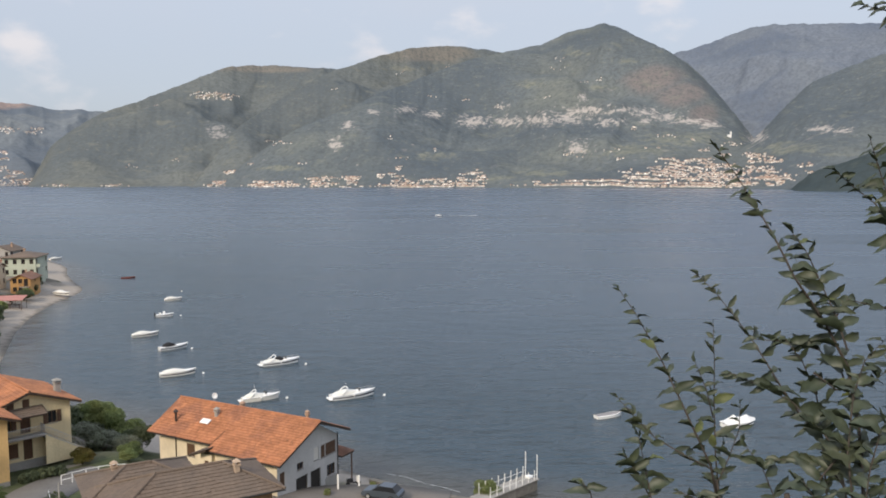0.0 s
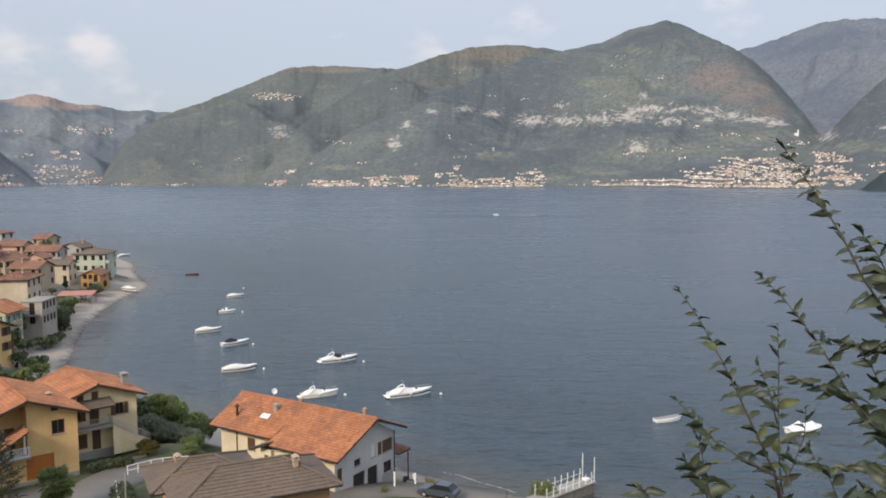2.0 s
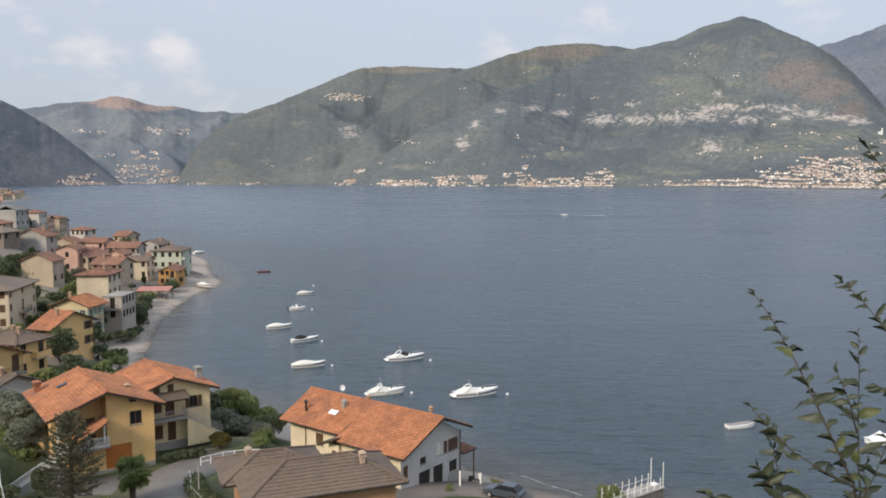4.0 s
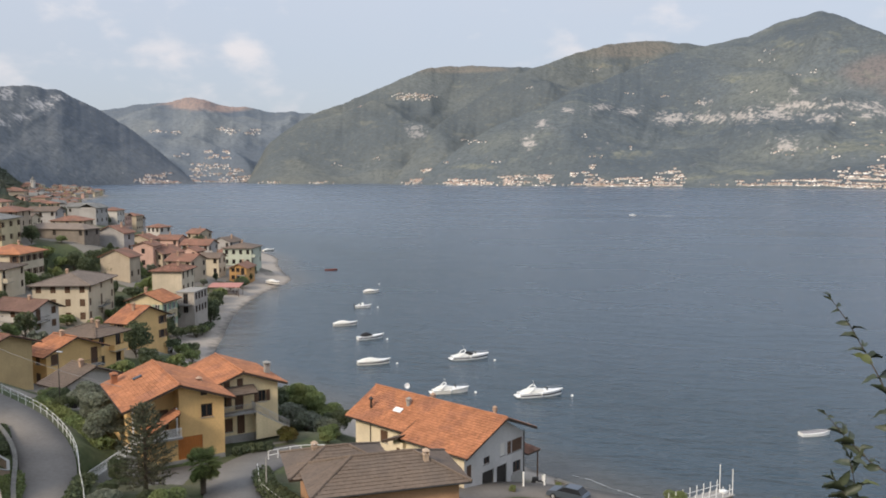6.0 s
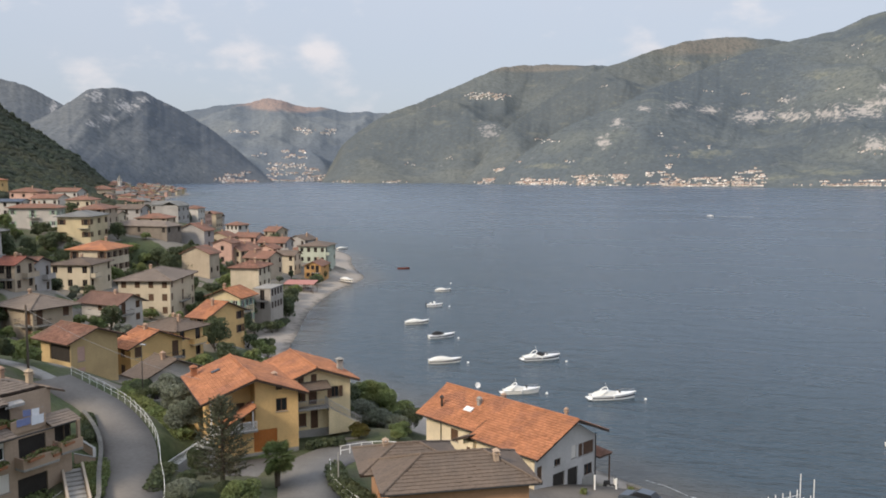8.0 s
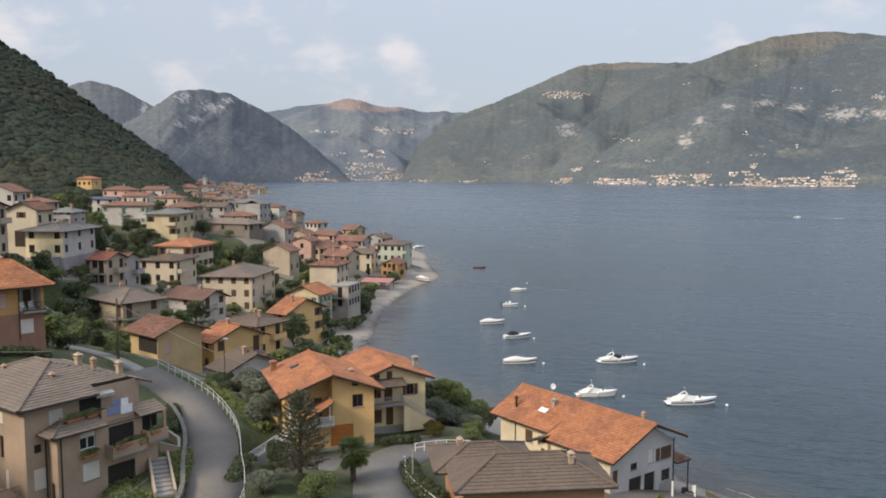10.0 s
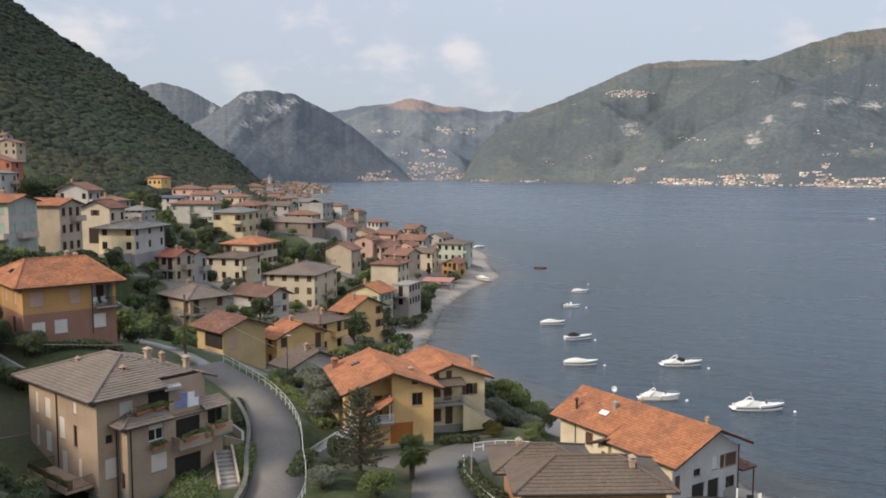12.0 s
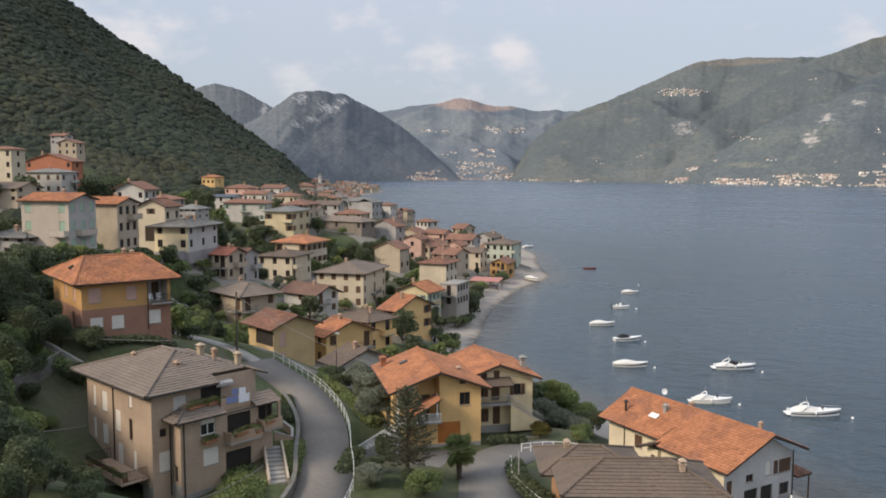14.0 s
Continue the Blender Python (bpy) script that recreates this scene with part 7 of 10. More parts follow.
right_edge = [tuple(c + (b - c) * 1.08) for a, c, b in ribbon(UPPER_ROAD[:8], 2.35, 0.0, 3.0)]
left_edge = [tuple(c + (a - c) * 1.1) for a, c, b in ribbon(UPPER_ROAD[:7], 2.35, 0.0, 2.0)]
fence(right_edge, "white tubular railing along the outer side of the lane", 1.0, 2.2, r=0.025)
low_wall("retaining_wall", [p[:2] for p in left_edge[:16]], 0.75, 0.3, STONE, "curved grey stone wall along the inner side of the lane")
fence([(-36.4, 76.2, 6.6), (-34.9, 78.2, 6.5), (-33.0, 79.6, 6.4), (-30.6, 80.2, 6.3), (-28.6, 80.0, 6.2)], "low curved white railing between drive and garden", 0.95, 1.3)
fence([(-34.4, 69.6, 7.7), (-33.4, 67.8, 7.8), (-32.4, 65.8, 7.9), (-30.6, 63.6, 8.0), (-28.4, 61.6, 8.1), (-26.4, 59.8, 8.2)], "white railing round the hedge of the brown-roofed house", 0.95, 1.3)
low_wall("garden_wall", [(-74.0, 42.0), (-75.6, 46.5), (-76.0, 50.5)], 1.3, 0.4, STONE, "dark rubble garden wall below the orange house")
low_wall("terrace_wall", [(-64.0, 56.5), (-70.0, 53.5), (-77.0, 50.8), (-86.0, 49.5)], 0.8, 0.3, CONCRETE, "pale concrete terrace edge before the orange house")
low_wall("shore_wall", [(-8.5, 92.5), (-3.5, 88.6), (3.0, 84.5), (9.0, 81.0)], 0.5, 0.5, STONE, "low stone wall along the shore")


# ---- plants ----
def leaf_cloud(seed, lumps, count, leaf, flat=0.0):
    """Small leaf faces strewn over and in a set of lumps (centre, radii)."""
    g = np.random.default_rng(seed)
    size = np.array([r[0] * r[1] + r[1] * r[2] + r[0] * r[2] for _, r in lumps])
    pick = g.choice(len(lumps), count, p=size / size.sum())
    c, r = np.array([a for a, _ in lumps])[pick], np.array([b for _, b in lumps])[pick]
    d = g.normal(size=(count, 3))
    d /= np.linalg.norm(d, axis=1, keepdims=True)
    d[:, 2] = np.where(d[:, 2] < -0.75, -d[:, 2], d[:, 2])
    p = c + d * r * (g.random((count, 1)) ** 0.35 * 0.42 + 0.62)
    nrm = d + g.normal(0, 0.75, (count, 3)) + np.array([0, 0, flat])
    nrm /= np.linalg.norm(nrm, axis=1, keepdims=True)
    a = np.cross(nrm, g.normal(size=(count, 3)))
    a /= np.linalg.norm(a, axis=1, keepdims=True)
    b = np.cross(nrm, a)
    s = leaf * (0.55 + 0.9 * g.random((count, 1)))
    w = s * (0.45 + 0.25 * g.random((count, 1)))
    v = np.stack([p - a * s, p - b * w + nrm * w * 0.3, p + a * s, p + b * w + nrm * w * 0.3], 1).reshape(-1, 3)
    return v, np.arange(count * 4).reshape(-1, 4)


def crown_lumps(seed, rx, rz, zc, n):
    g = random.Random(seed)
    out = [((0, 0, zc), (rx * 0.62, rx * 0.62, rz * 0.68))]
    for _ in range(n):
        a, e = g.uniform(0, 2 * math.pi), g.uniform(-0.45, 1.2)
        k = g.uniform(0.5, 0.78)
        s = g.uniform(0.30, 0.50)
        out.append(((math.cos(a) * math.cos(e) * rx * k, math.sin(a) * math.cos(e) * rx * k, zc + math.sin(e) * rz * k), (rx * s, rx * s, rz * s * 0.9)))
    return out


def tree_form(seed, height, spread, leaves, leaf, material, trunk=0.3, low=0.3, category="tree"):
    """Trunk with limbs and crown meshes, built once for several trees."""
    g = random.Random(seed)
    zc = height * (low + (1 - low) / 2)
    rz = height * (1 - low) / 2
    lumps = crown_lumps(seed, spread, rz, zc, 11)
    wood = Mesh()
    r = height * 0.028
    top = (g.uniform(-0.2, 0.2), g.uniform(-0.2, 0.2), zc)
    wood.tube([(0, 0, -0.5), (0.04, 0.03, height * low * 0.6), (top[0] * 0.5, top[1] * 0.5, height * low), top], r, r * 0.45, 7)
    for c, _ in lumps[1:9]:
        wood.tube([(0, 0, height * low * g.uniform(0.7, 1.1)), (c[0] * 0.45, c[1] * 0.45, (c[2] + height * low) / 2), c], r * 0.5, r * 0.12, 5)
    v, f = leaf_cloud(seed, lumps, leaves, leaf)
    return wood.data("trunk", TRUNK, True), raw_mesh("crown", v, f, material)


SHAPES = {
    "broad": (1, 6.0, 2.9, LEAF, 0.1), "broad_dark": (2, 6.5, 2.8, LEAF_DARK, 0.06), "olive": (3, 4.2, 2.2, LEAF_OLIVE, 0.1), "slim": (4, 5.0, 1.3, LEAF_DARK, 0.08),
    "shrub": (5, 2.2, 1.6, LEAF, 0.02), "shrub_dark": (6, 2.4, 1.7, LEAF_DARK, 0.02), "yellow": (7, 2.0, 1.5, LEAF_YELLOW, 0.02), "silver": (8, 2.2, 1.6, LEAF_OLIVE, 0.02),
}
FORMS = {}
for kind, (seed, high, wide, leaves, low) in SHAPES.items():
    big = high > 3
    FORMS[kind] = tree_form(seed, high, wide, 9500 if big else 5200, 0.125 if big else 0.085, leaves, low=low)
    FORMS[kind + "_far"] = tree_form(seed + 20, high, wide, 2000 if big else 900, 0.26 if big else 0.2, leaves, low=low)
WORDS = {
    "broad": ("tree", "green broadleaf tree with a rounded crown"), "broad_dark": ("tree", "dark green broadleaf garden tree"),
    "olive": ("tree", "grey-green olive tree on the bank"), "slim": ("tree", "slim dark green garden conifer"),
    "shrub": ("shrub", "round green garden shrub"), "shrub_dark": ("shrub", "dense dark green shrub on the slope"),
    "yellow": ("shrub", "yellowing autumn shrub in the garden"), "silver": ("shrub", "silvery grey-green shrub beside the lane"),
}
counter = [0]


WOODS = []


def grow(kind, x, y, scale=1.0, z=None, squash=1.0):
    if math.hypot(x, y) > 190:
        WOODS.append((kind, x, y, scale))
        return None
    trunk, crown = FORMS[kind if math.hypot(x, y) < 112 else kind + "_far"]
    counter[0] += 1
    name, label = WORDS[kind]
    m = pose(x, y, ground_at(x, y) if z is None else z, 0, 0, counter[0] * 77.0)
    ob = thing(name, m, label, name, "trees and shrubs")
    ob.scale = (scale, scale, scale * squash)
    part("trunk", trunk, None, ob)
    part("crown", crown, None, ob)
    return ob


brown_house()
yellow_house()
lake_house()

# by the yellow house and the shore
grow("shrub_dark", -44.5, 99.0, 2.0), grow("broad", -41.5, 98.2, 1.0), grow("shrub", -47.5, 97.0, 1.7), grow("shrub", -38.2, 97.4, 1.6), grow("silver", -45.6, 94.6, 1.4), grow("silver", -42.0, 95.2, 1.5), grow("shrub_dark", -36.0, 95.0, 1.3), grow("silver", -49.6, 95.4, 1.3)
grow("shrub_dark", -44.0, 92.0, 1.1), grow("silver", -39.5, 93.5, 1.2), grow("silver", -36.6, 92.6, 1.2), grow("shrub", -35.2, 90.0, 0.9)
grow("yellow", -37.6, 83.5, 0.9), grow("shrub", -33.0, 84.0, 0.6)
grow("olive", -56.5, 77.0, 1.0), grow("olive", -52.6, 72.6, 0.95), grow("olive", -60.5, 80.0, 0.9), grow("shrub_dark", -49.0, 70.0, 0.8), grow("shrub", -58.0, 82.5, 0.9)
grow("silver", -40.3, 55.0, 0.95), grow("shrub", -35.8, 56.4, 1.0), grow("slim", -43.4, 61.2, 0.55), grow("shrub_dark", -45.0, 63.0, 0.6), grow("shrub_dark", -46.6, 66.0, 0.6), grow("shrub_dark", -38.0, 57.5, 0.6), grow("shrub_dark", -42.0, 58.0, 0.6)
grow("shrub_dark", -64.0, 80.0, 0.9), grow("shrub", -66.5, 81.5, 0.8), grow("shrub", -50.5, 76.0, 0.8), grow("shrub_dark", -62.0, 78.5, 0.8)
# slope beside and above the brown house
for x, y, k, s in ((-78.6, 48.7, "broad_dark", 0.8), (-60.5, 37.0, "broad_dark", 0.55), (-63.1, 36.0, "broad_dark", 0.6), (-80.0, 42.0, "broad_dark", 0.9),
                   (-86.0, 47.0, "broad_dark", 0.95), (-90.0, 52.0, "broad_dark", 1.0), (-84.5, 40.0, "broad_dark", 1.0), (-68.0, 33.0, "broad_dark", 0.8), (-74.0, 36.0, "shrub_dark", 1.2), 
                   (-66.0, 36.5, "shrub", 0.9), (-78.0, 46.0, "shrub_dark", 1.3), (-95.0, 58.0, "broad_dark", 1.0), (-98.0, 66.0, "broad_dark", 0.9), (-104.0, 70.0, "broad", 0.9), (-100.0, 52.0, "broad_dark", 1.1),
                   (-92.0, 68.0, "shrub_dark", 1.2), (-96.0, 76.0, "olive", 0.9), (-99.0, 80.0, "shrub", 1.2), (-102.0, 84.0, "broad_dark", 0.7), (-90.0, 78.0, "shrub_dark", 0.8)):
    grow(k, x, y, s)
for x, y, k, s in ((-58.0, 33.0, "broad_dark", 0.7), (-54.0, 30.5, "broad_dark", 0.55), (-62.0, 31.0, "broad_dark", 0.75), (-66.0, 30.0, "broad_dark", 0.9), (-60.5, 34.0, "shrub_dark", 1.0), (-64.0, 40.0, "shrub", 0.7), (-71.0, 30.0, "broad_dark", 1.0), (-76.0, 32.0, "broad_dark", 1.0),
                   (-79.0, 36.0, "broad_dark", 1.0), (-70.0, 36.0, "broad_dark", 0.6), (-83.0, 45.0, "broad_dark", 0.8), (-88.0, 42.0, "broad_dark", 1.1), (-92.0, 47.0, "broad_dark", 1.1), (-81.0, 50.5, "broad_dark", 0.7), 
                   (-98.0, 46.0, "broad_dark", 1.2), (-104.0, 58.0, "broad_dark", 1.2), (-110.0, 66.0, "broad_dark", 1.1), (-116.0, 72.0, "broad_dark", 1.1), (-112.0, 56.0, "broad_dark", 1.2), (-122.0, 66.0, "broad_dark", 1.2), (-130.0, 70.0, "broad_dark", 1.2), (-138.0, 76.0, "broad_dark", 1.2),
                   (-108.0, 78.0, "broad_dark", 0.9), (-114.0, 84.0, "broad", 0.9), (-106.0, 86.0, "shrub_dark", 1.4), (-103.0, 92.0, "broad_dark", 0.7), (-100.0, 96.0, "broad", 0.6), (-122.0, 104.0, "broad_dark", 0.7), (-112.0, 100.0, "broad", 0.6),
                   (-170.0, 96.0, "broad_dark", 1.3), (-178.0, 104.0, "broad_dark", 1.3), (-186.0, 98.0, "broad_dark", 1.4), (-196.0, 112.0, "broad_dark", 1.3), (-204.0, 128.0, "broad_dark", 1.3), (-212.0, 138.0, "broad_dark", 1.2), (-166.0, 112.0, "broad_dark", 1.0), (-176.0, 124.0, "broad_dark", 1.1), (-158.0, 88.0, "broad_dark", 1.3), (-216.0, 152.0, "broad_dark", 1.2), (-222.0, 168.0, "broad_dark", 1.2),
                   (-228.0, 184.0, "broad_dark", 1.2), (-214.0, 176.0, "broad_dark", 1.2), (-206.0, 160.0, "broad_dark", 1.0), (-236.0, 200.0, "broad_dark", 1.2), (-150.0, 112.0, "shrub_dark", 1.4), (-146.0, 128.0, "shrub_dark", 1.4), (-152.0, 138.0, "broad_dark", 0.8), (-160.0, 142.0, "broad_dark", 0.8), (-176.0, 166.0, "broad_dark", 0.9), (-168.0, 166.0, "broad_dark", 0.8), (-160.0, 164.0, "shrub_dark", 1.5), (-154.0, 160.0, "broad_dark", 0.7)):
    grow(k, x, y, s)
for x, y, k, s in ((-42.0, 25.5, "broad_dark", 0.6), (-46.0, 27.0, "broad_dark", 0.6), (-50.0, 28.5, "broad_dark", 0.65), (-39.0, 22.0, "broad_dark", 0.6), (-55.0, 27.0, "broad_dark", 0.8), (-48.0, 24.0, "broad_dark", 0.8)):
    grow(k, x, y, s)
# village gardens
for x, y, k, s in ((-86.2, 128.0, "broad_dark", 0.95), (-88.5, 131.0, "broad", 0.8), (-110.0, 113.0, "broad", 0.75), (-106.0, 121.0, "broad", 0.6), (-99.5, 119.5, "olive", 0.9), (-101.0, 136.5, "broad", 0.7), (-163.0, 178.0, "broad_dark", 0.9), (-158.0, 176.0, "broad_dark", 0.7), (-152.0, 172.0, "shrub", 1.4),
                   (-116.0, 93.0, "broad_dark", 0.8), (-112.0, 95.0, "broad_dark", 0.7), (-119.0, 98.0, "shrub_dark", 1.3), (-109.0, 92.0, "broad", 0.7), (-95.0, 97.0, "shrub", 1.2), (-93.0, 92.5, "shrub_dark", 1.1), (-84.0, 111.0, "shrub", 1.2), (-78.0, 112.0, "shrub", 1.1), (-72.0, 110.0, "broad_dark", 0.55),
                   (-76.0, 118.0, "broad_dark", 0.6), (-80.0, 123.0, "shrub_dark", 1.2), (-70.0, 105.0, "shrub_dark", 1.1), (-64.0, 104.0, "shrub_dark", 1.2), (-60.0, 101.0, "shrub", 1.1), (-55.0, 99.0, "shrub_dark", 1.0), (-81.0, 138.0, "shrub", 1.1), (-96.5, 146.0, "broad_dark", 0.7), (-101.5, 153.5, "broad_dark", 0.8), (-100.5, 158.5, "shrub_dark", 1.2),
                   (-110.5, 180.0, "broad_dark", 0.8), (-113.0, 188.0, "broad_dark", 0.7), (-115.0, 196.0, "shrub_dark", 1.4), (-117.0, 205.0, "shrub", 1.2), (-117.0, 228.0, "shrub_dark", 1.4), (-122.5, 246.0, "broad_dark", 0.7), (-120.5, 240.0, "shrub_dark", 1.3), (-124.0, 190.0, "broad", 0.9), (-119.0, 187.0, "broad", 0.7), (-127.0, 200.0, "broad_dark", 0.8), (-131.0, 206.0, "shrub", 1.4),
                   (-150.0, 196.0, "broad_dark", 0.8), (-143.0, 192.0, "broad_dark", 0.9), (-146.0, 205.0, "broad_dark", 0.9), (-140.0, 207.0, "shrub_dark", 1.6), (-166.0, 290.0, "broad_dark", 1.0), (-160.0, 288.0, "broad", 0.8), 
                   (-146.0, 82.0, "broad_dark", 1.2), (-152.0, 92.0, "broad_dark", 1.2), (-160.0, 104.0, "broad_dark", 1.2), (-150.0, 75.0, "broad_dark", 1.1), (-180.0, 196.0, "broad_dark", 0.9), (-172.0, 182.0, "shrub_dark", 1.6), (-190.0, 178.0, "broad_dark", 1.0), (-196.0, 200.0, "broad_dark", 0.8),
                   (-210.0, 232.0, "broad_dark", 0.9), (-240.0, 262.0, "broad_dark", 1.0), (-222.0, 250.0, "broad_dark", 0.9), (-130.0, 136.0, "shrub_dark", 1.3), (-124.0, 142.0, "shrub", 1.2), (-148.0, 150.0, "broad_dark", 0.8), (-156.0, 154.0, "broad", 0.8), (-143.0, 138.0, "broad_dark", 0.6)):
    grow(k, x, y, s)


def monkey_puzzle():
    """A dark conifer with upswept whorled branches."""
    ob = thing("conifer", pose(-39.0, 58.6, ground_at(-39.0, 58.6)), "dark monkey-puzzle conifer with upswept whorled branches", "tree", "trees and shrubs")
    g = random.Random(4)
    h = 8.2
    part("trunk", Mesh().tube([(0, 0, -0.5), (0.05, 0, 3), (0.0, 0.05, 6), (0, 0, h)], 0.2, 0.05, 8), TRUNK, ob, smooth=True)
    wood, vs, fs, n = Mesh(), [], [], 0
    rng = np.random.default_rng(9)
    for tier in range(19):
        t = tier / 18
        z = 1.7 + (h - 1.8) * t
        reach = 2.5 * (1 - t) ** 0.6 * (0.75 + 0.25 * min(1, t * 5)) + 0.3
        for k in range(7):
            a = k * 2 * math.pi / 7 + tier * 0.55 + g.uniform(-0.2, 0.2)
            rr = reach * g.uniform(0.8, 1.1)
            sag = -0.5 * (1 - t) + 0.55 * t
            pts = [Vector((math.cos(a) * rr * s, math.sin(a) * rr * s, z + sag * rr * 0.55 * s + 0.35 * rr * s * s)) for s in (0.05, 0.35, 0.7, 1.0)]
            wood.tube(pts, 0.035, 0.018, 4)
            m = int(24 * rr) + 12
            s = rng.random(m) ** 0.7
            base = np.array([[p.x, p.y, p.z] for p in pts])
            pos = np.stack([np.interp(s, (0.05, 0.35, 0.7, 1.0), base[:, i]) for i in range(3)], 1)
            d = rng.normal(size=(m, 3)) + np.array([math.cos(a), math.sin(a), 0.6])
            d /= np.linalg.norm(d, axis=1, keepdims=True)
            side = np.cross(d, rng.normal(size=(m, 3)))
            side /= np.linalg.norm(side, axis=1, keepdims=True)
            L = 0.20 + 0.10 * rng.random((m, 1))
            vs.append(np.stack([pos - side * 0.035, pos + side * 0.035, pos + d * L + side * 0.028, pos + d * L - side * 0.028], 1).reshape(-1, 3))
            fs.append(np.arange(m * 4).reshape(-1, 4) + n)
            n += m * 4
    tagged(part("branch_mass", wood, TRUNK, ob), kind="stuff")
    tagged(part("needles", raw_mesh("needles", np.concatenate(vs), np.concatenate(fs), NEEDLES), None, ob), kind="stuff")


monkey_puzzle()


def palm(x, y, scale):
    ob = thing("palm", pose(x, y, ground_at(x, y)), "small fan palm with a shaggy trunk by the drive", "palm", "trees and shrubs")
    part("trunk", Mesh().lathe([(0.2, -0.4), (0.17, 0.4), (0.2, 1.0), (0.21, 1.5), (0.14, 1.8)], 10), TRUNK, ob, smooth=True)
    fan = Mesh()
    for i in range(15):
        a = radians(-95 + i * 190 / 14)
        c, s = math.sin(a), math.cos(a)
        L = 0.62 - 0.1 * abs(a) / 1.7
        fan.add([(0.62, 0, 0.0), (0.62 + s * L * 0.6 - c * 0.035, c * L * 0.6 + s * 0.035, 0.02), (0.62 + s * L, c * L, -0.12), (0.62 + s * L * 0.6 + c * 0.035, c * L * 0.6 - s * 0.035, 0.02)], [(0, 1, 2), (0, 2, 3)])
    fan.tube([(0, 0, 0), (0.3, 0, 0.06), (0.64, 0, 0.0)], 0.014, n=4)
    me = fan.data("frond", LEAF)
    g = random.Random(3)
    for i in range(46):
        part("frond", me, None, ob, at=pose(0, 0, 1.75 + 0.2 * g.random(), 0, g.uniform(-65, 50), i * 137.5))
    ob.scale = (scale,) * 3


palm(-36.7, 63.7, 1.45)


def hedge(pts, h, w, material, label, seed, leaf=0.13, dense=260):
    lumps = []
    for (ax, ay), (bx, by) in zip(pts, pts[1:]):
        n = max(1, int(math.hypot(bx - ax, by - ay) / 0.7))
        for i in range(n):
            x, y = ax + (bx - ax) * i / n, ay + (by - ay) * i / n
            z = ground_at(x, y)
            lumps.append(((x, y, z + h * 0.42), (w * 0.62, w * 0.62, h * 0.62)))
    v, f = leaf_cloud(seed, lumps, dense * len(lumps), leaf)
    return tagged(new("hedge", raw_mesh("hedge", v, f, material)), label, "hedge", kind="stuff")


hedge([(-66.0, 54.6), (-70.5, 52.4), (-77.0, 49.6), (-85.0, 48.0)], 1.3, 1.3, LEAF, "long green hedge before the orange house", 38, 0.16, 160)
hedge([(-33.4, 68.6), (-31.2, 65.0), (-28.6, 62.4), (-26.4, 60.6)], 1.3, 1.6, LEAF_DARK, "dark clipped hedge inside the white railing", 31)
hedge([(-40.4, 77.2), (-38.6, 78.8), (-37.2, 80.2)], 0.9, 0.9, LEAF_DARK, "clipped green hedge beside the yard", 32)
hedge([(-49.5, 55.0), (-51.2, 57.5), (-53.5, 60.0)], 0.6, 1.9, LEAF, "green ground cover beside the garden steps", 33)
hedge([(-47.4, 47.8), (-49.0, 49.6), (-51.4, 50.6)], 0.8, 2.2, LEAF, "green ground cover before the brown house", 34)
hedge([(-57.6, 63.8), (-60.4, 67.2), (-63.0, 69.6)], 0.6, 1.2, LEAF_DARK, "low planting inside the lane wall", 35)
hedge([(-52.0, 71.0), (-56.0, 74.0), (-61.0, 76.6), (-66.0, 79.0)], 0.9, 1.7, LEAF, "weedy green bank below the lane railing", 36, 0.16, 200)
hedge([(-44.6, 57.0), (-47.0, 62.0), (-50.0, 66.0)], 0.7, 1.5, LEAF_DARK, "dark undergrowth below the lane railing", 37, 0.16, 200)


hedge([(-48.6, 46.4), (-50.0, 48.6), (-51.4, 50.6), (-52.6, 52.4)], 0.6, 2.4, LEAF, "bright green ground cover below the brown house", 41, 0.13, 320)
hedge([(-52.4, 57.4), (-51.0, 56.8), (-49.2, 55.0), (-47.8, 53.4)], 0.6, 1.3, LEAF, "bright green planting between the steps and the lane", 42, 0.13, 300)
low_wall("terrace_wall", [(-56.6, 61.6), (-54.4, 61.0), (-52.8, 59.2), (-53.8, 57.8)], 0.8, 0.2, BROWN_WASH, "brown rendered wall round a small garden terrace")


# ---- gardens between the village houses ----
def village_gardens():
    g = random.Random(61)
    made, tries = [], 0
    sorts = ("broad_dark", "broad", "shrub", "shrub_dark", "olive", "shrub_dark", "broad_dark", "silver", "slim", "shrub")
    while len(made) < 230 and tries < 5000:
        tries += 1
        az, r = radians(g.uniform(25, 57)), g.uniform(110, 330)
        x, y = -math.sin(az) * r, math.cos(az) * r
        if any(math.hypot(x - a, y - b) < 2.6 for a, b in made):
            continue
        s = float(shore_distance(np.array([x]), np.array([y]))[0])
        if s < (15 if 135 < y < 262 else 9) or min(along_line(x, y, line)[0] for line in (UPPER_ROAD, LOWER_ROAD, YARD)) < 5.5:
            continue
        close = 99.0
        for key in PLAN:
            cx, cy = centre(key)
            a = radians(PLAN[key][2])
            u, v = (x - cx) * math.cos(a) + (y - cy) * math.sin(a), -(x - cx) * math.sin(a) + (y - cy) * math.cos(a)
            close = min(close, max(abs(u) - PLAN[key][3] / 2, abs(v) - PLAN[key][4] / 2))
        if close < 1.6 or ground_at(x, y) > 42:
            continue
        kind = g.choice(sorts)
        big = kind in ("broad", "broad_dark", "olive", "slim")
        if big and close < 2.6:
            kind, big = "shrub", False
        grow(kind, x, y, g.uniform(0.45, 0.8) if big else g.uniform(0.9, 1.5))
        made.append((x, y))


village_gardens()


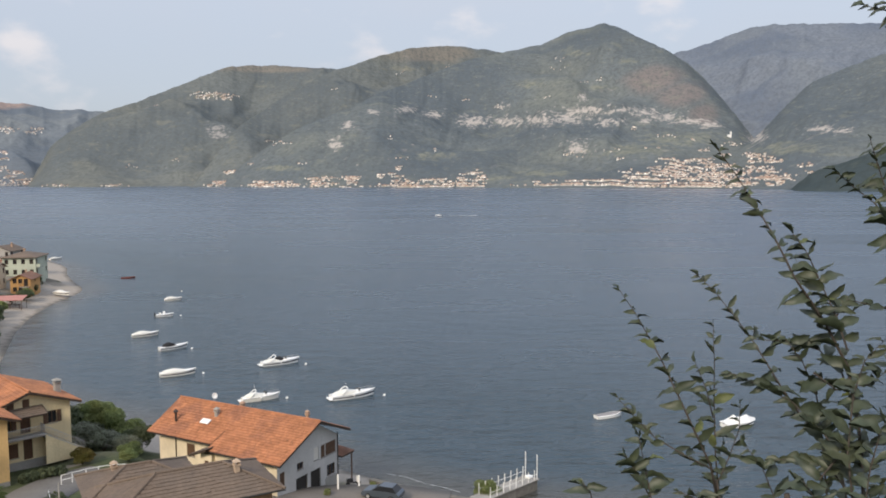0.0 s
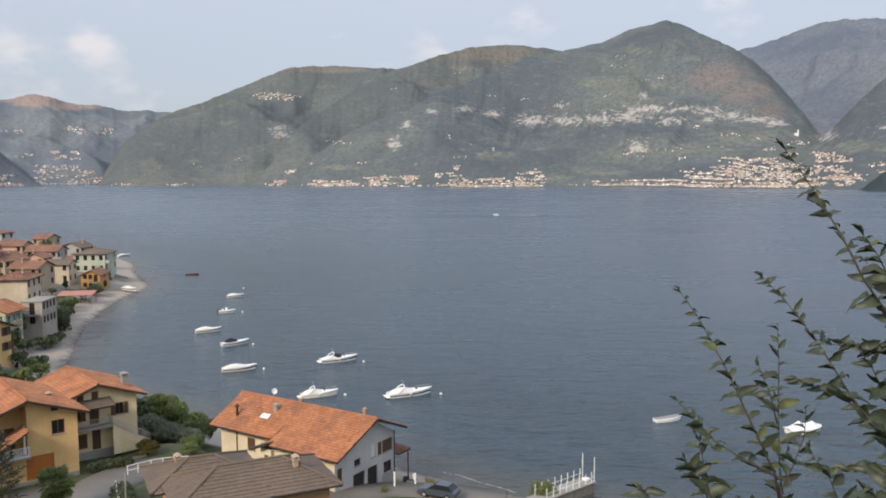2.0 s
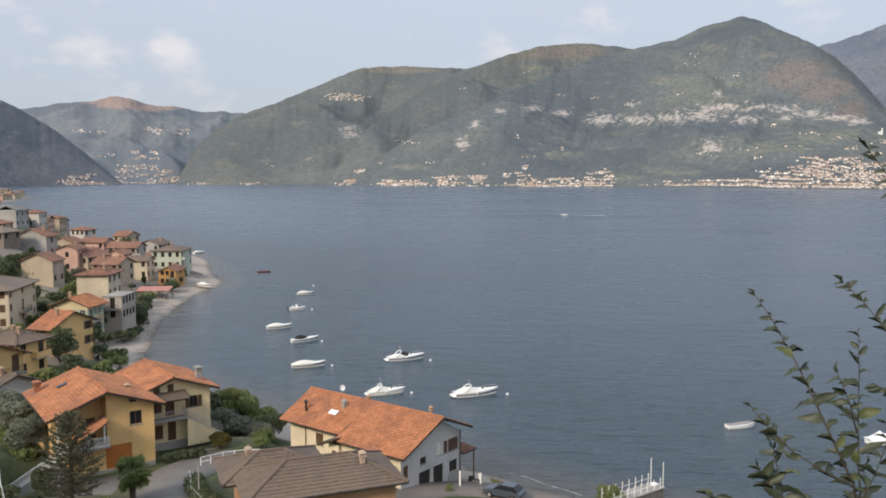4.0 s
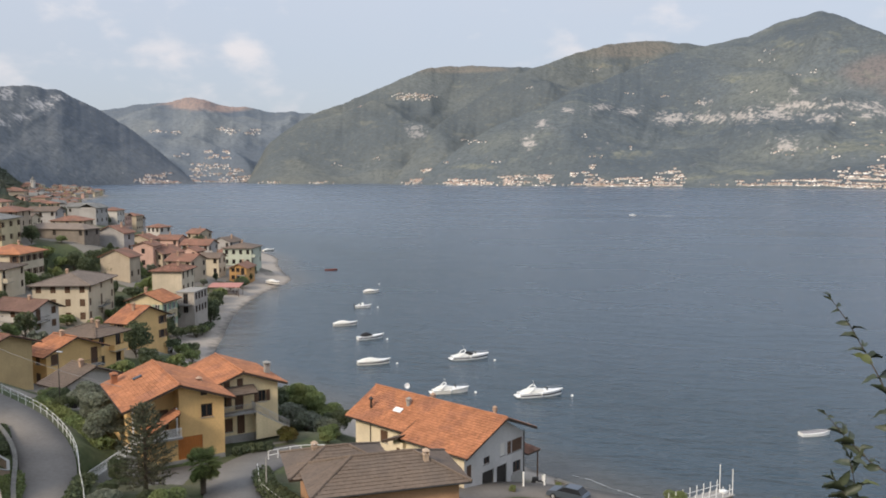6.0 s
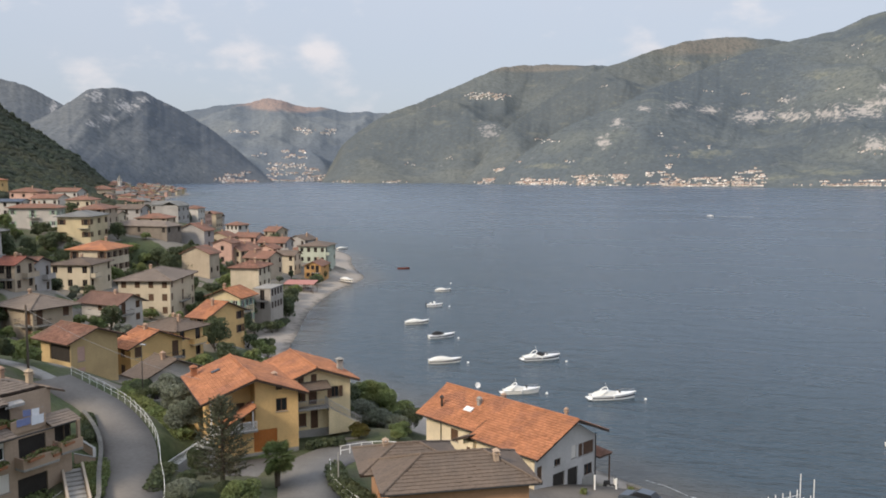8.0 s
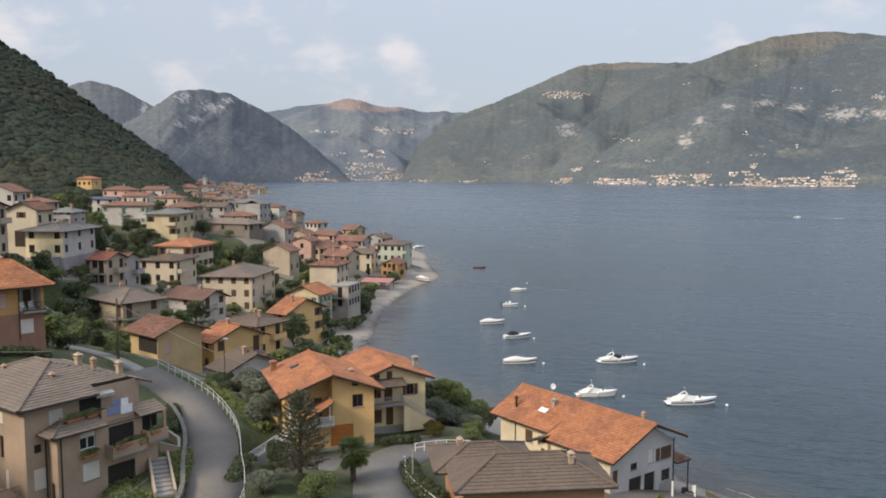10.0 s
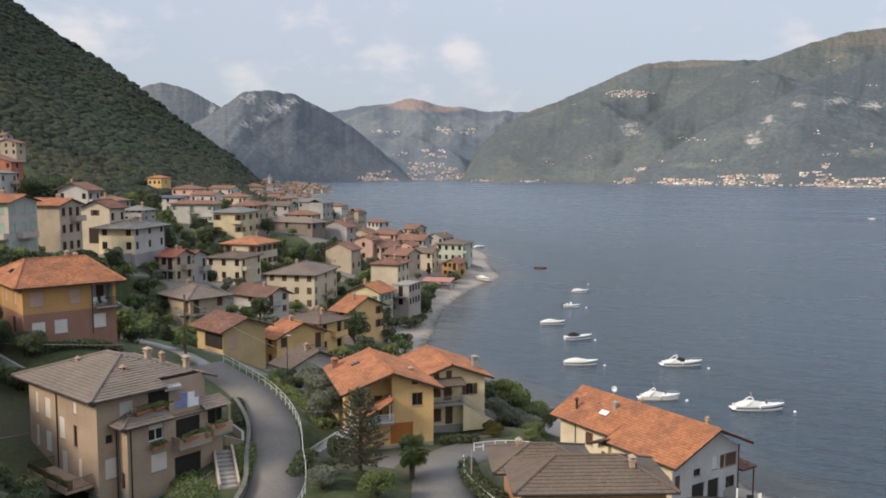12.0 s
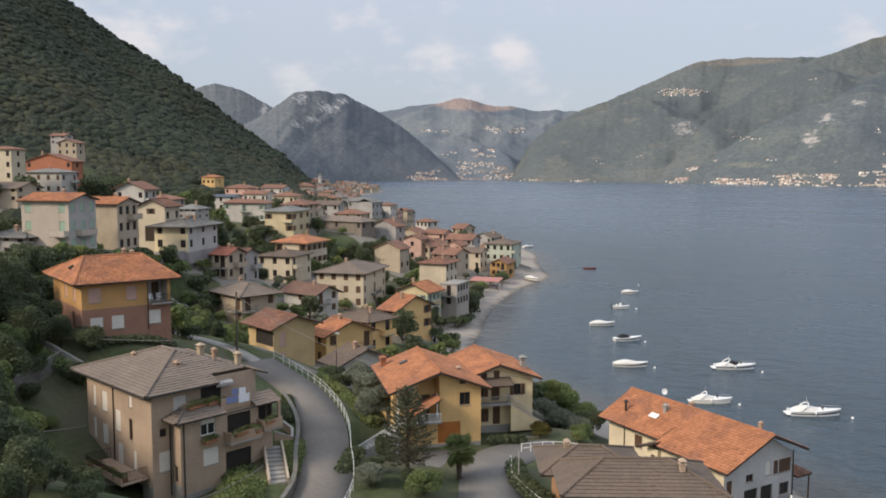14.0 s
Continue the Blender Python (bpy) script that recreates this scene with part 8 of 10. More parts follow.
def thicket(count, x0, x1, y0, y1, seed, low=0.45, high=0.95, kinds=("broad_dark", "broad_dark", "shrub_dark", "broad", "shrub_dark")):
    """Close-set trees on the slope round the upper houses."""
    g = random.Random(seed)
    for _ in range(count):
        x, y = g.uniform(x0, x1), g.uniform(y0, y1)
        near_house = any(math.hypot(x - a, y - b) < c for a, b, c in ((-61, 49, 10.5), (-78, 59, 10.5), (-71, 46.5, 5.0), (-65.5, 42.5, 4.0), (-124, 92, 7.5)))
        if not near_house and along_line(x, y, UPPER_ROAD)[0] > 5:
            grow(g.choice(kinds), x, y, g.uniform(low, high))


thicket(80, -108, -62, 27, 50, 71, 0.6, 1.1)
thicket(34, -114, -88, 44, 66, 72, 0.6, 1.1)
thicket(12, -128, -96, 86, 108, 73, 0.35, 0.6, ("broad", "olive", "silver", "shrub"))
thicket(22, -72, -54, 24, 34, 74, 0.45, 0.8)


def copse(count, bearings, reach, seed, low, high, kinds=("broad_dark", "broad_dark", "broad", "shrub_dark")):
    """Trees between the upper houses, clear of their walls."""
    g = random.Random(seed)
    made = 0
    for _ in range(count * 12):
        az, r = radians(g.uniform(*bearings)), g.uniform(*reach)
        x, y = -math.sin(az) * r, math.cos(az) * r
        if made < count and all(math.hypot(x - centre(k)[0], y - centre(k)[1]) > 0.55 * math.hypot(PLAN[k][3], PLAN[k][4]) + 2.0 for k in PLAN):
            grow(g.choice(kinds), x, y, g.uniform(low, high))
            made += 1


copse(60, (46.5, 57), (225, 330), 75, 0.9, 1.5)
for i in range(34):
    az, r = radians(49.5 + 9.0 * ((i * 0.618) % 1)), 112 + 30 * ((i * 0.377) % 1)
    x, y = -math.sin(az) * r, math.cos(az) * r
    if all(math.hypot(x - centre(k)[0], y - centre(k)[1]) > 0.5 * math.hypot(PLAN[k][3], PLAN[k][4]) + 1.0 for k in PLAN):
        grow(("broad", "shrub", "shrub_dark", "olive", "broad_dark")[i % 5], x, y, (0.75, 1.5, 1.6, 0.9, 0.8)[i % 5])
copse(14, (47.5, 51), (190, 215), 77, 0.5, 0.9)
copse(26, (38, 47), (205, 262), 78, 0.5, 0.8, ("shrub", "shrub_dark", "broad", "broad_dark"))
grow("shrub_dark", -44.2, 28.0, 0.9), grow("shrub_dark", -42.6, 29.4, 0.7), grow("shrub_dark", -40.0, 27.6, 0.7)
grow("shrub", 4.6, 88.2, 0.9, 0.3)
for x, y, k, s in ((-112.0, 103.0, "broad_dark", 0.6), (-115.5, 106.5, "shrub_dark", 1.5), (-110.0, 100.0, "shrub", 1.5), (-117.0, 103.5, "broad", 0.55), (-119.5, 109.0, "shrub_dark", 1.4), (-113.5, 99.0, "silver", 1.5), (-107.5, 97.5, "shrub_dark", 1.4), (-121.0, 105.0, "shrub", 1.5)):
    grow(k, x, y, s)

# below the white and beige houses of the upper street
for bearing, r, kind, size in ((56.0, 146, "broad", 0.8), (55.2, 147, "shrub", 1.7), (56.8, 145, "shrub_dark", 1.8), (57.6, 144, "shrub_dark", 2.0), (58.4, 143, "broad_dark", 0.8), (57.0, 141, "shrub_dark", 1.5), (56.1, 142, "shrub_dark", 1.5),
                               (58.9, 138, "broad_dark", 0.9), (57.9, 137, "shrub", 1.6), (54.3, 147, "shrub_dark", 1.5), (53.4, 150, "olive", 0.7), (52.7, 152, "shrub", 1.4), (51.4, 158, "shrub_dark", 1.3), (50.6, 158, "silver", 1.3), (49.9, 158, "shrub", 1.3)):
    grow(kind, -math.sin(radians(bearing)) * r, math.cos(radians(bearing)) * r, size)
# before the houses on the hill
for bearing, r, kind, size in ((57.6, 372, "broad_dark", 1.2), (56.6, 374, "broad_dark", 1.1), (55.8, 372, "broad_dark", 1.2), (54.8, 376, "broad_dark", 1.1), (54.0, 372, "broad_dark", 1.2), (53.2, 378, "broad_dark", 1.3), (52.4, 372, "broad_dark", 1.3), (58.2, 258, "broad_dark", 1.1), (57.0, 262, "shrub_dark", 1.8), (55.6, 268, "shrub_dark", 1.6),
                               (54.0, 272, "broad_dark", 1.1), (53.2, 268, "broad_dark", 1.2), (58.4, 212, "broad_dark", 0.9), (57.4, 214, "shrub_dark", 1.8), (56.4, 216, "broad_dark", 0.8), (52.2, 262, "broad_dark", 1.2), (51.4, 270, "broad_dark", 1.3)):
    grow(kind, -math.sin(radians(bearing)) * r, math.cos(radians(bearing)) * r, size)
# at the near end of the beach
for x, y, kind, size in ((-95.3, 141.4, "broad", 0.6), (-92.8, 142.0, "shrub_dark", 1.5), (-89.9, 141.5, "shrub", 1.3), (-87.7, 141.9, "shrub_dark", 1.3), (-85.3, 141.4, "shrub", 1.1), (-84.8, 143.6, "shrub_dark", 1.0), (-95.5, 152.9, "broad_dark", 0.6), (-93.2, 153.4, "shrub_dark", 1.2), (-101.5, 164.9, "broad_dark", 0.7), (-95.3, 148.2, "shrub", 1.4)):
    grow(kind, x, y, size)
# between the orange and the brown house
for x, y, kind, size in ((-75.0, 53.2, "shrub_dark", 1.1), (-77.4, 51.6, "broad_dark", 0.55), (-79.6, 51.6, "broad_dark", 0.6), (-80.4, 49.0, "broad_dark", 0.7), (-78.2, 48.2, "broad_dark", 0.6), (-82.6, 49.6, "broad_dark", 0.75), (-78.6, 45.2, "broad_dark", 0.6), (-77.0, 43.0, "shrub_dark", 1.5),
                         # the next three stand out of view, added to cast shade on the lawn
                         (-73.6, 38.0, "broad_dark", 1.0), (-70.0, 37.4, "broad_dark", 0.9), (-77.0, 39.0, "broad_dark", 1.1), (-67.6, 41.0, "shrub_dark", 1.0), (-73.4, 50.6, "shrub_dark", 1.0), (-70.6, 51.6, "shrub_dark", 0.8), (-66.6, 38.4, "broad_dark", 0.6), (-68.8, 44.4, "shrub", 0.5), (-73.6, 45.6, "shrub_dark", 0.7)):
    grow(kind, x, y, size)
hedge([(-75.2, 53.4), (-74.0, 56.6), (-72.8, 59.8), (-72.0, 62.0)], 0.8, 1.2, LEAF_DARK, "dark hedge along the brown-washed ground floor", 40, 0.14, 200)
# between the beach and the houses, and round the lawn
for x, y, kind, size in ((-92.0, 158.6, "shrub_dark", 1.2), (-92.6, 162.0, "shrub", 1.0), (-93.4, 165.4, "shrub_dark", 1.0), (-96.4, 172.6, "broad_dark", 0.75), (-98.6, 176.6, "broad_dark", 0.8), (-101.0, 181.0, "shrub_dark", 1.5), (-103.6, 186.0, "broad", 0.6), (-106.0, 191.0, "shrub_dark", 1.5),
                         (-108.4, 197.0, "broad_dark", 0.6), (-111.0, 203.0, "shrub_dark", 1.4), (-113.2, 208.0, "shrub", 1.4), (-99.0, 159.0, "broad_dark", 0.9), (-97.5, 155.5, "broad_dark", 0.7), (-101.0, 163.0, "broad_dark", 0.9), (-117.2, 222.0, "shrub_dark", 1.2), (-117.6, 231.5, "broad", 0.6),
                         (-106.5, 160.5, "broad", 0.9), (-110.0, 165.0, "broad", 0.8), (-104.0, 174.0, "broad_dark", 0.9), (-107.0, 182.0, "shrub", 1.6), (-111.0, 191.0, "broad_dark", 0.8),
                         (-138.0, 197.0, "broad_dark", 0.9), (-141.0, 201.0, "broad_dark", 1.0), (-144.5, 204.5, "broad_dark", 0.8), (-147.0, 210.0, "slim", 0.9), (-149.5, 211.0, "slim", 0.8), (-136.0, 203.0, "broad", 0.8), (-150.0, 203.5, "shrub_dark", 1.4), (-166.0, 199.0, "broad_dark", 0.8)):
    grow(kind, x, y, size)
copse(44, (50.0, 57.5), (335, 376), 79, 0.9, 1.4)
copse(30, (50.0, 54.5), (232, 300), 80, 0.9, 1.4)
hedge([(-137.0, 178.0), (-142.0, 180.5), (-147.0, 182.0), (-153.0, 183.0)], 1.5, 1.4, LEAF_DARK, "dark hedge along the edge of the lawn", 39, 0.2, 130)


def far_plants():
    """Trees and shrubs among the farther houses, too many to pick apart."""
    vs, fs, ms, n, leaves, turn = [], [], [], 0, [], 0.0
    for kind, x, y, scale in WOODS:
        trunk, crown = FORMS[kind + "_far"]
        turn += 1.345
        rot = np.array(pose(x, y, 0, 0, 0, math.degrees(turn)))
        for me in (trunk, crown):
            v = np.empty(len(me.vertices) * 3, np.float32)
            me.vertices.foreach_get("co", v)
            v = v.reshape(-1, 3) * scale @ rot[:3, :3].T + np.array([x, y, ground_at(x, y)])
            if me.materials[0] not in leaves:
                leaves.append(me.materials[0])
            quads = np.array([tuple(p.vertices) for p in me.polygons if len(p.vertices) == 4])
            fs.append(quads + n)
            ms.append(np.full(len(quads), leaves.index(me.materials[0])))
            vs.append(v)
            n += len(v)
    me = raw_mesh("garden_woods", np.concatenate(vs), np.concatenate(fs), leaves)
    me.polygons.foreach_set("material_index", np.concatenate(ms).astype(np.int32))
    tagged(new("garden_woods", me), "green garden trees and shrubs between the village houses", "trees", kind="stuff")


far_plants()

# low walls of gardens and yards
for i, (x0, y0, x1, y1, h) in enumerate(((-124, 136, -112, 139, 1.2), (-100, 135, -93, 139, 1.0), (-120, 158, -108, 164, 1.3), (-122, 176, -110, 182, 1.2), (-150, 176, -141, 181, 1.4), (-138, 184, -128, 189, 1.2), (-96, 108, -91, 118, 1.0), (-124, 98, -112, 101, 1.3),
                                         (-146, 142, -138, 146, 1.4), (-185, 190, -172, 194, 1.6), (-160, 132, -150, 136, 1.6))):
    low_wall("garden_wall", [(x0, y0), ((x0 + x1) / 2, (y0 + y1) / 2 + 0.4), (x1, y1)], h, 0.3, STONE if i % 3 == 0 else CONCRETE, "weathered garden wall between village houses")


# ---- forest on the mountain side ----
def forest():
    g = np.random.default_rng(21)
    forms = []
    for k in range(7):
        gg = np.random.default_rng(80 + k)
        core = []
        for a in range(5):
            e = -0.5 + 1.9 * a / 4
            for b in range(7):
                t = 2 * math.pi * (b + 0.5 * (a % 2)) / 7
                w = 0.80 + 0.34 * gg.random()
                core.append((3.2 * math.cos(e) * math.cos(t) * w, 3.2 * math.cos(e) * math.sin(t) * w, 2.2 + 3.0 * math.sin(e) * w))
        quads = [(a * 7 + b, a * 7 + (b + 1) % 7, a * 7 + 7 + (b + 1) % 7, a * 7 + 7 + b) for a in range(4) for b in range(7)]
        forms.append((np.array(core), np.array(quads)))
    vs, fs, n = [], [], 0
    az = radians(34) + (radians(63) - radians(34)) * g.random(60000)
    r = 190 + 770 * g.random(60000) ** 0.85
    x, y = -np.sin(az) * r, np.cos(az) * r
    z = ground_height(x, y)
    s = shore_distance(x, y)
    clear = np.ones(len(x), bool)
    for key in PLAN:
        cx, cy = centre(key)
        back = np.hypot(x - cx, y - cy) < 13
        clear &= ~back
    steep = z - (20 + 12 * wave_noise(x / 60, y / 60, 77, 3))
    keep = clear & (s > np.where(r > 420, 48, 70)) & (steep > np.where(r > 420, -6, 5))
    idx = np.where(keep)[0][:24000]
    for i in idx:
        v, f = forms[i % 7]
        k = 0.42 + 0.85 * g.random() ** 1.8
        a = g.random() * 6.28
        c, t = math.cos(a), math.sin(a)
        w = np.stack([(v[:, 0] * c - v[:, 1] * t) * 1.1, (v[:, 0] * t + v[:, 1] * c) * 1.1, v[:, 2] * 0.8], 1) * k
        vs.append(w + np.array([x[i], y[i], z[i] + 0.5 - 0.9 * k + 0.8 * g.random()]))
        fs.append(f + n)
        n += len(v)
    # the closed canopy between the single crowns
    ca, cr = np.meshgrid(np.radians(np.linspace(33.5, 63, 300)), np.linspace(190, 965, 240), indexing="ij")
    cx, cy = -np.sin(ca) * cr, np.cos(ca) * cr
    cz = ground_height(cx.ravel(), cy.ravel()).reshape(cx.shape)
    hold = (shore_distance(cx.ravel(), cy.ravel()).reshape(cx.shape) > np.where(cr > 420, 52, 74)) & (cz - (20 + 12 * wave_noise(cx / 60, cy / 60, 77, 3)) > np.where(cr > 420, -5, 6))
    for key in PLAN:
        px, py = centre(key)
        hold &= np.hypot(cx - px, cy - py) > 16
    cz = cz + 2.3 + 1.6 * wave_noise(cx / 7, cy / 7, 5, 4) + np.where(hold, 0, -6)
    quads = np.array(grid_faces(300, 240))
    vs.append(np.stack([cx, cy, cz], -1).reshape(-1, 3))
    fs.append(quads[hold.ravel()[quads].any(1)] + n)
    tagged(new("forest", raw_mesh("forest", np.concatenate(vs), np.concatenate(fs), FOREST, True)), "dense mixed woodland covering the mountain side", "forest", kind="stuff")


forest()


# ---- small houses of the far end of the village ----
def far_village():
    g = random.Random(12)
    forms = []
    walls = [WHITEWASH, CREAM, BEIGE, PINK, PALE_YELLOW, GREY]
    for k in range(12):
        w, d, h = g.uniform(7, 11), g.uniform(6, 8.5), g.uniform(5.5, 8.5)
        ob = thing("house", pose(-700, 300, -90), "small village house with a tiled roof by the lake", "house", "far village houses")
        polys, caps, zr = (gable_polys(w, d, h, 22, g.choice("xy"), 0.5, 0.4) if k % 2 else hip_polys(w, d, h, 18, 0.6))
        sides = {"A": rows_of(w, h, 2, 3, "bare"), "B": rows_of(d, h, 2, 2, "bare")}
        block(ob, -w / 2, w / 2, -d / 2, d / 2, 0, h, walls[k % 6], sides, True, None, zr, foot=3.0)
        lay_roof(ob, polys, (OLD_TERRACOTTA, BROWN_TILES, OLD_TERRACOTTA, GREY_TILES)[k % 4], False)
        forms.append(ob)
    made, used = [], 0
    tries = 0
    while used < 190 and tries < 9000:
        tries += 1
        r = 330 + 1130 * g.random() ** (0.8 if used < 130 else 0.45)
        az = radians(g.uniform(33.5, 48))
        x, y = -math.sin(az) * r, math.cos(az) * r
        s = float(shore_distance(np.array([x]), np.array([y]))[0])
        if not 4 < s < 26 + 50 * g.random() or any(math.hypot(x - a, y - b) < 11.5 for a, b in made) or any(math.hypot(x - centre(k)[0], y - centre(k)[1]) < 17 for k in PLAN):
            continue
        z = ground_at(x, y)
        if z > 17:
            continue
        m = pose(x, y, z + 0.3, 0, 0, g.choice((0, 90)) + g.uniform(-25, 25) + 20)
        src = forms[used % 12]
        if used < 12:
            src.matrix_basis = m
        else:
            copy_thing(src, m)
        made.append((x, y))
        used += 1
    tower = thing("bell_tower", pose(-574, 694, ground_at(-574, 694)), "pale stone bell tower with a pointed roof", "tower")
    part("shaft", Mesh().box(-2.2, 2.2, -2.2, 2.2, -4, 19, bevel=0.1), WHITEWASH, tower)
    tower.scale = (0.7, 0.7, 0.7)
    belfry = Mesh()
    for sx in (-1, 1):
        for sy in (-1, 1):
            belfry.box(sx * 1.8 - 0.4, sx * 1.8 + 0.4, sy * 1.8 - 0.4, sy * 1.8 + 0.4, 19, 22.5)
    belfry.box(-2.4, 2.4, -2.4, 2.4, 22.5, 23.2)
    part("belfry", belfry, WHITEWASH, tower)
    part("spire", Mesh().add([(-2.4, -2.4, 23.2), (2.4, -2.4, 23.2), (2.4, 2.4, 23.2), (-2.4, 2.4, 23.2), (0, 0, 29)], [(0, 1, 4), (1, 2, 4), (2, 3, 4), (3, 0, 4), (3, 2, 1, 0)]), GREY_TILES, tower)


far_village()


# ---- towns over the lake ----
FAR_WALL = mat("far_house_walls", (0.74, 0.70, 0.66), 0.9, 0.4, 0.06, 0.2, 0.0, second=(0.48, 0.37, 0.27), amount=0.55, island=0.45)
FAR_ROOF = mat("far_house_roofs", (0.34, 0.21, 0.155), 0.9, 0.3, 0.05, 0.2, 0.0, island=0.4)


def far_town(name, label, ranges, seed):
    """Houses strewn over a far slope; ranges: surface, bearings, rises seen from the hill, number, size."""
    g = random.Random(seed)
    m = Mesh()
    for surface, b0, b1, e0, e1, count, size in ranges:
        knots = [(g.uniform(b0, b1), g.uniform(e0, e1)) for _ in range(max(2, count // 9))]
        for _ in range(int(count * 1.25)):
            kb, ke = g.choice(knots)
            b = kb + g.gauss(0, 0.08 + abs(b1 - b0) * 0.05)
            e = max(e0 + 0.03 * g.random(), ke - abs(g.gauss(0, 0.08)) + 0.03)
            for j in range(1, 90):
                x, y, z = surface(b, j * 0.01)
                if z > 0.8 and math.degrees(math.atan2(z - 36, math.hypot(x, y))) >= e:
                    break
            w, d, h = size * g.uniform(0.45, 1.25), size * g.uniform(0.5, 0.9), size * g.uniform(0.3, 0.75)
            a = math.atan2(y, x) + math.pi / 2 + g.uniform(-0.6, 0.6)
            c, s = math.cos(a), math.sin(a)
            at = lambda u, v, t: (x + u * c - v * s, y + u * s + v * c, z + t)
            w, d = w / 2, d / 2
            m.add([at(-w, -d, -6), at(w, -d, -6), at(w, d, -6), at(-w, d, -6), at(-w, -d, h), at(w, -d, h), at(w, d, h), at(-w, d, h)], [(0, 1, 5, 4), (1, 2, 6, 5), (2, 3, 7, 6), (3, 0, 4, 7)], 0)
            o = 0.4
            m.add([at(-w - o, -d - o, h - 0.2), at(w + o, -d - o, h - 0.2), at(w + o, d + o, h - 0.2), at(-w - o, d + o, h - 0.2), at(-w - o, 0, h + d * 0.4), at(w + o, 0, h + d * 0.4)],
                  [(0, 1, 5, 4), (2, 3, 4, 5), (1, 2, 5), (3, 0, 4), (3, 2, 1, 0)], 1)
    me = bpy.data.meshes.new(name)
    me.from_pydata(m.v, [], m.f)
    me.materials.append(FAR_WALL), me.materials.append(FAR_ROOF)
    me.polygons.foreach_set("material_index", m.m)
    tagged(new(name, me), label, "town", kind="stuff")


far_town("shore_town", "pale far villages strung along the opposite shore", [
    (on_shelf, 15.6, 13.0, -0.85, -0.40, 120, 4.8), (on_main, 13.0, 10.0, -0.85, -0.40, 136, 4.8), (on_shelf, 14.6, 13.4, -0.5, 0.35, 70, 4.8), (on_main, 9.2, 6.0, -0.85, -0.2, 148, 4.8),
    (on_main, 4.4, 3.0, -0.8, 0.4, 54, 4.8), (on_main, 4.4, -2.8, -0.95, -0.45, 256, 4.8), (on_main, -1.2, -2.8, -0.5, 0.05, 67, 4.8),
    (on_main, -6.0, -9.0, -0.95, -0.6, 54, 4.4), (on_main, -8.8, -20, -1.0, -0.5, 445, 4.8), (on_main, -12.5, -20.3, -0.5, 0.35, 445, 4.8),
    (on_main, -15.0, -20.0, 0.3, 0.85, 148, 4.8), (on_right, -19.6, -24, -0.9, 0.4, 202, 4.8), (on_right, -20.2, -22.5, 0.6, 1.4, 81, 4.8), (on_main, -17.5, -20.0, 1.0, 1.9, 29, 4.4),
    (on_main, 20, -9, -1.0, -0.85, 54, 4.4), (on_main, -6, -14, 1.0, 2.0, 13, 4.4)], 51)
# bearings and rises of lone farms on the slopes
FARMS = [(11.0, 2.2), (10.7, 2.1), (12.1, 2.2), (17.7, 0.9), (20.5, 0.5), (12.9, 0.7), (9.6, 0.7), (2.8, 1.0), (3.4, 2.4), (0.3, 1.6), (-1.3, 5.0), (0.7, 5.2), (-7.7, 6.9), (-10.4, 6.2), (-9.7, 6.0), (-8.0, 7.5), (-0.1, 7.2), (2.6, 7.4), (-14.9, 2.4), (-15.7, 2.3), (-16.4, 2.1), (-14.0, 1.6), (-12.1, 0.9), (-12.9, 2.9), (7.6, 5.7), (-3.9, 4.5), (-6.6, 5.0)]
far_town("mountain_farms", "scattered pale farmhouses on the far mountain side", [(on_left if a > 15 else on_shelf if e > 6.8 - 0.4 * a and a > -3 else on_main, a - 0.4, a + 0.4, e - 0.06, e + 0.06, 4, 4.0) for a, e in FARMS], 54)


def hill_church():
    """White church with a bell tower above the far villages."""
    for j in range(1, 120):
        x, y, z = on_main(-18.94, j * 0.008)
        if math.degrees(math.atan2(z - 36, math.hypot(x, y))) >= 2.3:
            break
    ob = thing("church", pose(x, y, z, 0, 0, 20), "small white church with a bell tower on the far slope", "church")
    ob.scale = (0.62, 0.62, 0.62)
    part("nave", Mesh().box(-9, 9, -5, 5, -8, 8, bevel=0.1).add([(-9.3, -5.4, 8), (9.3, -5.4, 8), (9.3, 5.4, 8), (-9.3, 5.4, 8), (-9.3, 0, 11.5), (9.3, 0, 11.5)], [(0, 1, 5, 4), (2, 3, 4, 5), (1, 2, 5), (3, 0, 4)]), WHITE, ob)
    part("bell_tower", Mesh().box(2, 7, -8, -3, -8, 22, bevel=0.1).add([(1.7, -8.3, 22), (7.3, -8.3, 22), (7.3, -2.7, 22), (1.7, -2.7, 22), (4.5, -5.5, 28)], [(0, 1, 4), (1, 2, 4), (2, 3, 4), (3, 0, 4)]), WHITE, ob)


hill_church()
far_town("valley_town", "pale town at the foot of the far valley", [
    (on_low, 31.0, 25.6, -0.72, -0.30, 168, 5.9), (on_crag, 34.4, 30.9, -0.72, -0.50, 105, 5.1), (on_crag, 33.6, 31.2, -0.5, -0.05, 42, 5.1), (on_low, 29.8, 26.4, -0.4, 0.7, 118, 6.6), (on_low, 29.3, 27.8, 0.9, 1.6, 49, 7.0), (on_low, 31.4, 29.6, 1.0, 1.3, 9, 6.2),
    (on_low, 28.2, 25.8, 2.4, 2.9, 49, 7.0), (on_low, 32.4, 29.6, 2.45, 2.7, 23, 6.2), (on_left, 27, 18, -0.85, -0.65, 28, 4.7)], 52)
far_town("mountain_hamlet", "pale hamlet high on the far mountain", [(on_left, 16.9, 14.0, 4.9, 5.35, 94, 5.6), (on_left, 19.2, 18.4, 4.6, 4.85, 13, 4.8)], 53)


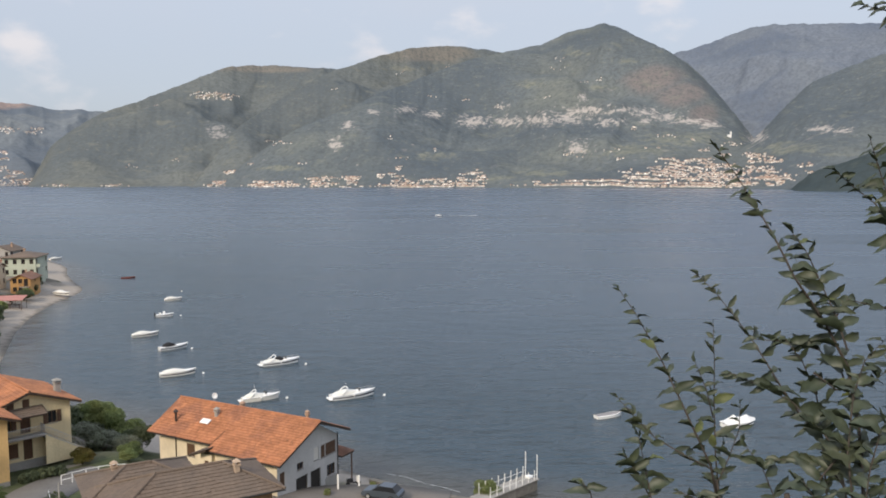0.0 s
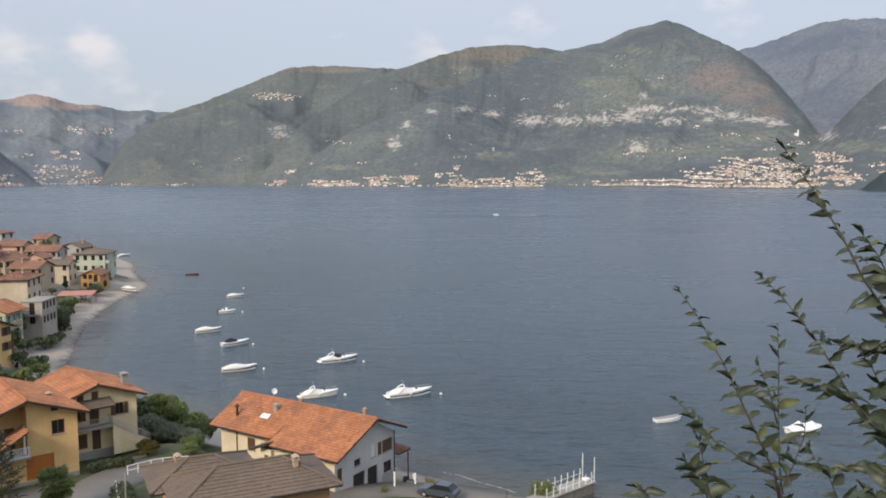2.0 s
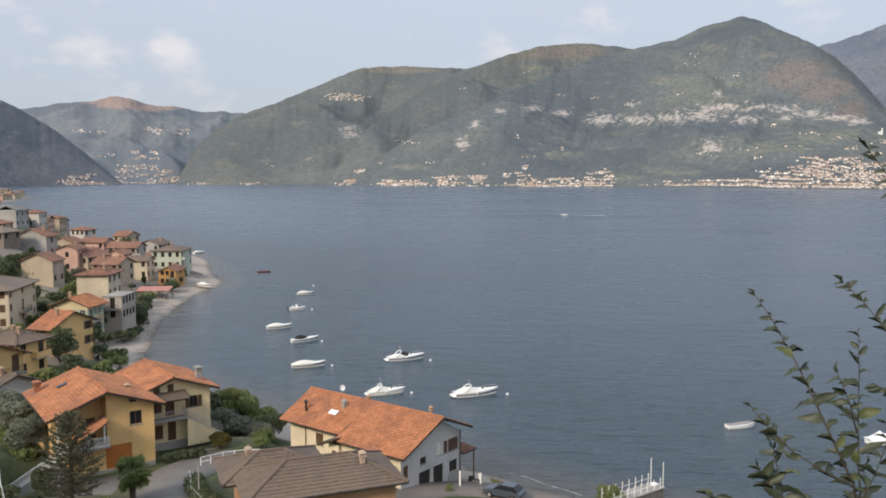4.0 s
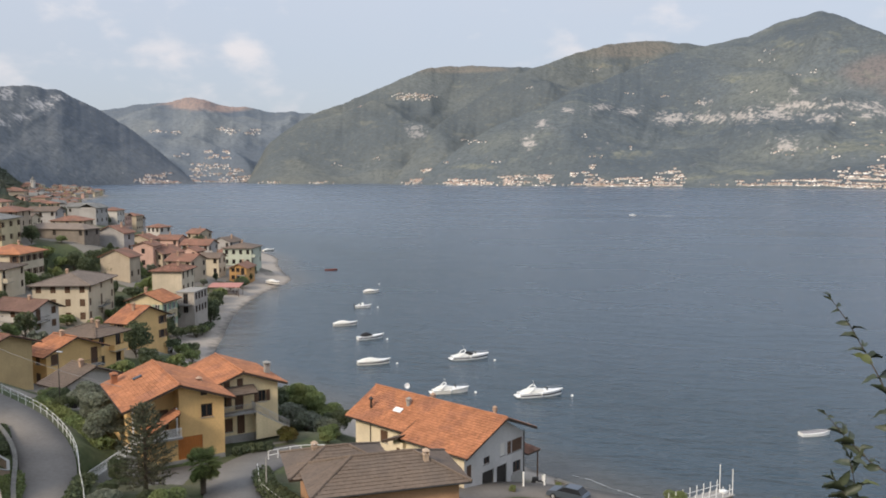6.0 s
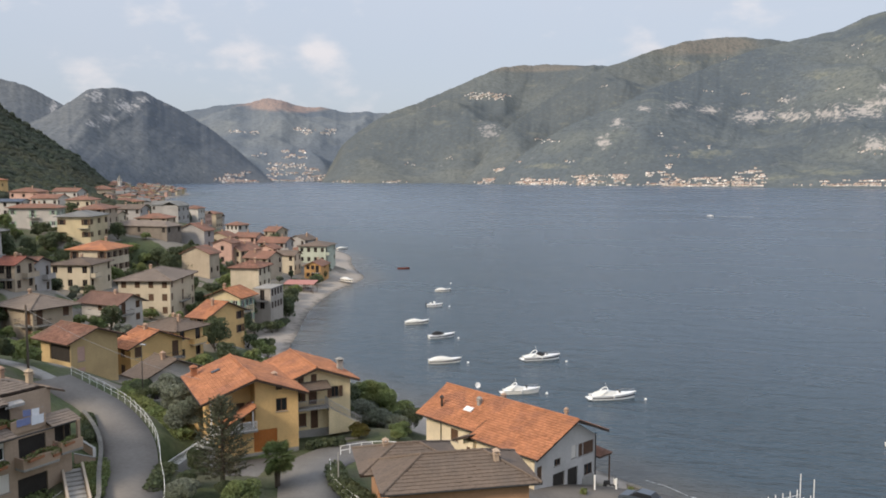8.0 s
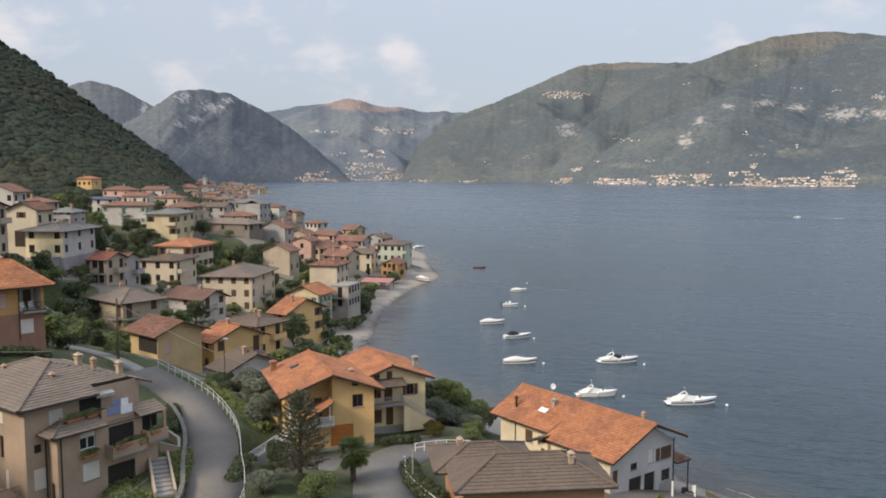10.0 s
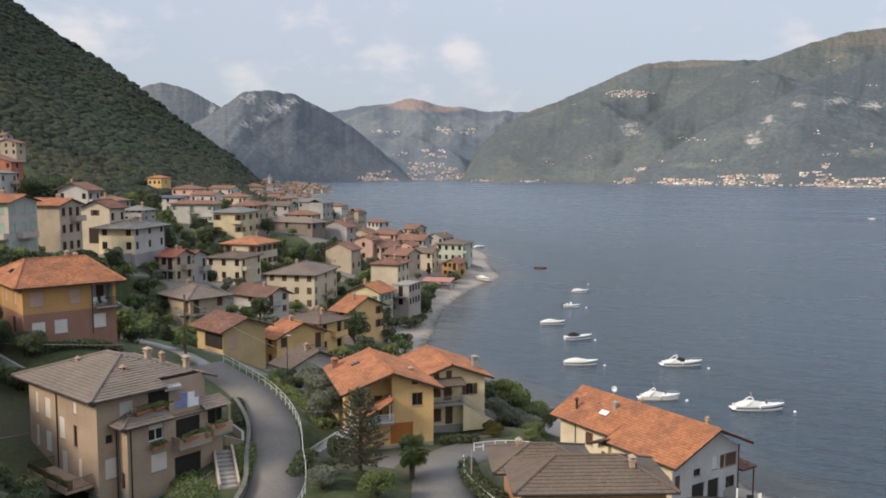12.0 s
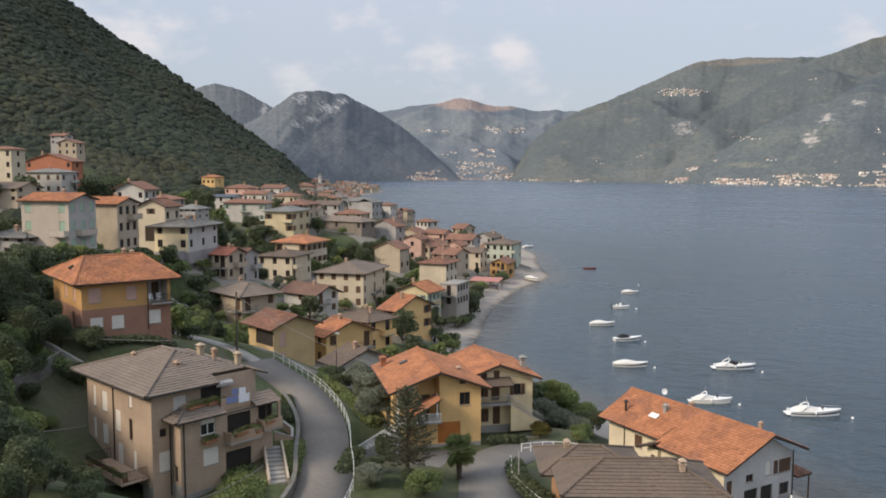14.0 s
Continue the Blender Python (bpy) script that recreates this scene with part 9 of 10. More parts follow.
# ---- garden steps of the brown house ----
def garden_steps():
    a, b = Vector((-51.8, 55.4, 10.6)), Vector((-47.4, 51.4, 9.2))
    ob = thing("garden_steps", Matrix(), "grey concrete garden steps with pale side walls", "steps")
    d = b - a
    side = Vector((-d.y, d.x, 0)).normalized()
    for i in range(9):
        p = a + d * (i / 9)
        q = a + d * ((i + 1) / 9)
        v = []
        for w in (-0.65, 0.65):
            for c, z in ((p, p.z), (q, p.z), (q, p.z - 1.2), (p, p.z - 1.2)):
                v.append((c.x + side.x * w, c.y + side.y * w, z))
        part("step", Mesh().add(v, [(0, 1, 2, 3), (7, 6, 5, 4), (0, 4, 5, 1), (1, 5, 6, 2), (3, 7, 4, 0)]), CONCRETE, ob)
    for w in (-0.8, 0.8):
        s = side * w
        t = side * 0.1
        v = [a + s - t + Vector((0, 0, -1.2)), b + s - t + Vector((0, 0, -1.2)), b + s - t + Vector((0, 0, 0.5)), a + s - t + Vector((0, 0, 0.5)), a + s + t + Vector((0, 0, -1.2)), b + s + t + Vector((0, 0, -1.2)), b + s + t + Vector((0, 0, 0.5)), a + s + t + Vector((0, 0, 0.5))]
        part("side_wall", Mesh().add(v, [(0, 1, 2, 3), (7, 6, 5, 4), (3, 2, 6, 7), (0, 4, 5, 1), (1, 5, 6, 2), (0, 3, 7, 4)]), plaster("pale_tan", (0.44, 0.36, 0.28)), ob)


garden_steps()


# ---- boats ----
def hull_mesh(L, B, H, k_hull=0, k_stripe=1, stripe=True):
    """A lofted planing hull, stern at -L/2, bow at L/2; the waterline is z = 0."""
    m = Mesh()
    stations = []
    for i in range(13):
        t = i / 12
        half = B / 2 * (0.86 + 0.14 * math.sin(min(1, t * 2.2) * math.pi / 2)) * (1 - max(0, (t - 0.45) / 0.55) ** 2.3) + 0.01
        sheer = H * (0.78 + 0.34 * t * t)
        chine = 0.05 + 0.32 * max(0, t - 0.5) ** 1.5
        x = -L / 2 + L * t
        stations.append([(x, 0, -0.25 + 0.45 * max(0, t - 0.8)), (x, half * 0.82, chine - 0.12), (x, half * 0.9, chine + H * 0.22), (x + 0.1 * t, half * 0.965, chine + (sheer - chine) * 0.62), (x + 0.22 * t, half, sheer), (x + 0.22 * t, half * 0.9, sheer + 0.04)])
    for side in (1, -1):
        v = [(p[0], p[1] * side, p[2]) for st in stations for p in st]
        for j in range(5):
            faces = [(i * 6 + j, (i + 1) * 6 + j, (i + 1) * 6 + j + 1, i * 6 + j + 1) for i in range(12)]
            m.add(v, faces, k_stripe if stripe and j == 2 else k_hull)
    back = stations[0]
    m.add([(p[0], p[1], p[2]) for p in back] + [(p[0], -p[1], p[2]) for p in back[::-1]], [tuple(range(12))], k_hull)
    return m, stations


def deck_mesh(stations, t0, t1, drop, camber=0.06):
    m = Mesh()
    v, rows = [], 0
    for i, st in enumerate(stations):
        t = i / 12
        if t0 <= t <= t1:
            p = st[5]
            v += [(p[0], p[1], p[2] - drop), (p[0], p[1] * 0.5, p[2] - drop + camber), (p[0], 0, p[2] - drop + camber * 1.3), (p[0], -p[1] * 0.5, p[2] - drop + camber), (p[0], -p[1], p[2] - drop)]
            rows += 1
    m.add(v, [(i * 5 + j, (i + 1) * 5 + j, (i + 1) * 5 + j + 1, i * 5 + j + 1) for i in range(rows - 1) for j in range(4)])
    return m


def dome(x0, x1, half, z0, h, front=0.55, back=0.8, n=9):
    """A rounded cover or cabin top from x0 to x1."""
    m, v = Mesh(), []
    for i in range(n):
        t = i / (n - 1)
        k = math.sin(math.pi * min(1, max(0, t)) ** (front if t > 0.5 else 1.0)) ** 0.6 if 0 < t < 1 else 0.0
        x = x0 + (x1 - x0) * t
        w = half * (0.55 + 0.45 * k)
        for j in range(7):
            a = math.pi * j / 6
            v.append((x, math.cos(a) * w, z0 + math.sin(a) ** 0.7 * h * max(k, 0.02)))
    m.add(v, [(i * 7 + j, (i + 1) * 7 + j, (i + 1) * 7 + j + 1, i * 7 + j + 1) for i in range(n - 1) for j in range(6)])
    return m


def motor_boat(x, y, way, L, style, label, z=0.0):
    ob = thing("motor_boat", pose(x, y, z, 0, 0, way), label, "boat", "moored boats")
    L = L * 0.9
    B, H = L * 0.31, 0.40 + L * 0.062
    hull, st = hull_mesh(L, B, H)
    part("hull", hull, [CREAM_GEL if style in ("cover", "white") else GELCOAT, CREAM_GEL if style == "white" else NAVY], ob, smooth=True)
    part("deck", deck_mesh(st, 0.0, 1.0, 0.02, 0.08), GELCOAT, ob, smooth=True)
    part("rub_rail", Mesh().tube([(s[4][0], s[4][1] + 0.02, s[4][2]) for s in st] + [(s[4][0], -s[4][1] - 0.02, s[4][2]) for s in st[::-1]], 0.03, n=5), GALV, ob, smooth=True)
    top = H * 0.86
    if style in ("arch", "dark", "white"):
        part("coachroof", dome(-L * 0.10, L * 0.44, B * 0.36, top, 0.40), GELCOAT, ob, smooth=True)
        part("cockpit_canopy", dome(-L * 0.47, L * 0.20, B * 0.42, top - 0.02, 0.46 if style == "dark" else 0.70), TARP, ob, "pale cockpit cover", smooth=True)
        if style == "dark":
            part("sun_canopy", dome(-L * 0.18, L * 0.14, B * 0.36, top + 0.1, 0.66), CANVAS, ob, "black canvas canopy", smooth=True)
        screen = Mesh()
        for side in (1, -1):
            screen.add([(L * 0.20, 0, top + 0.38), (L * 0.16, 0, top + 0.60), (L * 0.09, B * 0.33 * side, top + 0.50), (L * 0.13, B * 0.36 * side, top + 0.26)], [(0, 1, 2, 3)])
        part("windscreen", screen, GLASS, ob)
        arch = Mesh().tube([(-L * 0.30, B * 0.45, top), (-L * 0.22, B * 0.42, top + 0.55), (-L * 0.15, B * 0.33, top + 0.95), (-L * 0.13, 0, top + 1.02),
                            (-L * 0.15, -B * 0.33, top + 0.95), (-L * 0.22, -B * 0.42, top + 0.55), (-L * 0.30, -B * 0.45, top)], 0.085, 0.085, n=8)
        part("radar_arch", arch, GELCOAT, ob, smooth=True)
        part("aerial", Mesh().tube([(-L * 0.13, 0.2, top + 1.1), (-L * 0.17, 0.2, top + 1.9)], 0.015, n=4), WHITE, ob)
        part("bow_rail", Mesh().tube([(L * 0.12, B * 0.4, top + 0.35), (L * 0.34, B * 0.24, top + 0.55), (L * 0.5, 0, top + 0.65), (L * 0.34, -B * 0.24, top + 0.55), (L * 0.12, -B * 0.4, top + 0.35)], 0.02, n=5), GALV, ob, smooth=True)
        part("swim_platform", Mesh().box(-L * 0.5 - 0.55, -L * 0.5, -B * 0.42, B * 0.42, 0.1, 0.28, bevel=0.05), GELCOAT, ob)
        for side in (1, -1):
            part("fender", Mesh().tube([(-L * 0.02, side * B * 0.52, 0.25), (-L * 0.02, side * B * 0.52, 0.75)], 0.11, n=8), GELCOAT, ob, smooth=True)
    elif style == "cover":
        part("boat_cover", dome(-L * 0.48, L * 0.34, B * 0.44, top - 0.05, 0.62), TARP, ob, "pale canvas boat cover", smooth=True)
    elif style == "black_top":
        part("sun_canopy", dome(-L * 0.40, L * 0.12, B * 0.42, top - 0.02, 0.85), CANVAS, ob, "black canvas canopy", smooth=True)
        part("windscreen", Mesh().add([(L * 0.02, B * 0.4, top), (L * 0.02, -B * 0.4, top), (-L * 0.05, -B * 0.36, top + 0.5), (-L * 0.05, B * 0.36, top + 0.5)], [(0, 1, 2, 3)]), GLASS, ob)
    else:
        part("console", Mesh().box(-L * 0.08, L * 0.06, -0.4, 0.4, top - 0.2, top + 0.75, bevel=0.08), GELCOAT, ob)
        part("seat", Mesh().box(-L * 0.3, -L * 0.18, -0.5, 0.5, top - 0.2, top + 0.4, bevel=0.06), TARP, ob)
        part("outboard_motor", Mesh().box(-L * 0.5 - 0.35, -L * 0.5, -0.2, 0.2, 0.1, top + 0.45, bevel=0.07), CANVAS, ob)
    return ob


motor_boat(-14.8, 131.3, 28, 8.2, "arch", "white motor cruiser with a dark stripe and radar arch")
motor_boat(-31.2, 155.0, 29, 8.0, "dark", "dark-hulled sports boat with a white arch")
motor_boat(-29.4, 129.8, 27, 6.6, "white", "plain white cabin boat moored near the shore")
motor_boat(-48.1, 146.6, 27, 6.8, "cover", "white motor boat under a pale canvas cover")
motor_boat(-56.2, 169.2, 40, 6.6, "black_top", "white motor boat with a black canvas canopy")
motor_boat(-67.0, 182.9, 31, 6.2, "cover", "small white motor boat under a cover")
motor_boat(-71.3, 208.5, 24, 4.6, "open", "small open white boat with a console")
motor_boat(-77.9, 235.6, 30, 5.2, "cover", "low white boat moored far out")
motor_boat(-166.0, 352.0, 60, 6.5, "cover", "white boat in the cove behind the point")
motor_boat(-4.1, 710.4, 175, 6.0, "open", "small motor boat under way on the lake")
motor_boat(-112.5, 241.5, -30, 7.0, "cover", "white boat drawn up on the beach", 1.0)


def wake():
    m = Mesh()
    g = random.Random(6)
    pts = [(0.5 + 1.2 * math.sin(i * 0.5) * 0.2, i) for i in range(28)]
    v = []
    for dy, i in pts:
        w = 0.5 + 0.05 * i + 0.3 * g.random()
        v += [(i * 1.1, dy - w, 0.03), (i * 1.1, dy + w, 0.03)]
    m.add(v, [(2 * i, 2 * i + 2, 2 * i + 3, 2 * i + 1) for i in range(27)])
    ob = new("wake", m.data("wake", mat("foam", (0.48, 0.50, 0.51), 0.9, 0.2, 0.5, 3.0, 0.4, 0.05)))
    ob.matrix_basis = pose(-0.5, 710, 0)
    tagged(ob, "thin white foam wake behind the moving boat", "wake", kind="stuff")


wake()


def skiff(x, y, way, L, hull_mat, inner, label, z=0.0, covered=False):
    ob = thing("rowing_boat", pose(x, y, z, 0, 0, way), label, "boat", "moored boats")
    hull, st = hull_mesh(L, L * 0.36, 0.55, stripe=False)
    part("hull", hull, [hull_mat, hull_mat], ob, smooth=True)
    part("floor", deck_mesh(st, 0.0, 1.0, 0.06 if covered else 0.28, 0.1 if covered else 0.0), inner, ob, smooth=True)
    if not covered:
        for t in (-0.25, 0.05):
            part("thwart", Mesh().box(L * t - 0.12, L * t + 0.12, -L * 0.16, L * 0.16, 0.38, 0.42), WOOD, ob)
    return ob


skiff(-110.1, 286.2, 20, 4.6, RED_PAINT, RED_PAINT, "small faded red rowing boat")
skiff(24.4, 119.7, 23, 4.4, GELCOAT, mat("grey_deck_cover", (0.24, 0.23, 0.23), 0.8, 0.1, 1.0, 10.0, 0.2, 0.01), "small white dinghy with a grey cover", covered=True)


def tarped_boat():
    ob = thing("motor_boat", pose(42.1, 115.2, 0, 0, 0, 19), "moored boat wrapped in a peaked white tarpaulin", "boat", "moored boats")
    hull, st = hull_mesh(5.2, 1.9, 0.7)
    part("hull", hull, [GELCOAT, NAVY], ob, smooth=True)
    m, v = Mesh(), []
    for i, (x, h) in enumerate(((-2.7, 0.75), (-1.9, 1.0), (-1.0, 1.75), (-0.4, 1.35), (0.4, 1.3), (1.2, 1.55), (2.0, 1.1), (2.7, 0.95))):
        w = 1.0 * (1 - max(0, (x - 0.5) / 2.4) ** 2) + 0.05
        v += [(x, w, 0.65), (x, w * 0.55, 0.65 + (h - 0.65) * 0.55), (x, 0, h), (x, -w * 0.55, 0.65 + (h - 0.65) * 0.55), (x, -w, 0.65)]
    m.add(v, [(i * 5 + j, (i + 1) * 5 + j, (i + 1) * 5 + j + 1, i * 5 + j + 1) for i in range(7) for j in range(4)])
    part("tarpaulin", m, mat("white_tarpaulin", (0.74, 0.74, 0.72), 0.6, 0.06, 1.0, 6.0, 0.4, 0.04), ob)


tarped_boat()

buoy_mesh = Mesh().lathe([(0.05, -0.32), (0.24, -0.2), (0.34, 0.0), (0.30, 0.18), (0.16, 0.32), (0.05, 0.36), (0.04, 0.46)], 12).data("buoy", GELCOAT, True)
for x, y in ((-52.3, 169.1), (-43.7, 147.5), (-26.2, 154.4), (-9.7, 132.1), (-25.3, 130.6), (-67.3, 209.2), (29.2, 121.1), (-81.0, 253.5)):
    ob = new("buoy", buoy_mesh)
    ob.matrix_basis = pose(x, y, 0.03) @ Matrix.Diagonal((0.68, 0.68, 0.68, 1))
    tagged(ob, "round white mooring buoy on the water", "buoy", "mooring buoys")


# ---- pier, car, shore ----
def pier():
    a, b = Vector((3.8, 86.0, 0)), Vector((10.1, 92.2, 0))
    d = (b - a).normalized()
    way = math.degrees(math.atan2(d.y, d.x))
    ob = thing("pier", pose(a.x, a.y, 0, 0, 0, way), "short stone pier with white posts and railings", "pier")
    L = (b - a).length
    m = Mesh().box(0, L, -0.9, 0.9, -3, 1.15, bevel=0.12)
    part("mole", m, STONE, ob)
    part("walkway", Mesh().box(-0.5, L + 0.1, -1.0, 1.0, 1.15, 1.27, bevel=0.02), CONCRETE, ob)
    post = shared("pier_post", lambda: Mesh().lathe([(0.04, 0), (0.04, 1.15), (0.02, 1.19)], 8).data("post", WHITE))
    tall = shared("pier_tall", lambda: Mesh().lathe([(0.045, 0), (0.045, 2.8), (0.02, 2.85)], 8).data("post", WHITE))
    for side in (-0.85, 0.85):
        for i in range(8):
            part("post", post, None, ob, at=pose(0.8 + i * (L - 1.4) / 7, side, 1.27))
        part("post", tall, None, ob, at=pose(L - 0.15, side, 1.27))
        part("rail", Mesh().tube([(0.8, side, 1.85), (L - 0.15, side, 1.85)], 0.022, n=6), WHITE, ob)
    part("bench", Mesh().box(L - 0.9, L - 0.2, -0.35, 0.35, 1.28, 1.55, bevel=0.04), GELCOAT, ob)


pier()


def pavilion():
    """Open shelter with a faded red roof and benches behind the beach."""
    x, y = -116.0, 217.0
    ob = thing("beach_shelter", pose(x, y, ground_at(x, y), 0, 0, 12), "open beach shelter with a faded red roof on posts", "shelter")
    part("shelter_roof", Mesh().add([(-4.6, -2.6, 2.3), (4.6, -2.6, 2.3), (4.6, 2.6, 2.9), (-4.6, 2.6, 2.9), (-4.6, -2.6, 2.18), (4.6, -2.6, 2.18), (4.6, 2.6, 2.78), (-4.6, 2.6, 2.78)], [(0, 1, 2, 3), (7, 6, 5, 4), (0, 4, 5, 1), (1, 5, 6, 2), (2, 6, 7, 3), (3, 7, 4, 0)]),
         mat("faded_red_canvas", (0.40, 0.19, 0.16), 0.85, 0.15, 0.6, 6.0, 0.2, 0.02), ob)
    for px in (-4.3, -1.5, 1.5, 4.3):
        for py in (-2.4, 2.4):
            part("post", Mesh().box(px - 0.06, px + 0.06, py - 0.06, py + 0.06, -2.0, 2.25 if py < 0 else 2.8), WOOD, ob)
    part("table", Mesh().box(-3.4, 3.4, -0.5, 0.5, 0.72, 0.78).box(-3.2, -3.1, -0.4, 0.4, -1, 0.72).box(3.1, 3.2, -0.4, 0.4, -1, 0.72), WOOD, ob)


pavilion()


def shore_foam():
    """Thin broken line of foam where small waves meet the shingle."""
    g, m = random.Random(8), Mesh()
    line = [Vector((-6.9, 96.6, 0.03)), Vector((-4.6, 95.6, 0.03)), Vector((-2.4, 93.6, 0.03)), Vector((0.4, 91.9, 0.03)), Vector((2.2, 90.4, 0.03))]
    v = []
    for a, b in zip(line, line[1:]):
        for i in range(8):
            p = a.lerp(b, i / 8)
            w = 0.015 + 0.04 * g.random()
            v += [(p.x - w * 0.5, p.y - w, 0.03), (p.x + w * 0.5, p.y + w, 0.03)]
    m.add(v, [(2 * i, 2 * i + 2, 2 * i + 3, 2 * i + 1) for i in range(len(v) // 2 - 1) if i % 13 != 4])
    tagged(new("foam", m.data("foam", mat("foam", (0.48, 0.50, 0.51), 0.9, 0.2, 0.5, 3.0, 0.4, 0.05))), "thin line of white foam along the shore", "foam", kind="stuff")


shore_foam()


def shore_things():
    for x, y, h in ((-11.2, 84.6, 2.0), (-9.2, 86.6, 1.6)):
        ob = thing("post", pose(x, y, ground_at(x, y)), "white painted post on the shore paving", "post")
        part("shaft", Mesh().box(-0.09, 0.09, -0.09, 0.09, -0.5, h, bevel=0.02), WHITE, ob)
        part("foot", Mesh().box(-0.25, 0.25, -0.25, 0.25, -0.5, 0.15, bevel=0.03), CONCRETE, ob)
    ob = thing("motor_scooter", pose(-10.0, 88.2, ground_at(-10.0, 88.2), 0, 0, 25), "dark motor scooter with a white fairing by the porch", "scooter")
    for x in (-0.6, 0.6):
        part("wheel", Mesh().tube([(x, -0.06, 0.24), (x, 0.06, 0.24)], 0.24, n=12), CANVAS, ob)
    part("scooter_body", Mesh().box(-0.75, -0.05, -0.16, 0.16, 0.35, 0.72, bevel=0.06).box(-0.1, 0.45, -0.12, 0.12, 0.25, 0.36, bevel=0.03), CANVAS, ob)
    part("fairing", Mesh().box(0.4, 0.56, -0.22, 0.22, 0.3, 1.0, bevel=0.05), GELCOAT, ob)
    part("saddle", Mesh().box(-0.72, -0.05, -0.13, 0.13, 0.72, 0.82, bevel=0.03), CANVAS, ob)
    part("handlebar", Mesh().tube([(0.42, -0.34, 1.05), (0.46, 0, 1.0), (0.42, 0.34, 1.05)], 0.02, n=6), METAL, ob)
    for x, y in ((-12.0, 82.2), (-7.8, 87.6)):
        planter(x, y, ground_at(x, y), 0.6, 0.9, False)


shore_things()


def parked_car(x, y, way, z, paint, label):
    ob = thing("car", pose(x, y, z, 0, 0, way), label, "car")
    body, v = Mesh(), []
    side = [(-2.1, 0.35), (-2.12, 0.75), (-1.9, 0.95), (-1.0, 1.0), (0.9, 0.98), (1.9, 0.82), (2.1, 0.6), (2.08, 0.3)]
    for s in (-1, 1):
        v += [(px, s * 0.86, pz) for px, pz in side]
    n = len(side)
    body.add(v, [tuple(range(n)), tuple(range(2 * n - 1, n - 1, -1))] + [(i, (i + 1) % n, n + (i + 1) % n, n + i) for i in range(n)])
    part("body", body, paint, ob)
    cab, v = Mesh(), []
    side = [(-1.85, 0.95), (-1.35, 1.42), (0.1, 1.46), (0.95, 0.97)]
    for s in (-1, 1):
        v += [(px, s * (0.82 if pz < 1.2 else 0.64), pz) for px, pz in side]
    cab.add(v, [(0, 1, 2, 3), (7, 6, 5, 4), (0, 1, 5, 4), (2, 3, 7, 6)])
    part("cabin_glass", cab, GLASS, ob)
    part("car_roof", Mesh().box(-1.35, 0.1, -0.64, 0.64, 1.42, 1.48, bevel=0.02), paint, ob)
    for px in (-1.3, 1.3):
        for py in (-0.82, 0.82):
            wheel = part("wheel", Mesh().tube([(px, py - 0.1, 0.32), (px, py + 0.1, 0.32)], 0.32, n=14), CANVAS, ob)
            part("rim", Mesh().tube([(px, py - 0.11, 0.32), (px, py + 0.11, 0.32)], 0.19, n=10), GALV, wheel)
    return ob


parked_car(-217.0, 159.8, 35, ground_at(-217.0, 159.8) + 0.1, GELCOAT, "small white car parked below the hill houses")
parked_car(-96.0, 74.5, 10, ground_at(-96.0, 74.5) + 0.1, mat("silver_car_paint", (0.42, 0.42, 0.42), 0.3, 0.05, 1.0, 5.0, 0.0, metal=0.5, spec=0.5), "silver car parked beside the footpath")
parked_car(-6.4, 83.4, 160, ground_at(-6.4, 83.4) + 0.2, mat("blue_grey_car_paint", (0.10, 0.12, 0.15), 0.3, 0.05, 1.0, 5.0, 0.0, metal=0.4, spec=0.5), "blue-grey parked car near the shore")


# ---- poles and cables ----
def pole(x, y, h, r, material, label, z=None, lamp=False):
    z = ground_at(x, y) if z is None else z
    ob = thing("utility_pole", pose(x, y, z), label, "pole")
    part("shaft", Mesh().lathe([(r, -1), (r, 0.3), (r * 0.75, h), (r * 0.4, h + 0.05)], 9), material, ob, smooth=True)
    if lamp:
        part("lamp_head", Mesh().box(-0.15, 0.6, -0.12, 0.12, h - 0.05, h + 0.08, bevel=0.04), GALV, ob)
    return ob


pole(-75.4, 74.5, 20.7 - ground_at(-75.4, 74.5), 0.15, TRUNK, "weathered wooden utility pole above the lane")
pole(-62.4, 78.1, 16.2 - ground_at(-62.4, 78.1), 0.06, METAL, "thin dark metal lamp post by the lane", lamp=True)
pole(-31.0, 64.4, 3.4, 0.07, CONCRETE, "short concrete post in the hedge")


def cable(a, b, sag, r, label):
    a, b = Vector(a), Vector(b)
    pts = [a.lerp(b, i / 24) - Vector((0, 0, sag * 4 * (i / 24) * (1 - i / 24))) for i in range(25)]
    ob = new("cable", Mesh().tube(pts, r, n=5).data("cable", mat("cable_sheath", (0.22, 0.21, 0.20), 0.7, 0.1, 1.0, 10.0, 0.0), True))
    return tagged(ob, label, "cable")


# ---- bush beside the camera ----
BUSH_LEAF = mat("dark_bush_leaf", (0.038, 0.050, 0.030), 0.5, 0.4, 9.0, 60.0, 0.4, 0.002, second=(0.062, 0.070, 0.036), spec=0.4)
BUSH_PALE = mat("young_bush_leaf", (0.085, 0.100, 0.036), 0.55, 0.3, 9.0, 60.0, 0.3, 0.002, spec=0.3)
BUSH_TWIG = mat("grey_brown_twig", (0.060, 0.050, 0.042), 0.9, 0.3, 20.0, 90.0, 0.4, 0.002)
bush = thing("bush", pose(1.6, 2.4, ground_at(1.6, 2.4)), "leafy bush with long upright shoots beside the viewpoint", "bush")
bush_origin = bush.matrix_basis.inverted()


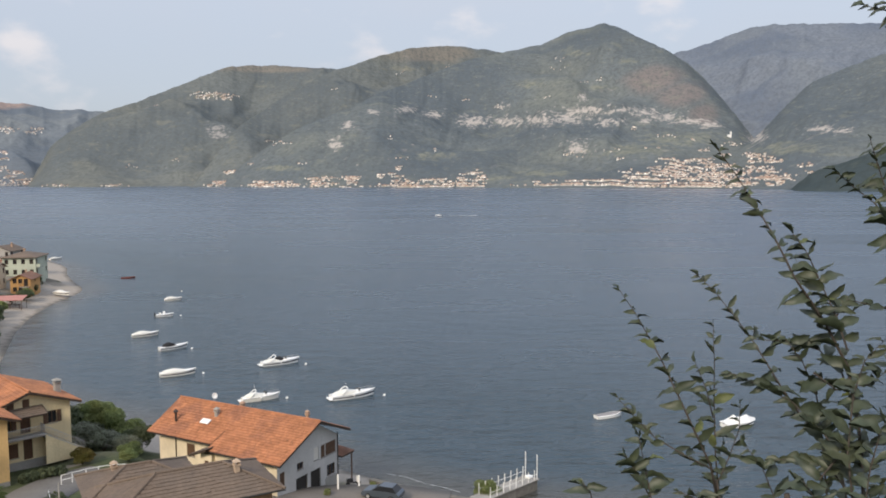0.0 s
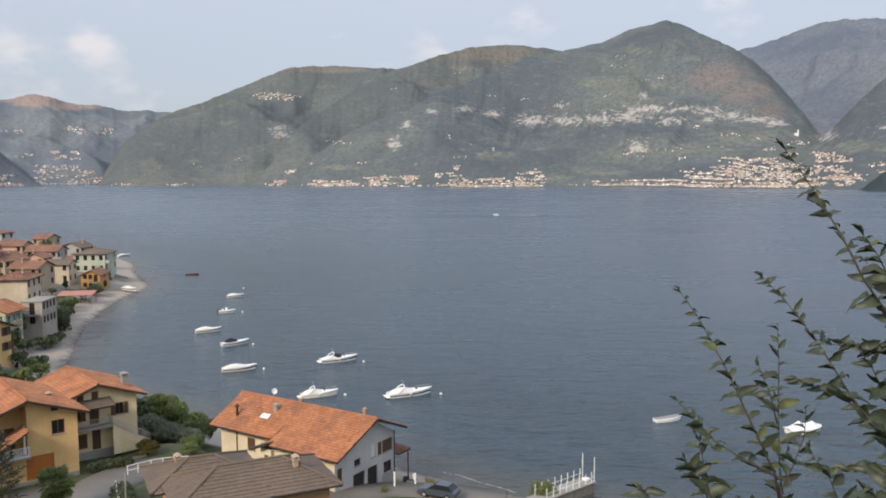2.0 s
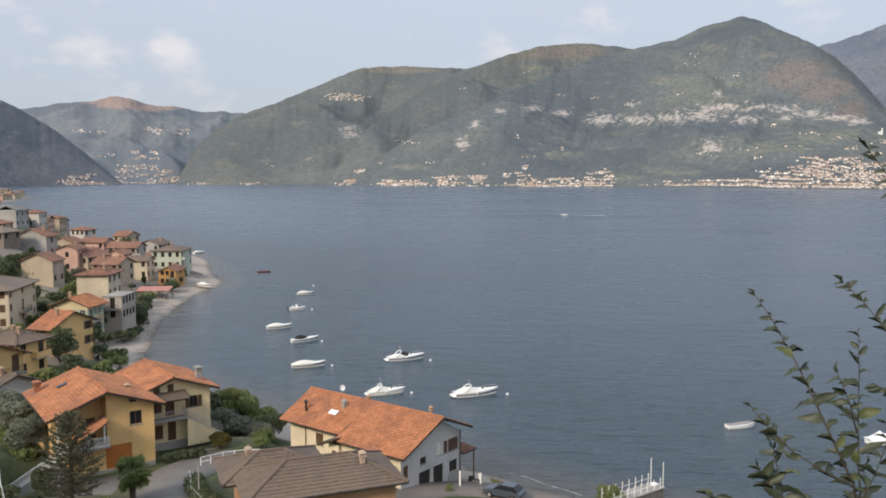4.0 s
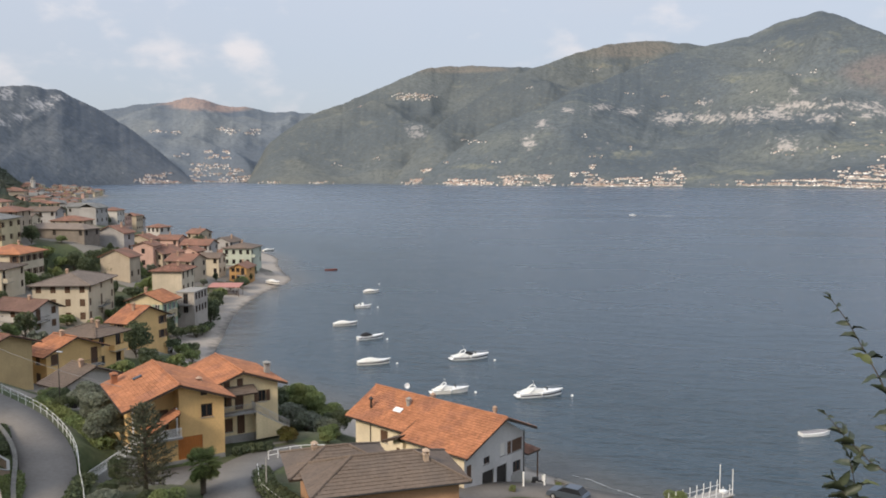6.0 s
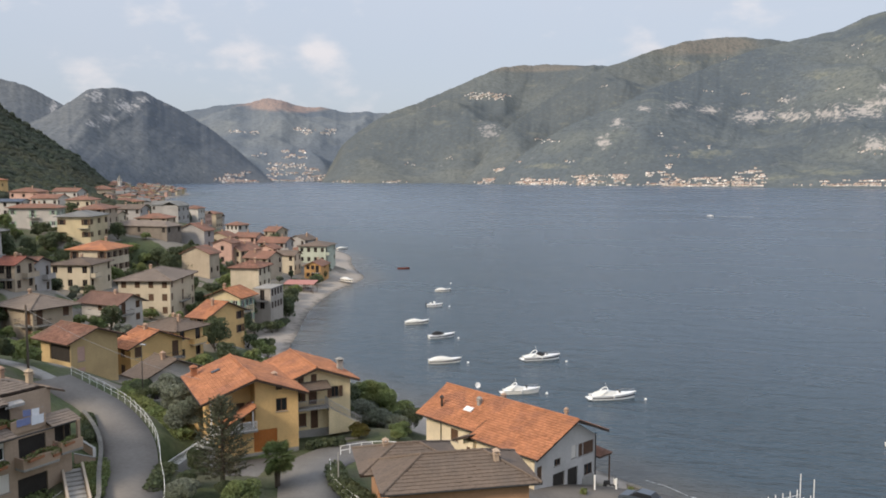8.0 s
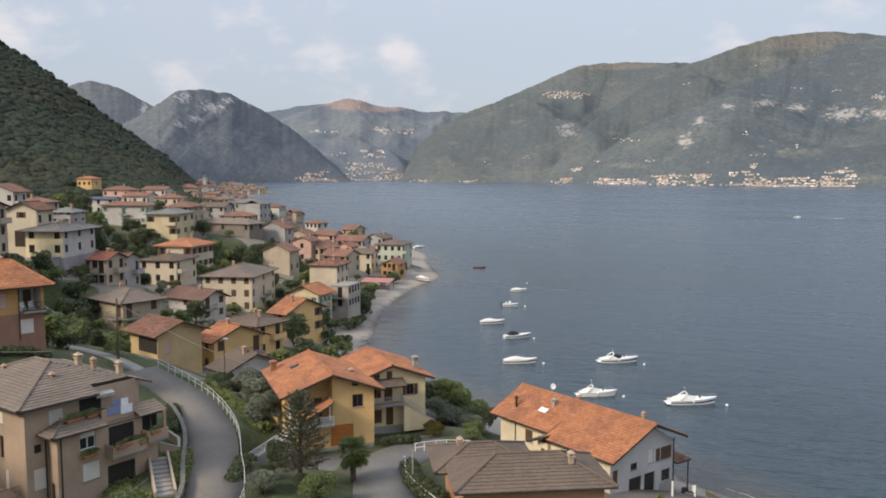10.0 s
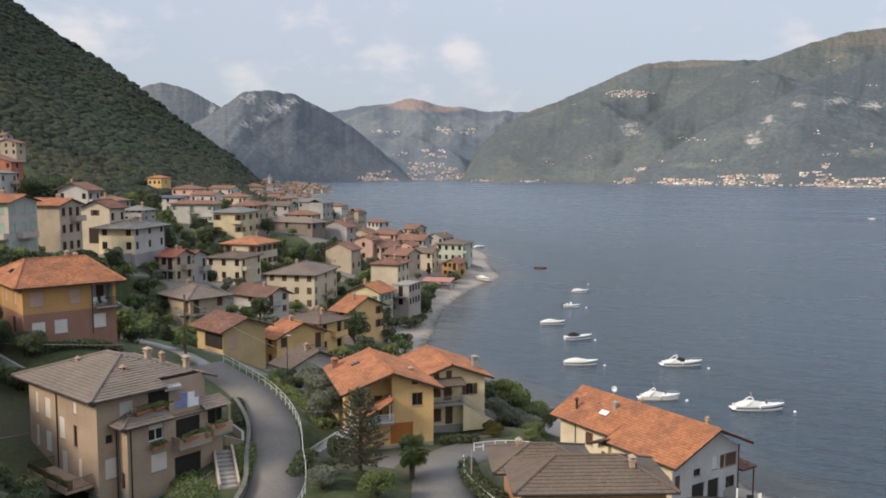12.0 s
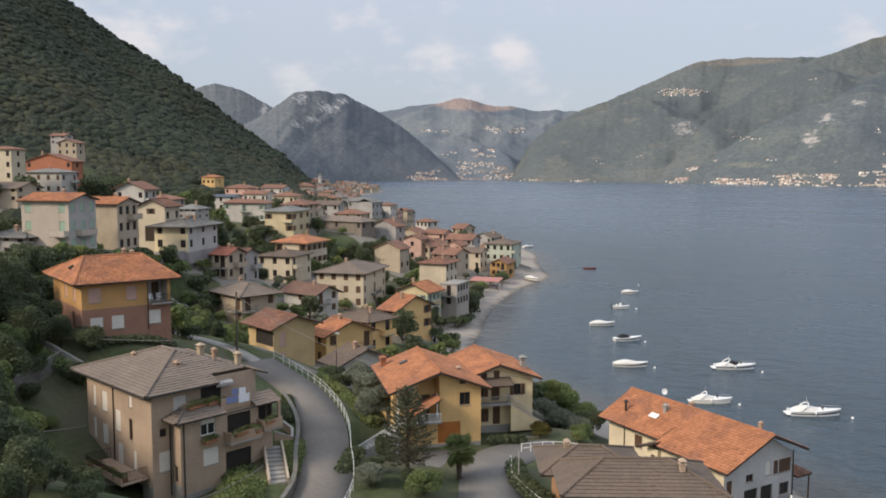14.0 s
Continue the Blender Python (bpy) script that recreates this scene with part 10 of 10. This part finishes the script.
def leaf_mesh(material, curl, fold, width, twist=0.0, wave=0.05):
    m, v = Mesh(), []
    for i in range(8):
        t = i / 7
        w = width * math.sin(math.pi * min(1, t * 0.93 + 0.05)) ** 0.75 * (1 - 0.35 * t)
        x, z = t * (1 - 0.18 * curl * t), -curl * t * t * 0.5
        notch = 1 + (0.07 if i % 2 else -0.05)
        a, ripple = twist * t, wave * math.sin(i * 2.1)
        for side in (1, 0, -1):
            y, h = side * w * notch, (fold * w + ripple * side) * abs(side)
            v.append((x, y * math.cos(a) - h * math.sin(a), z + y * math.sin(a) + h * math.cos(a)))
    m.add(v, [(i * 3 + j, i * 3 + 3 + j, i * 3 + 4 + j, i * 3 + 1 + j) for i in range(7) for j in range(2)])
    return m.data("leaf", material, True)


LEAVES = [leaf_mesh(BUSH_LEAF, 0.7, 0.8, 0.28, 0.6), leaf_mesh(BUSH_LEAF, 1.2, 0.6, 0.26, -0.8), leaf_mesh(BUSH_LEAF, 0.4, 1.2, 0.26, 1.0), leaf_mesh(BUSH_LEAF, 1.5, 0.6, 0.20, -0.4, 0.08), leaf_mesh(BUSH_LEAF, -0.6, 0.9, 0.23, 0.5)]
PALE_LEAVES = [leaf_mesh(BUSH_PALE, 0.7, 0.6, 0.26, 0.6)]
leaf_rng = random.Random(17)
leaf_count, rest_leaves = [0], []


def stem(points, scale=1.0, gap=0.021):
    pts = [bush_origin @ Vector(p) for p in points]
    part("twig", Mesh().tube(pts, 0.0010, 0.0014 + 0.0004 * len(pts), 6), BUSH_TWIG, bush, smooth=True)
    run, side, g = 0.0, 1, leaf_rng
    total = sum((b - a).length for a, b in zip(pts, pts[1:]))
    for a, b in zip(pts, pts[1:]):
        seg = (b - a).length
        d = (a - b).normalized()
        s = 0.0
        while s < seg:
            p = a.lerp(b, s / seg)
            t = (run + s) / total
            size = (0.044 + 0.052 * min(1, t * 2.5)) * (0.5 + 0.38 * scale) * (0.92 if scale < 0.95 else 0.9) * g.uniform(0.55, 1.25)
            out = Vector((side * 1.0, g.uniform(-0.7, 0.7), g.uniform(-0.25, 0.45)))
            if run + s < 0.01:
                out = d * 2
            ax = (d * g.uniform(0.25, 0.75) + out.normalized() * 0.9).normalized()
            up = Vector((g.uniform(-0.8, 0.8), g.uniform(-1.1, 0.1), g.uniform(0.2, 1.0)))
            y = up.cross(ax).normalized()
            z = ax.cross(y)
            m = Matrix((ax, y, z)).transposed().to_4x4()
            m = Matrix.Translation(p) @ m @ Matrix.Diagonal((size, size, size, 1))
            me = g.choice(PALE_LEAVES if g.random() < 0.05 else LEAVES)
            if leaf_count[0] < 300:
                part("leaf", me, None, bush, at=m)
            else:
                rest_leaves.append((me, m))
            leaf_count[0] += 1
            side = -side
            s += gap * (1.35 if scale < 0.95 else 1.0) * (0.7 + 0.5 * min(1, t * 4)) * g.uniform(0.5, 1.5)
        run += seg


stem([(0.828, 2.518, 36.075), (0.897, 2.553, 36.001), (0.942, 2.550, 35.932), (0.970, 2.505, 35.864), (1.000, 2.453, 35.783), (1.041, 2.434, 35.691), (1.101, 2.462, 35.619), (1.173, 2.501, 35.534), (1.247, 2.506, 35.401), (1.266, 2.460, 35.218), (1.258, 2.392, 34.997)], 1.0)
stem([(1.053, 2.495, 35.822), (1.122, 2.530, 35.749), (1.162, 2.526, 35.662), (1.192, 2.478, 35.564), (1.204, 2.425, 35.471)], 1.15)
stem([(0.594, 2.776, 35.608), (0.662, 2.815, 35.518), (0.712, 2.811, 35.429), (0.743, 2.762, 35.361), (0.782, 2.702, 35.260), (0.835, 2.680, 35.141), (0.899, 2.706, 35.015), (0.943, 2.744, 34.852)], 0.8)
stem([(0.893, 2.880, 35.640), (0.975, 2.922, 35.570), (1.040, 2.919, 35.488), (1.084, 2.867, 35.417), (1.119, 2.808, 35.339), (1.167, 2.789, 35.255), (1.252, 2.818, 35.146), (1.335, 2.866, 35.069), (1.424, 2.872, 34.922), (1.428, 2.828, 34.815)], 0.9)
stem([(0.946, 2.865, 35.478), (0.966, 2.900, 35.329), (0.966, 2.889, 35.167), (0.955, 2.831, 35.021), (0.953, 2.763, 34.844)], 0.75)
stem([(0.625, 2.939, 35.196), (0.698, 2.982, 35.109), (0.782, 2.979, 35.024), (0.883, 2.927, 34.971), (0.962, 2.871, 34.941)], 0.7)
stem([(0.969, 2.643, 35.247), (0.981, 2.680, 35.150), (0.948, 2.675, 35.055), (0.900, 2.628, 34.996)], 0.8)
stem([(1.143, 2.410, 36.000), (1.220, 2.446, 35.950), (1.277, 2.446, 35.908), (1.310, 2.403, 35.844), (1.318, 2.348, 35.717), (1.312, 2.318, 35.494)], 1.1)
stem([(1.242, 2.419, 36.093), (1.289, 2.452, 36.008), (1.322, 2.446, 35.908), (1.326, 2.397, 35.778)], 1.0)
stem([(1.176, 2.352, 36.462), (1.259, 2.390, 36.454), (1.325, 2.391, 36.422), (1.351, 2.332, 36.164), (1.325, 2.248, 35.698)], 1.2)
stem([(1.450, 2.573, 35.583), (1.402, 2.616, 35.567), (1.295, 2.622, 35.594), (1.240, 2.577, 35.547)], 1.2)
stem([(0.863, 2.456, 35.397), (0.964, 2.494, 35.351), (1.070, 2.492, 35.298), (1.156, 2.445, 35.206), (1.219, 2.389, 35.086)], 1.15)
stem([(0.969, 2.564, 35.478), (1.112, 2.606, 35.460), (1.204, 2.607, 35.432), (1.257, 2.561, 35.369), (1.286, 2.499, 35.206)], 1.1)
stem([(1.285, 2.366, 35.517), (1.243, 2.400, 35.443), (1.211, 2.394, 35.342), (1.176, 2.343, 35.188), (1.170, 2.286, 35.042)], 1.1)
stem([(1.282, 2.253, 35.380), (1.239, 2.283, 35.275), (1.208, 2.276, 35.162), (1.174, 2.231, 35.065)], 1.2)
stem([(1.076, 2.564, 35.478), (1.148, 2.600, 35.397), (1.194, 2.594, 35.288), (1.194, 2.542, 35.156), (1.189, 2.477, 34.962)], 0.9)
stem([(0.987, 2.630, 35.109), (1.059, 2.668, 35.019), (1.098, 2.663, 34.924), (1.100, 2.618, 34.885)], 0.9)
stem([(0.999, 2.432, 35.132), (1.103, 2.473, 35.126), (1.191, 2.473, 35.090), (1.224, 2.430, 35.035)], 1.1)
stem([(0.998, 2.232, 35.146), (1.046, 2.265, 35.084), (1.063, 2.262, 35.019)], 1.4)
stem([(0.612, 2.536, 35.179), (0.640, 2.571, 35.075), (0.659, 2.566, 34.983), (0.667, 2.519, 34.910)], 1.1)
stem([(0.568, 2.530, 35.117), (0.622, 2.567, 35.039), (0.659, 2.564, 34.965)], 1.1)
stem([(0.451, 2.619, 34.991), (0.486, 2.661, 34.942), (0.505, 2.658, 34.870)], 0.9)
stem([(0.736, 2.520, 35.001), (0.812, 2.560, 34.957), (0.858, 2.560, 34.919)], 0.9)
stem([(1.324, 2.425, 35.054), (1.328, 2.459, 34.969), (1.321, 2.458, 34.916)], 1.2)
stem([(0.852, 2.754, 35.363), (0.905, 2.791, 35.255), (0.929, 2.786, 35.157)], 0.6)
stem([(1.376, 2.459, 35.429), (1.312, 2.494, 35.350), (1.209, 2.496, 35.332), (1.123, 2.463, 35.394)], 1.2)
stem([(1.337, 2.343, 35.255), (1.259, 2.377, 35.193), (1.177, 2.379, 35.176), (1.093, 2.336, 35.107)], 1.2)
root = Vector(bush.matrix_basis.translation)
for p in ((1.07, 2.5, 35.0), (0.93, 2.75, 34.95), (1.30, 2.55, 34.95)):
    a = bush_origin @ Vector(p)
    part("branch", Mesh().tube([a, a.lerp(Vector((0, 0, 0)), 0.5) + Vector((0.05, 0.05, 0)), Vector((0, 0, -0.1))], 0.009, 0.02, 7), BUSH_TWIG, bush, smooth=True)
rest = Mesh()
for me, m in rest_leaves:
    rest.add([m @ v.co for v in me.vertices], [tuple(p.vertices) for p in me.polygons], 1 if me in PALE_LEAVES else 0)
tagged(part("inner_leaves", rest, [BUSH_LEAF, BUSH_PALE], bush, smooth=True), kind="stuff")

# cables over the gardens
cable((-46.0, 22.0, 22.4), (-66.2, 46.4, 12.6), 0.5, 0.034, "grey overhead cable to the brown house")
cable((-30.0, 22.0, 21.0), (-48.6, 50.8, 10.8), 0.7, 0.026, "thin overhead cable across the garden")
cable((-75.4, 74.5, 20.2), (-48.0, 76.5, 12.6), 1.2, 0.026, "thin overhead cable from pole to yellow house")
cable((-92.0, 44.0, 19.5), (-66.0, 57.0, 18.6), 0.3, 0.028, "thin overhead cable before the orange house")
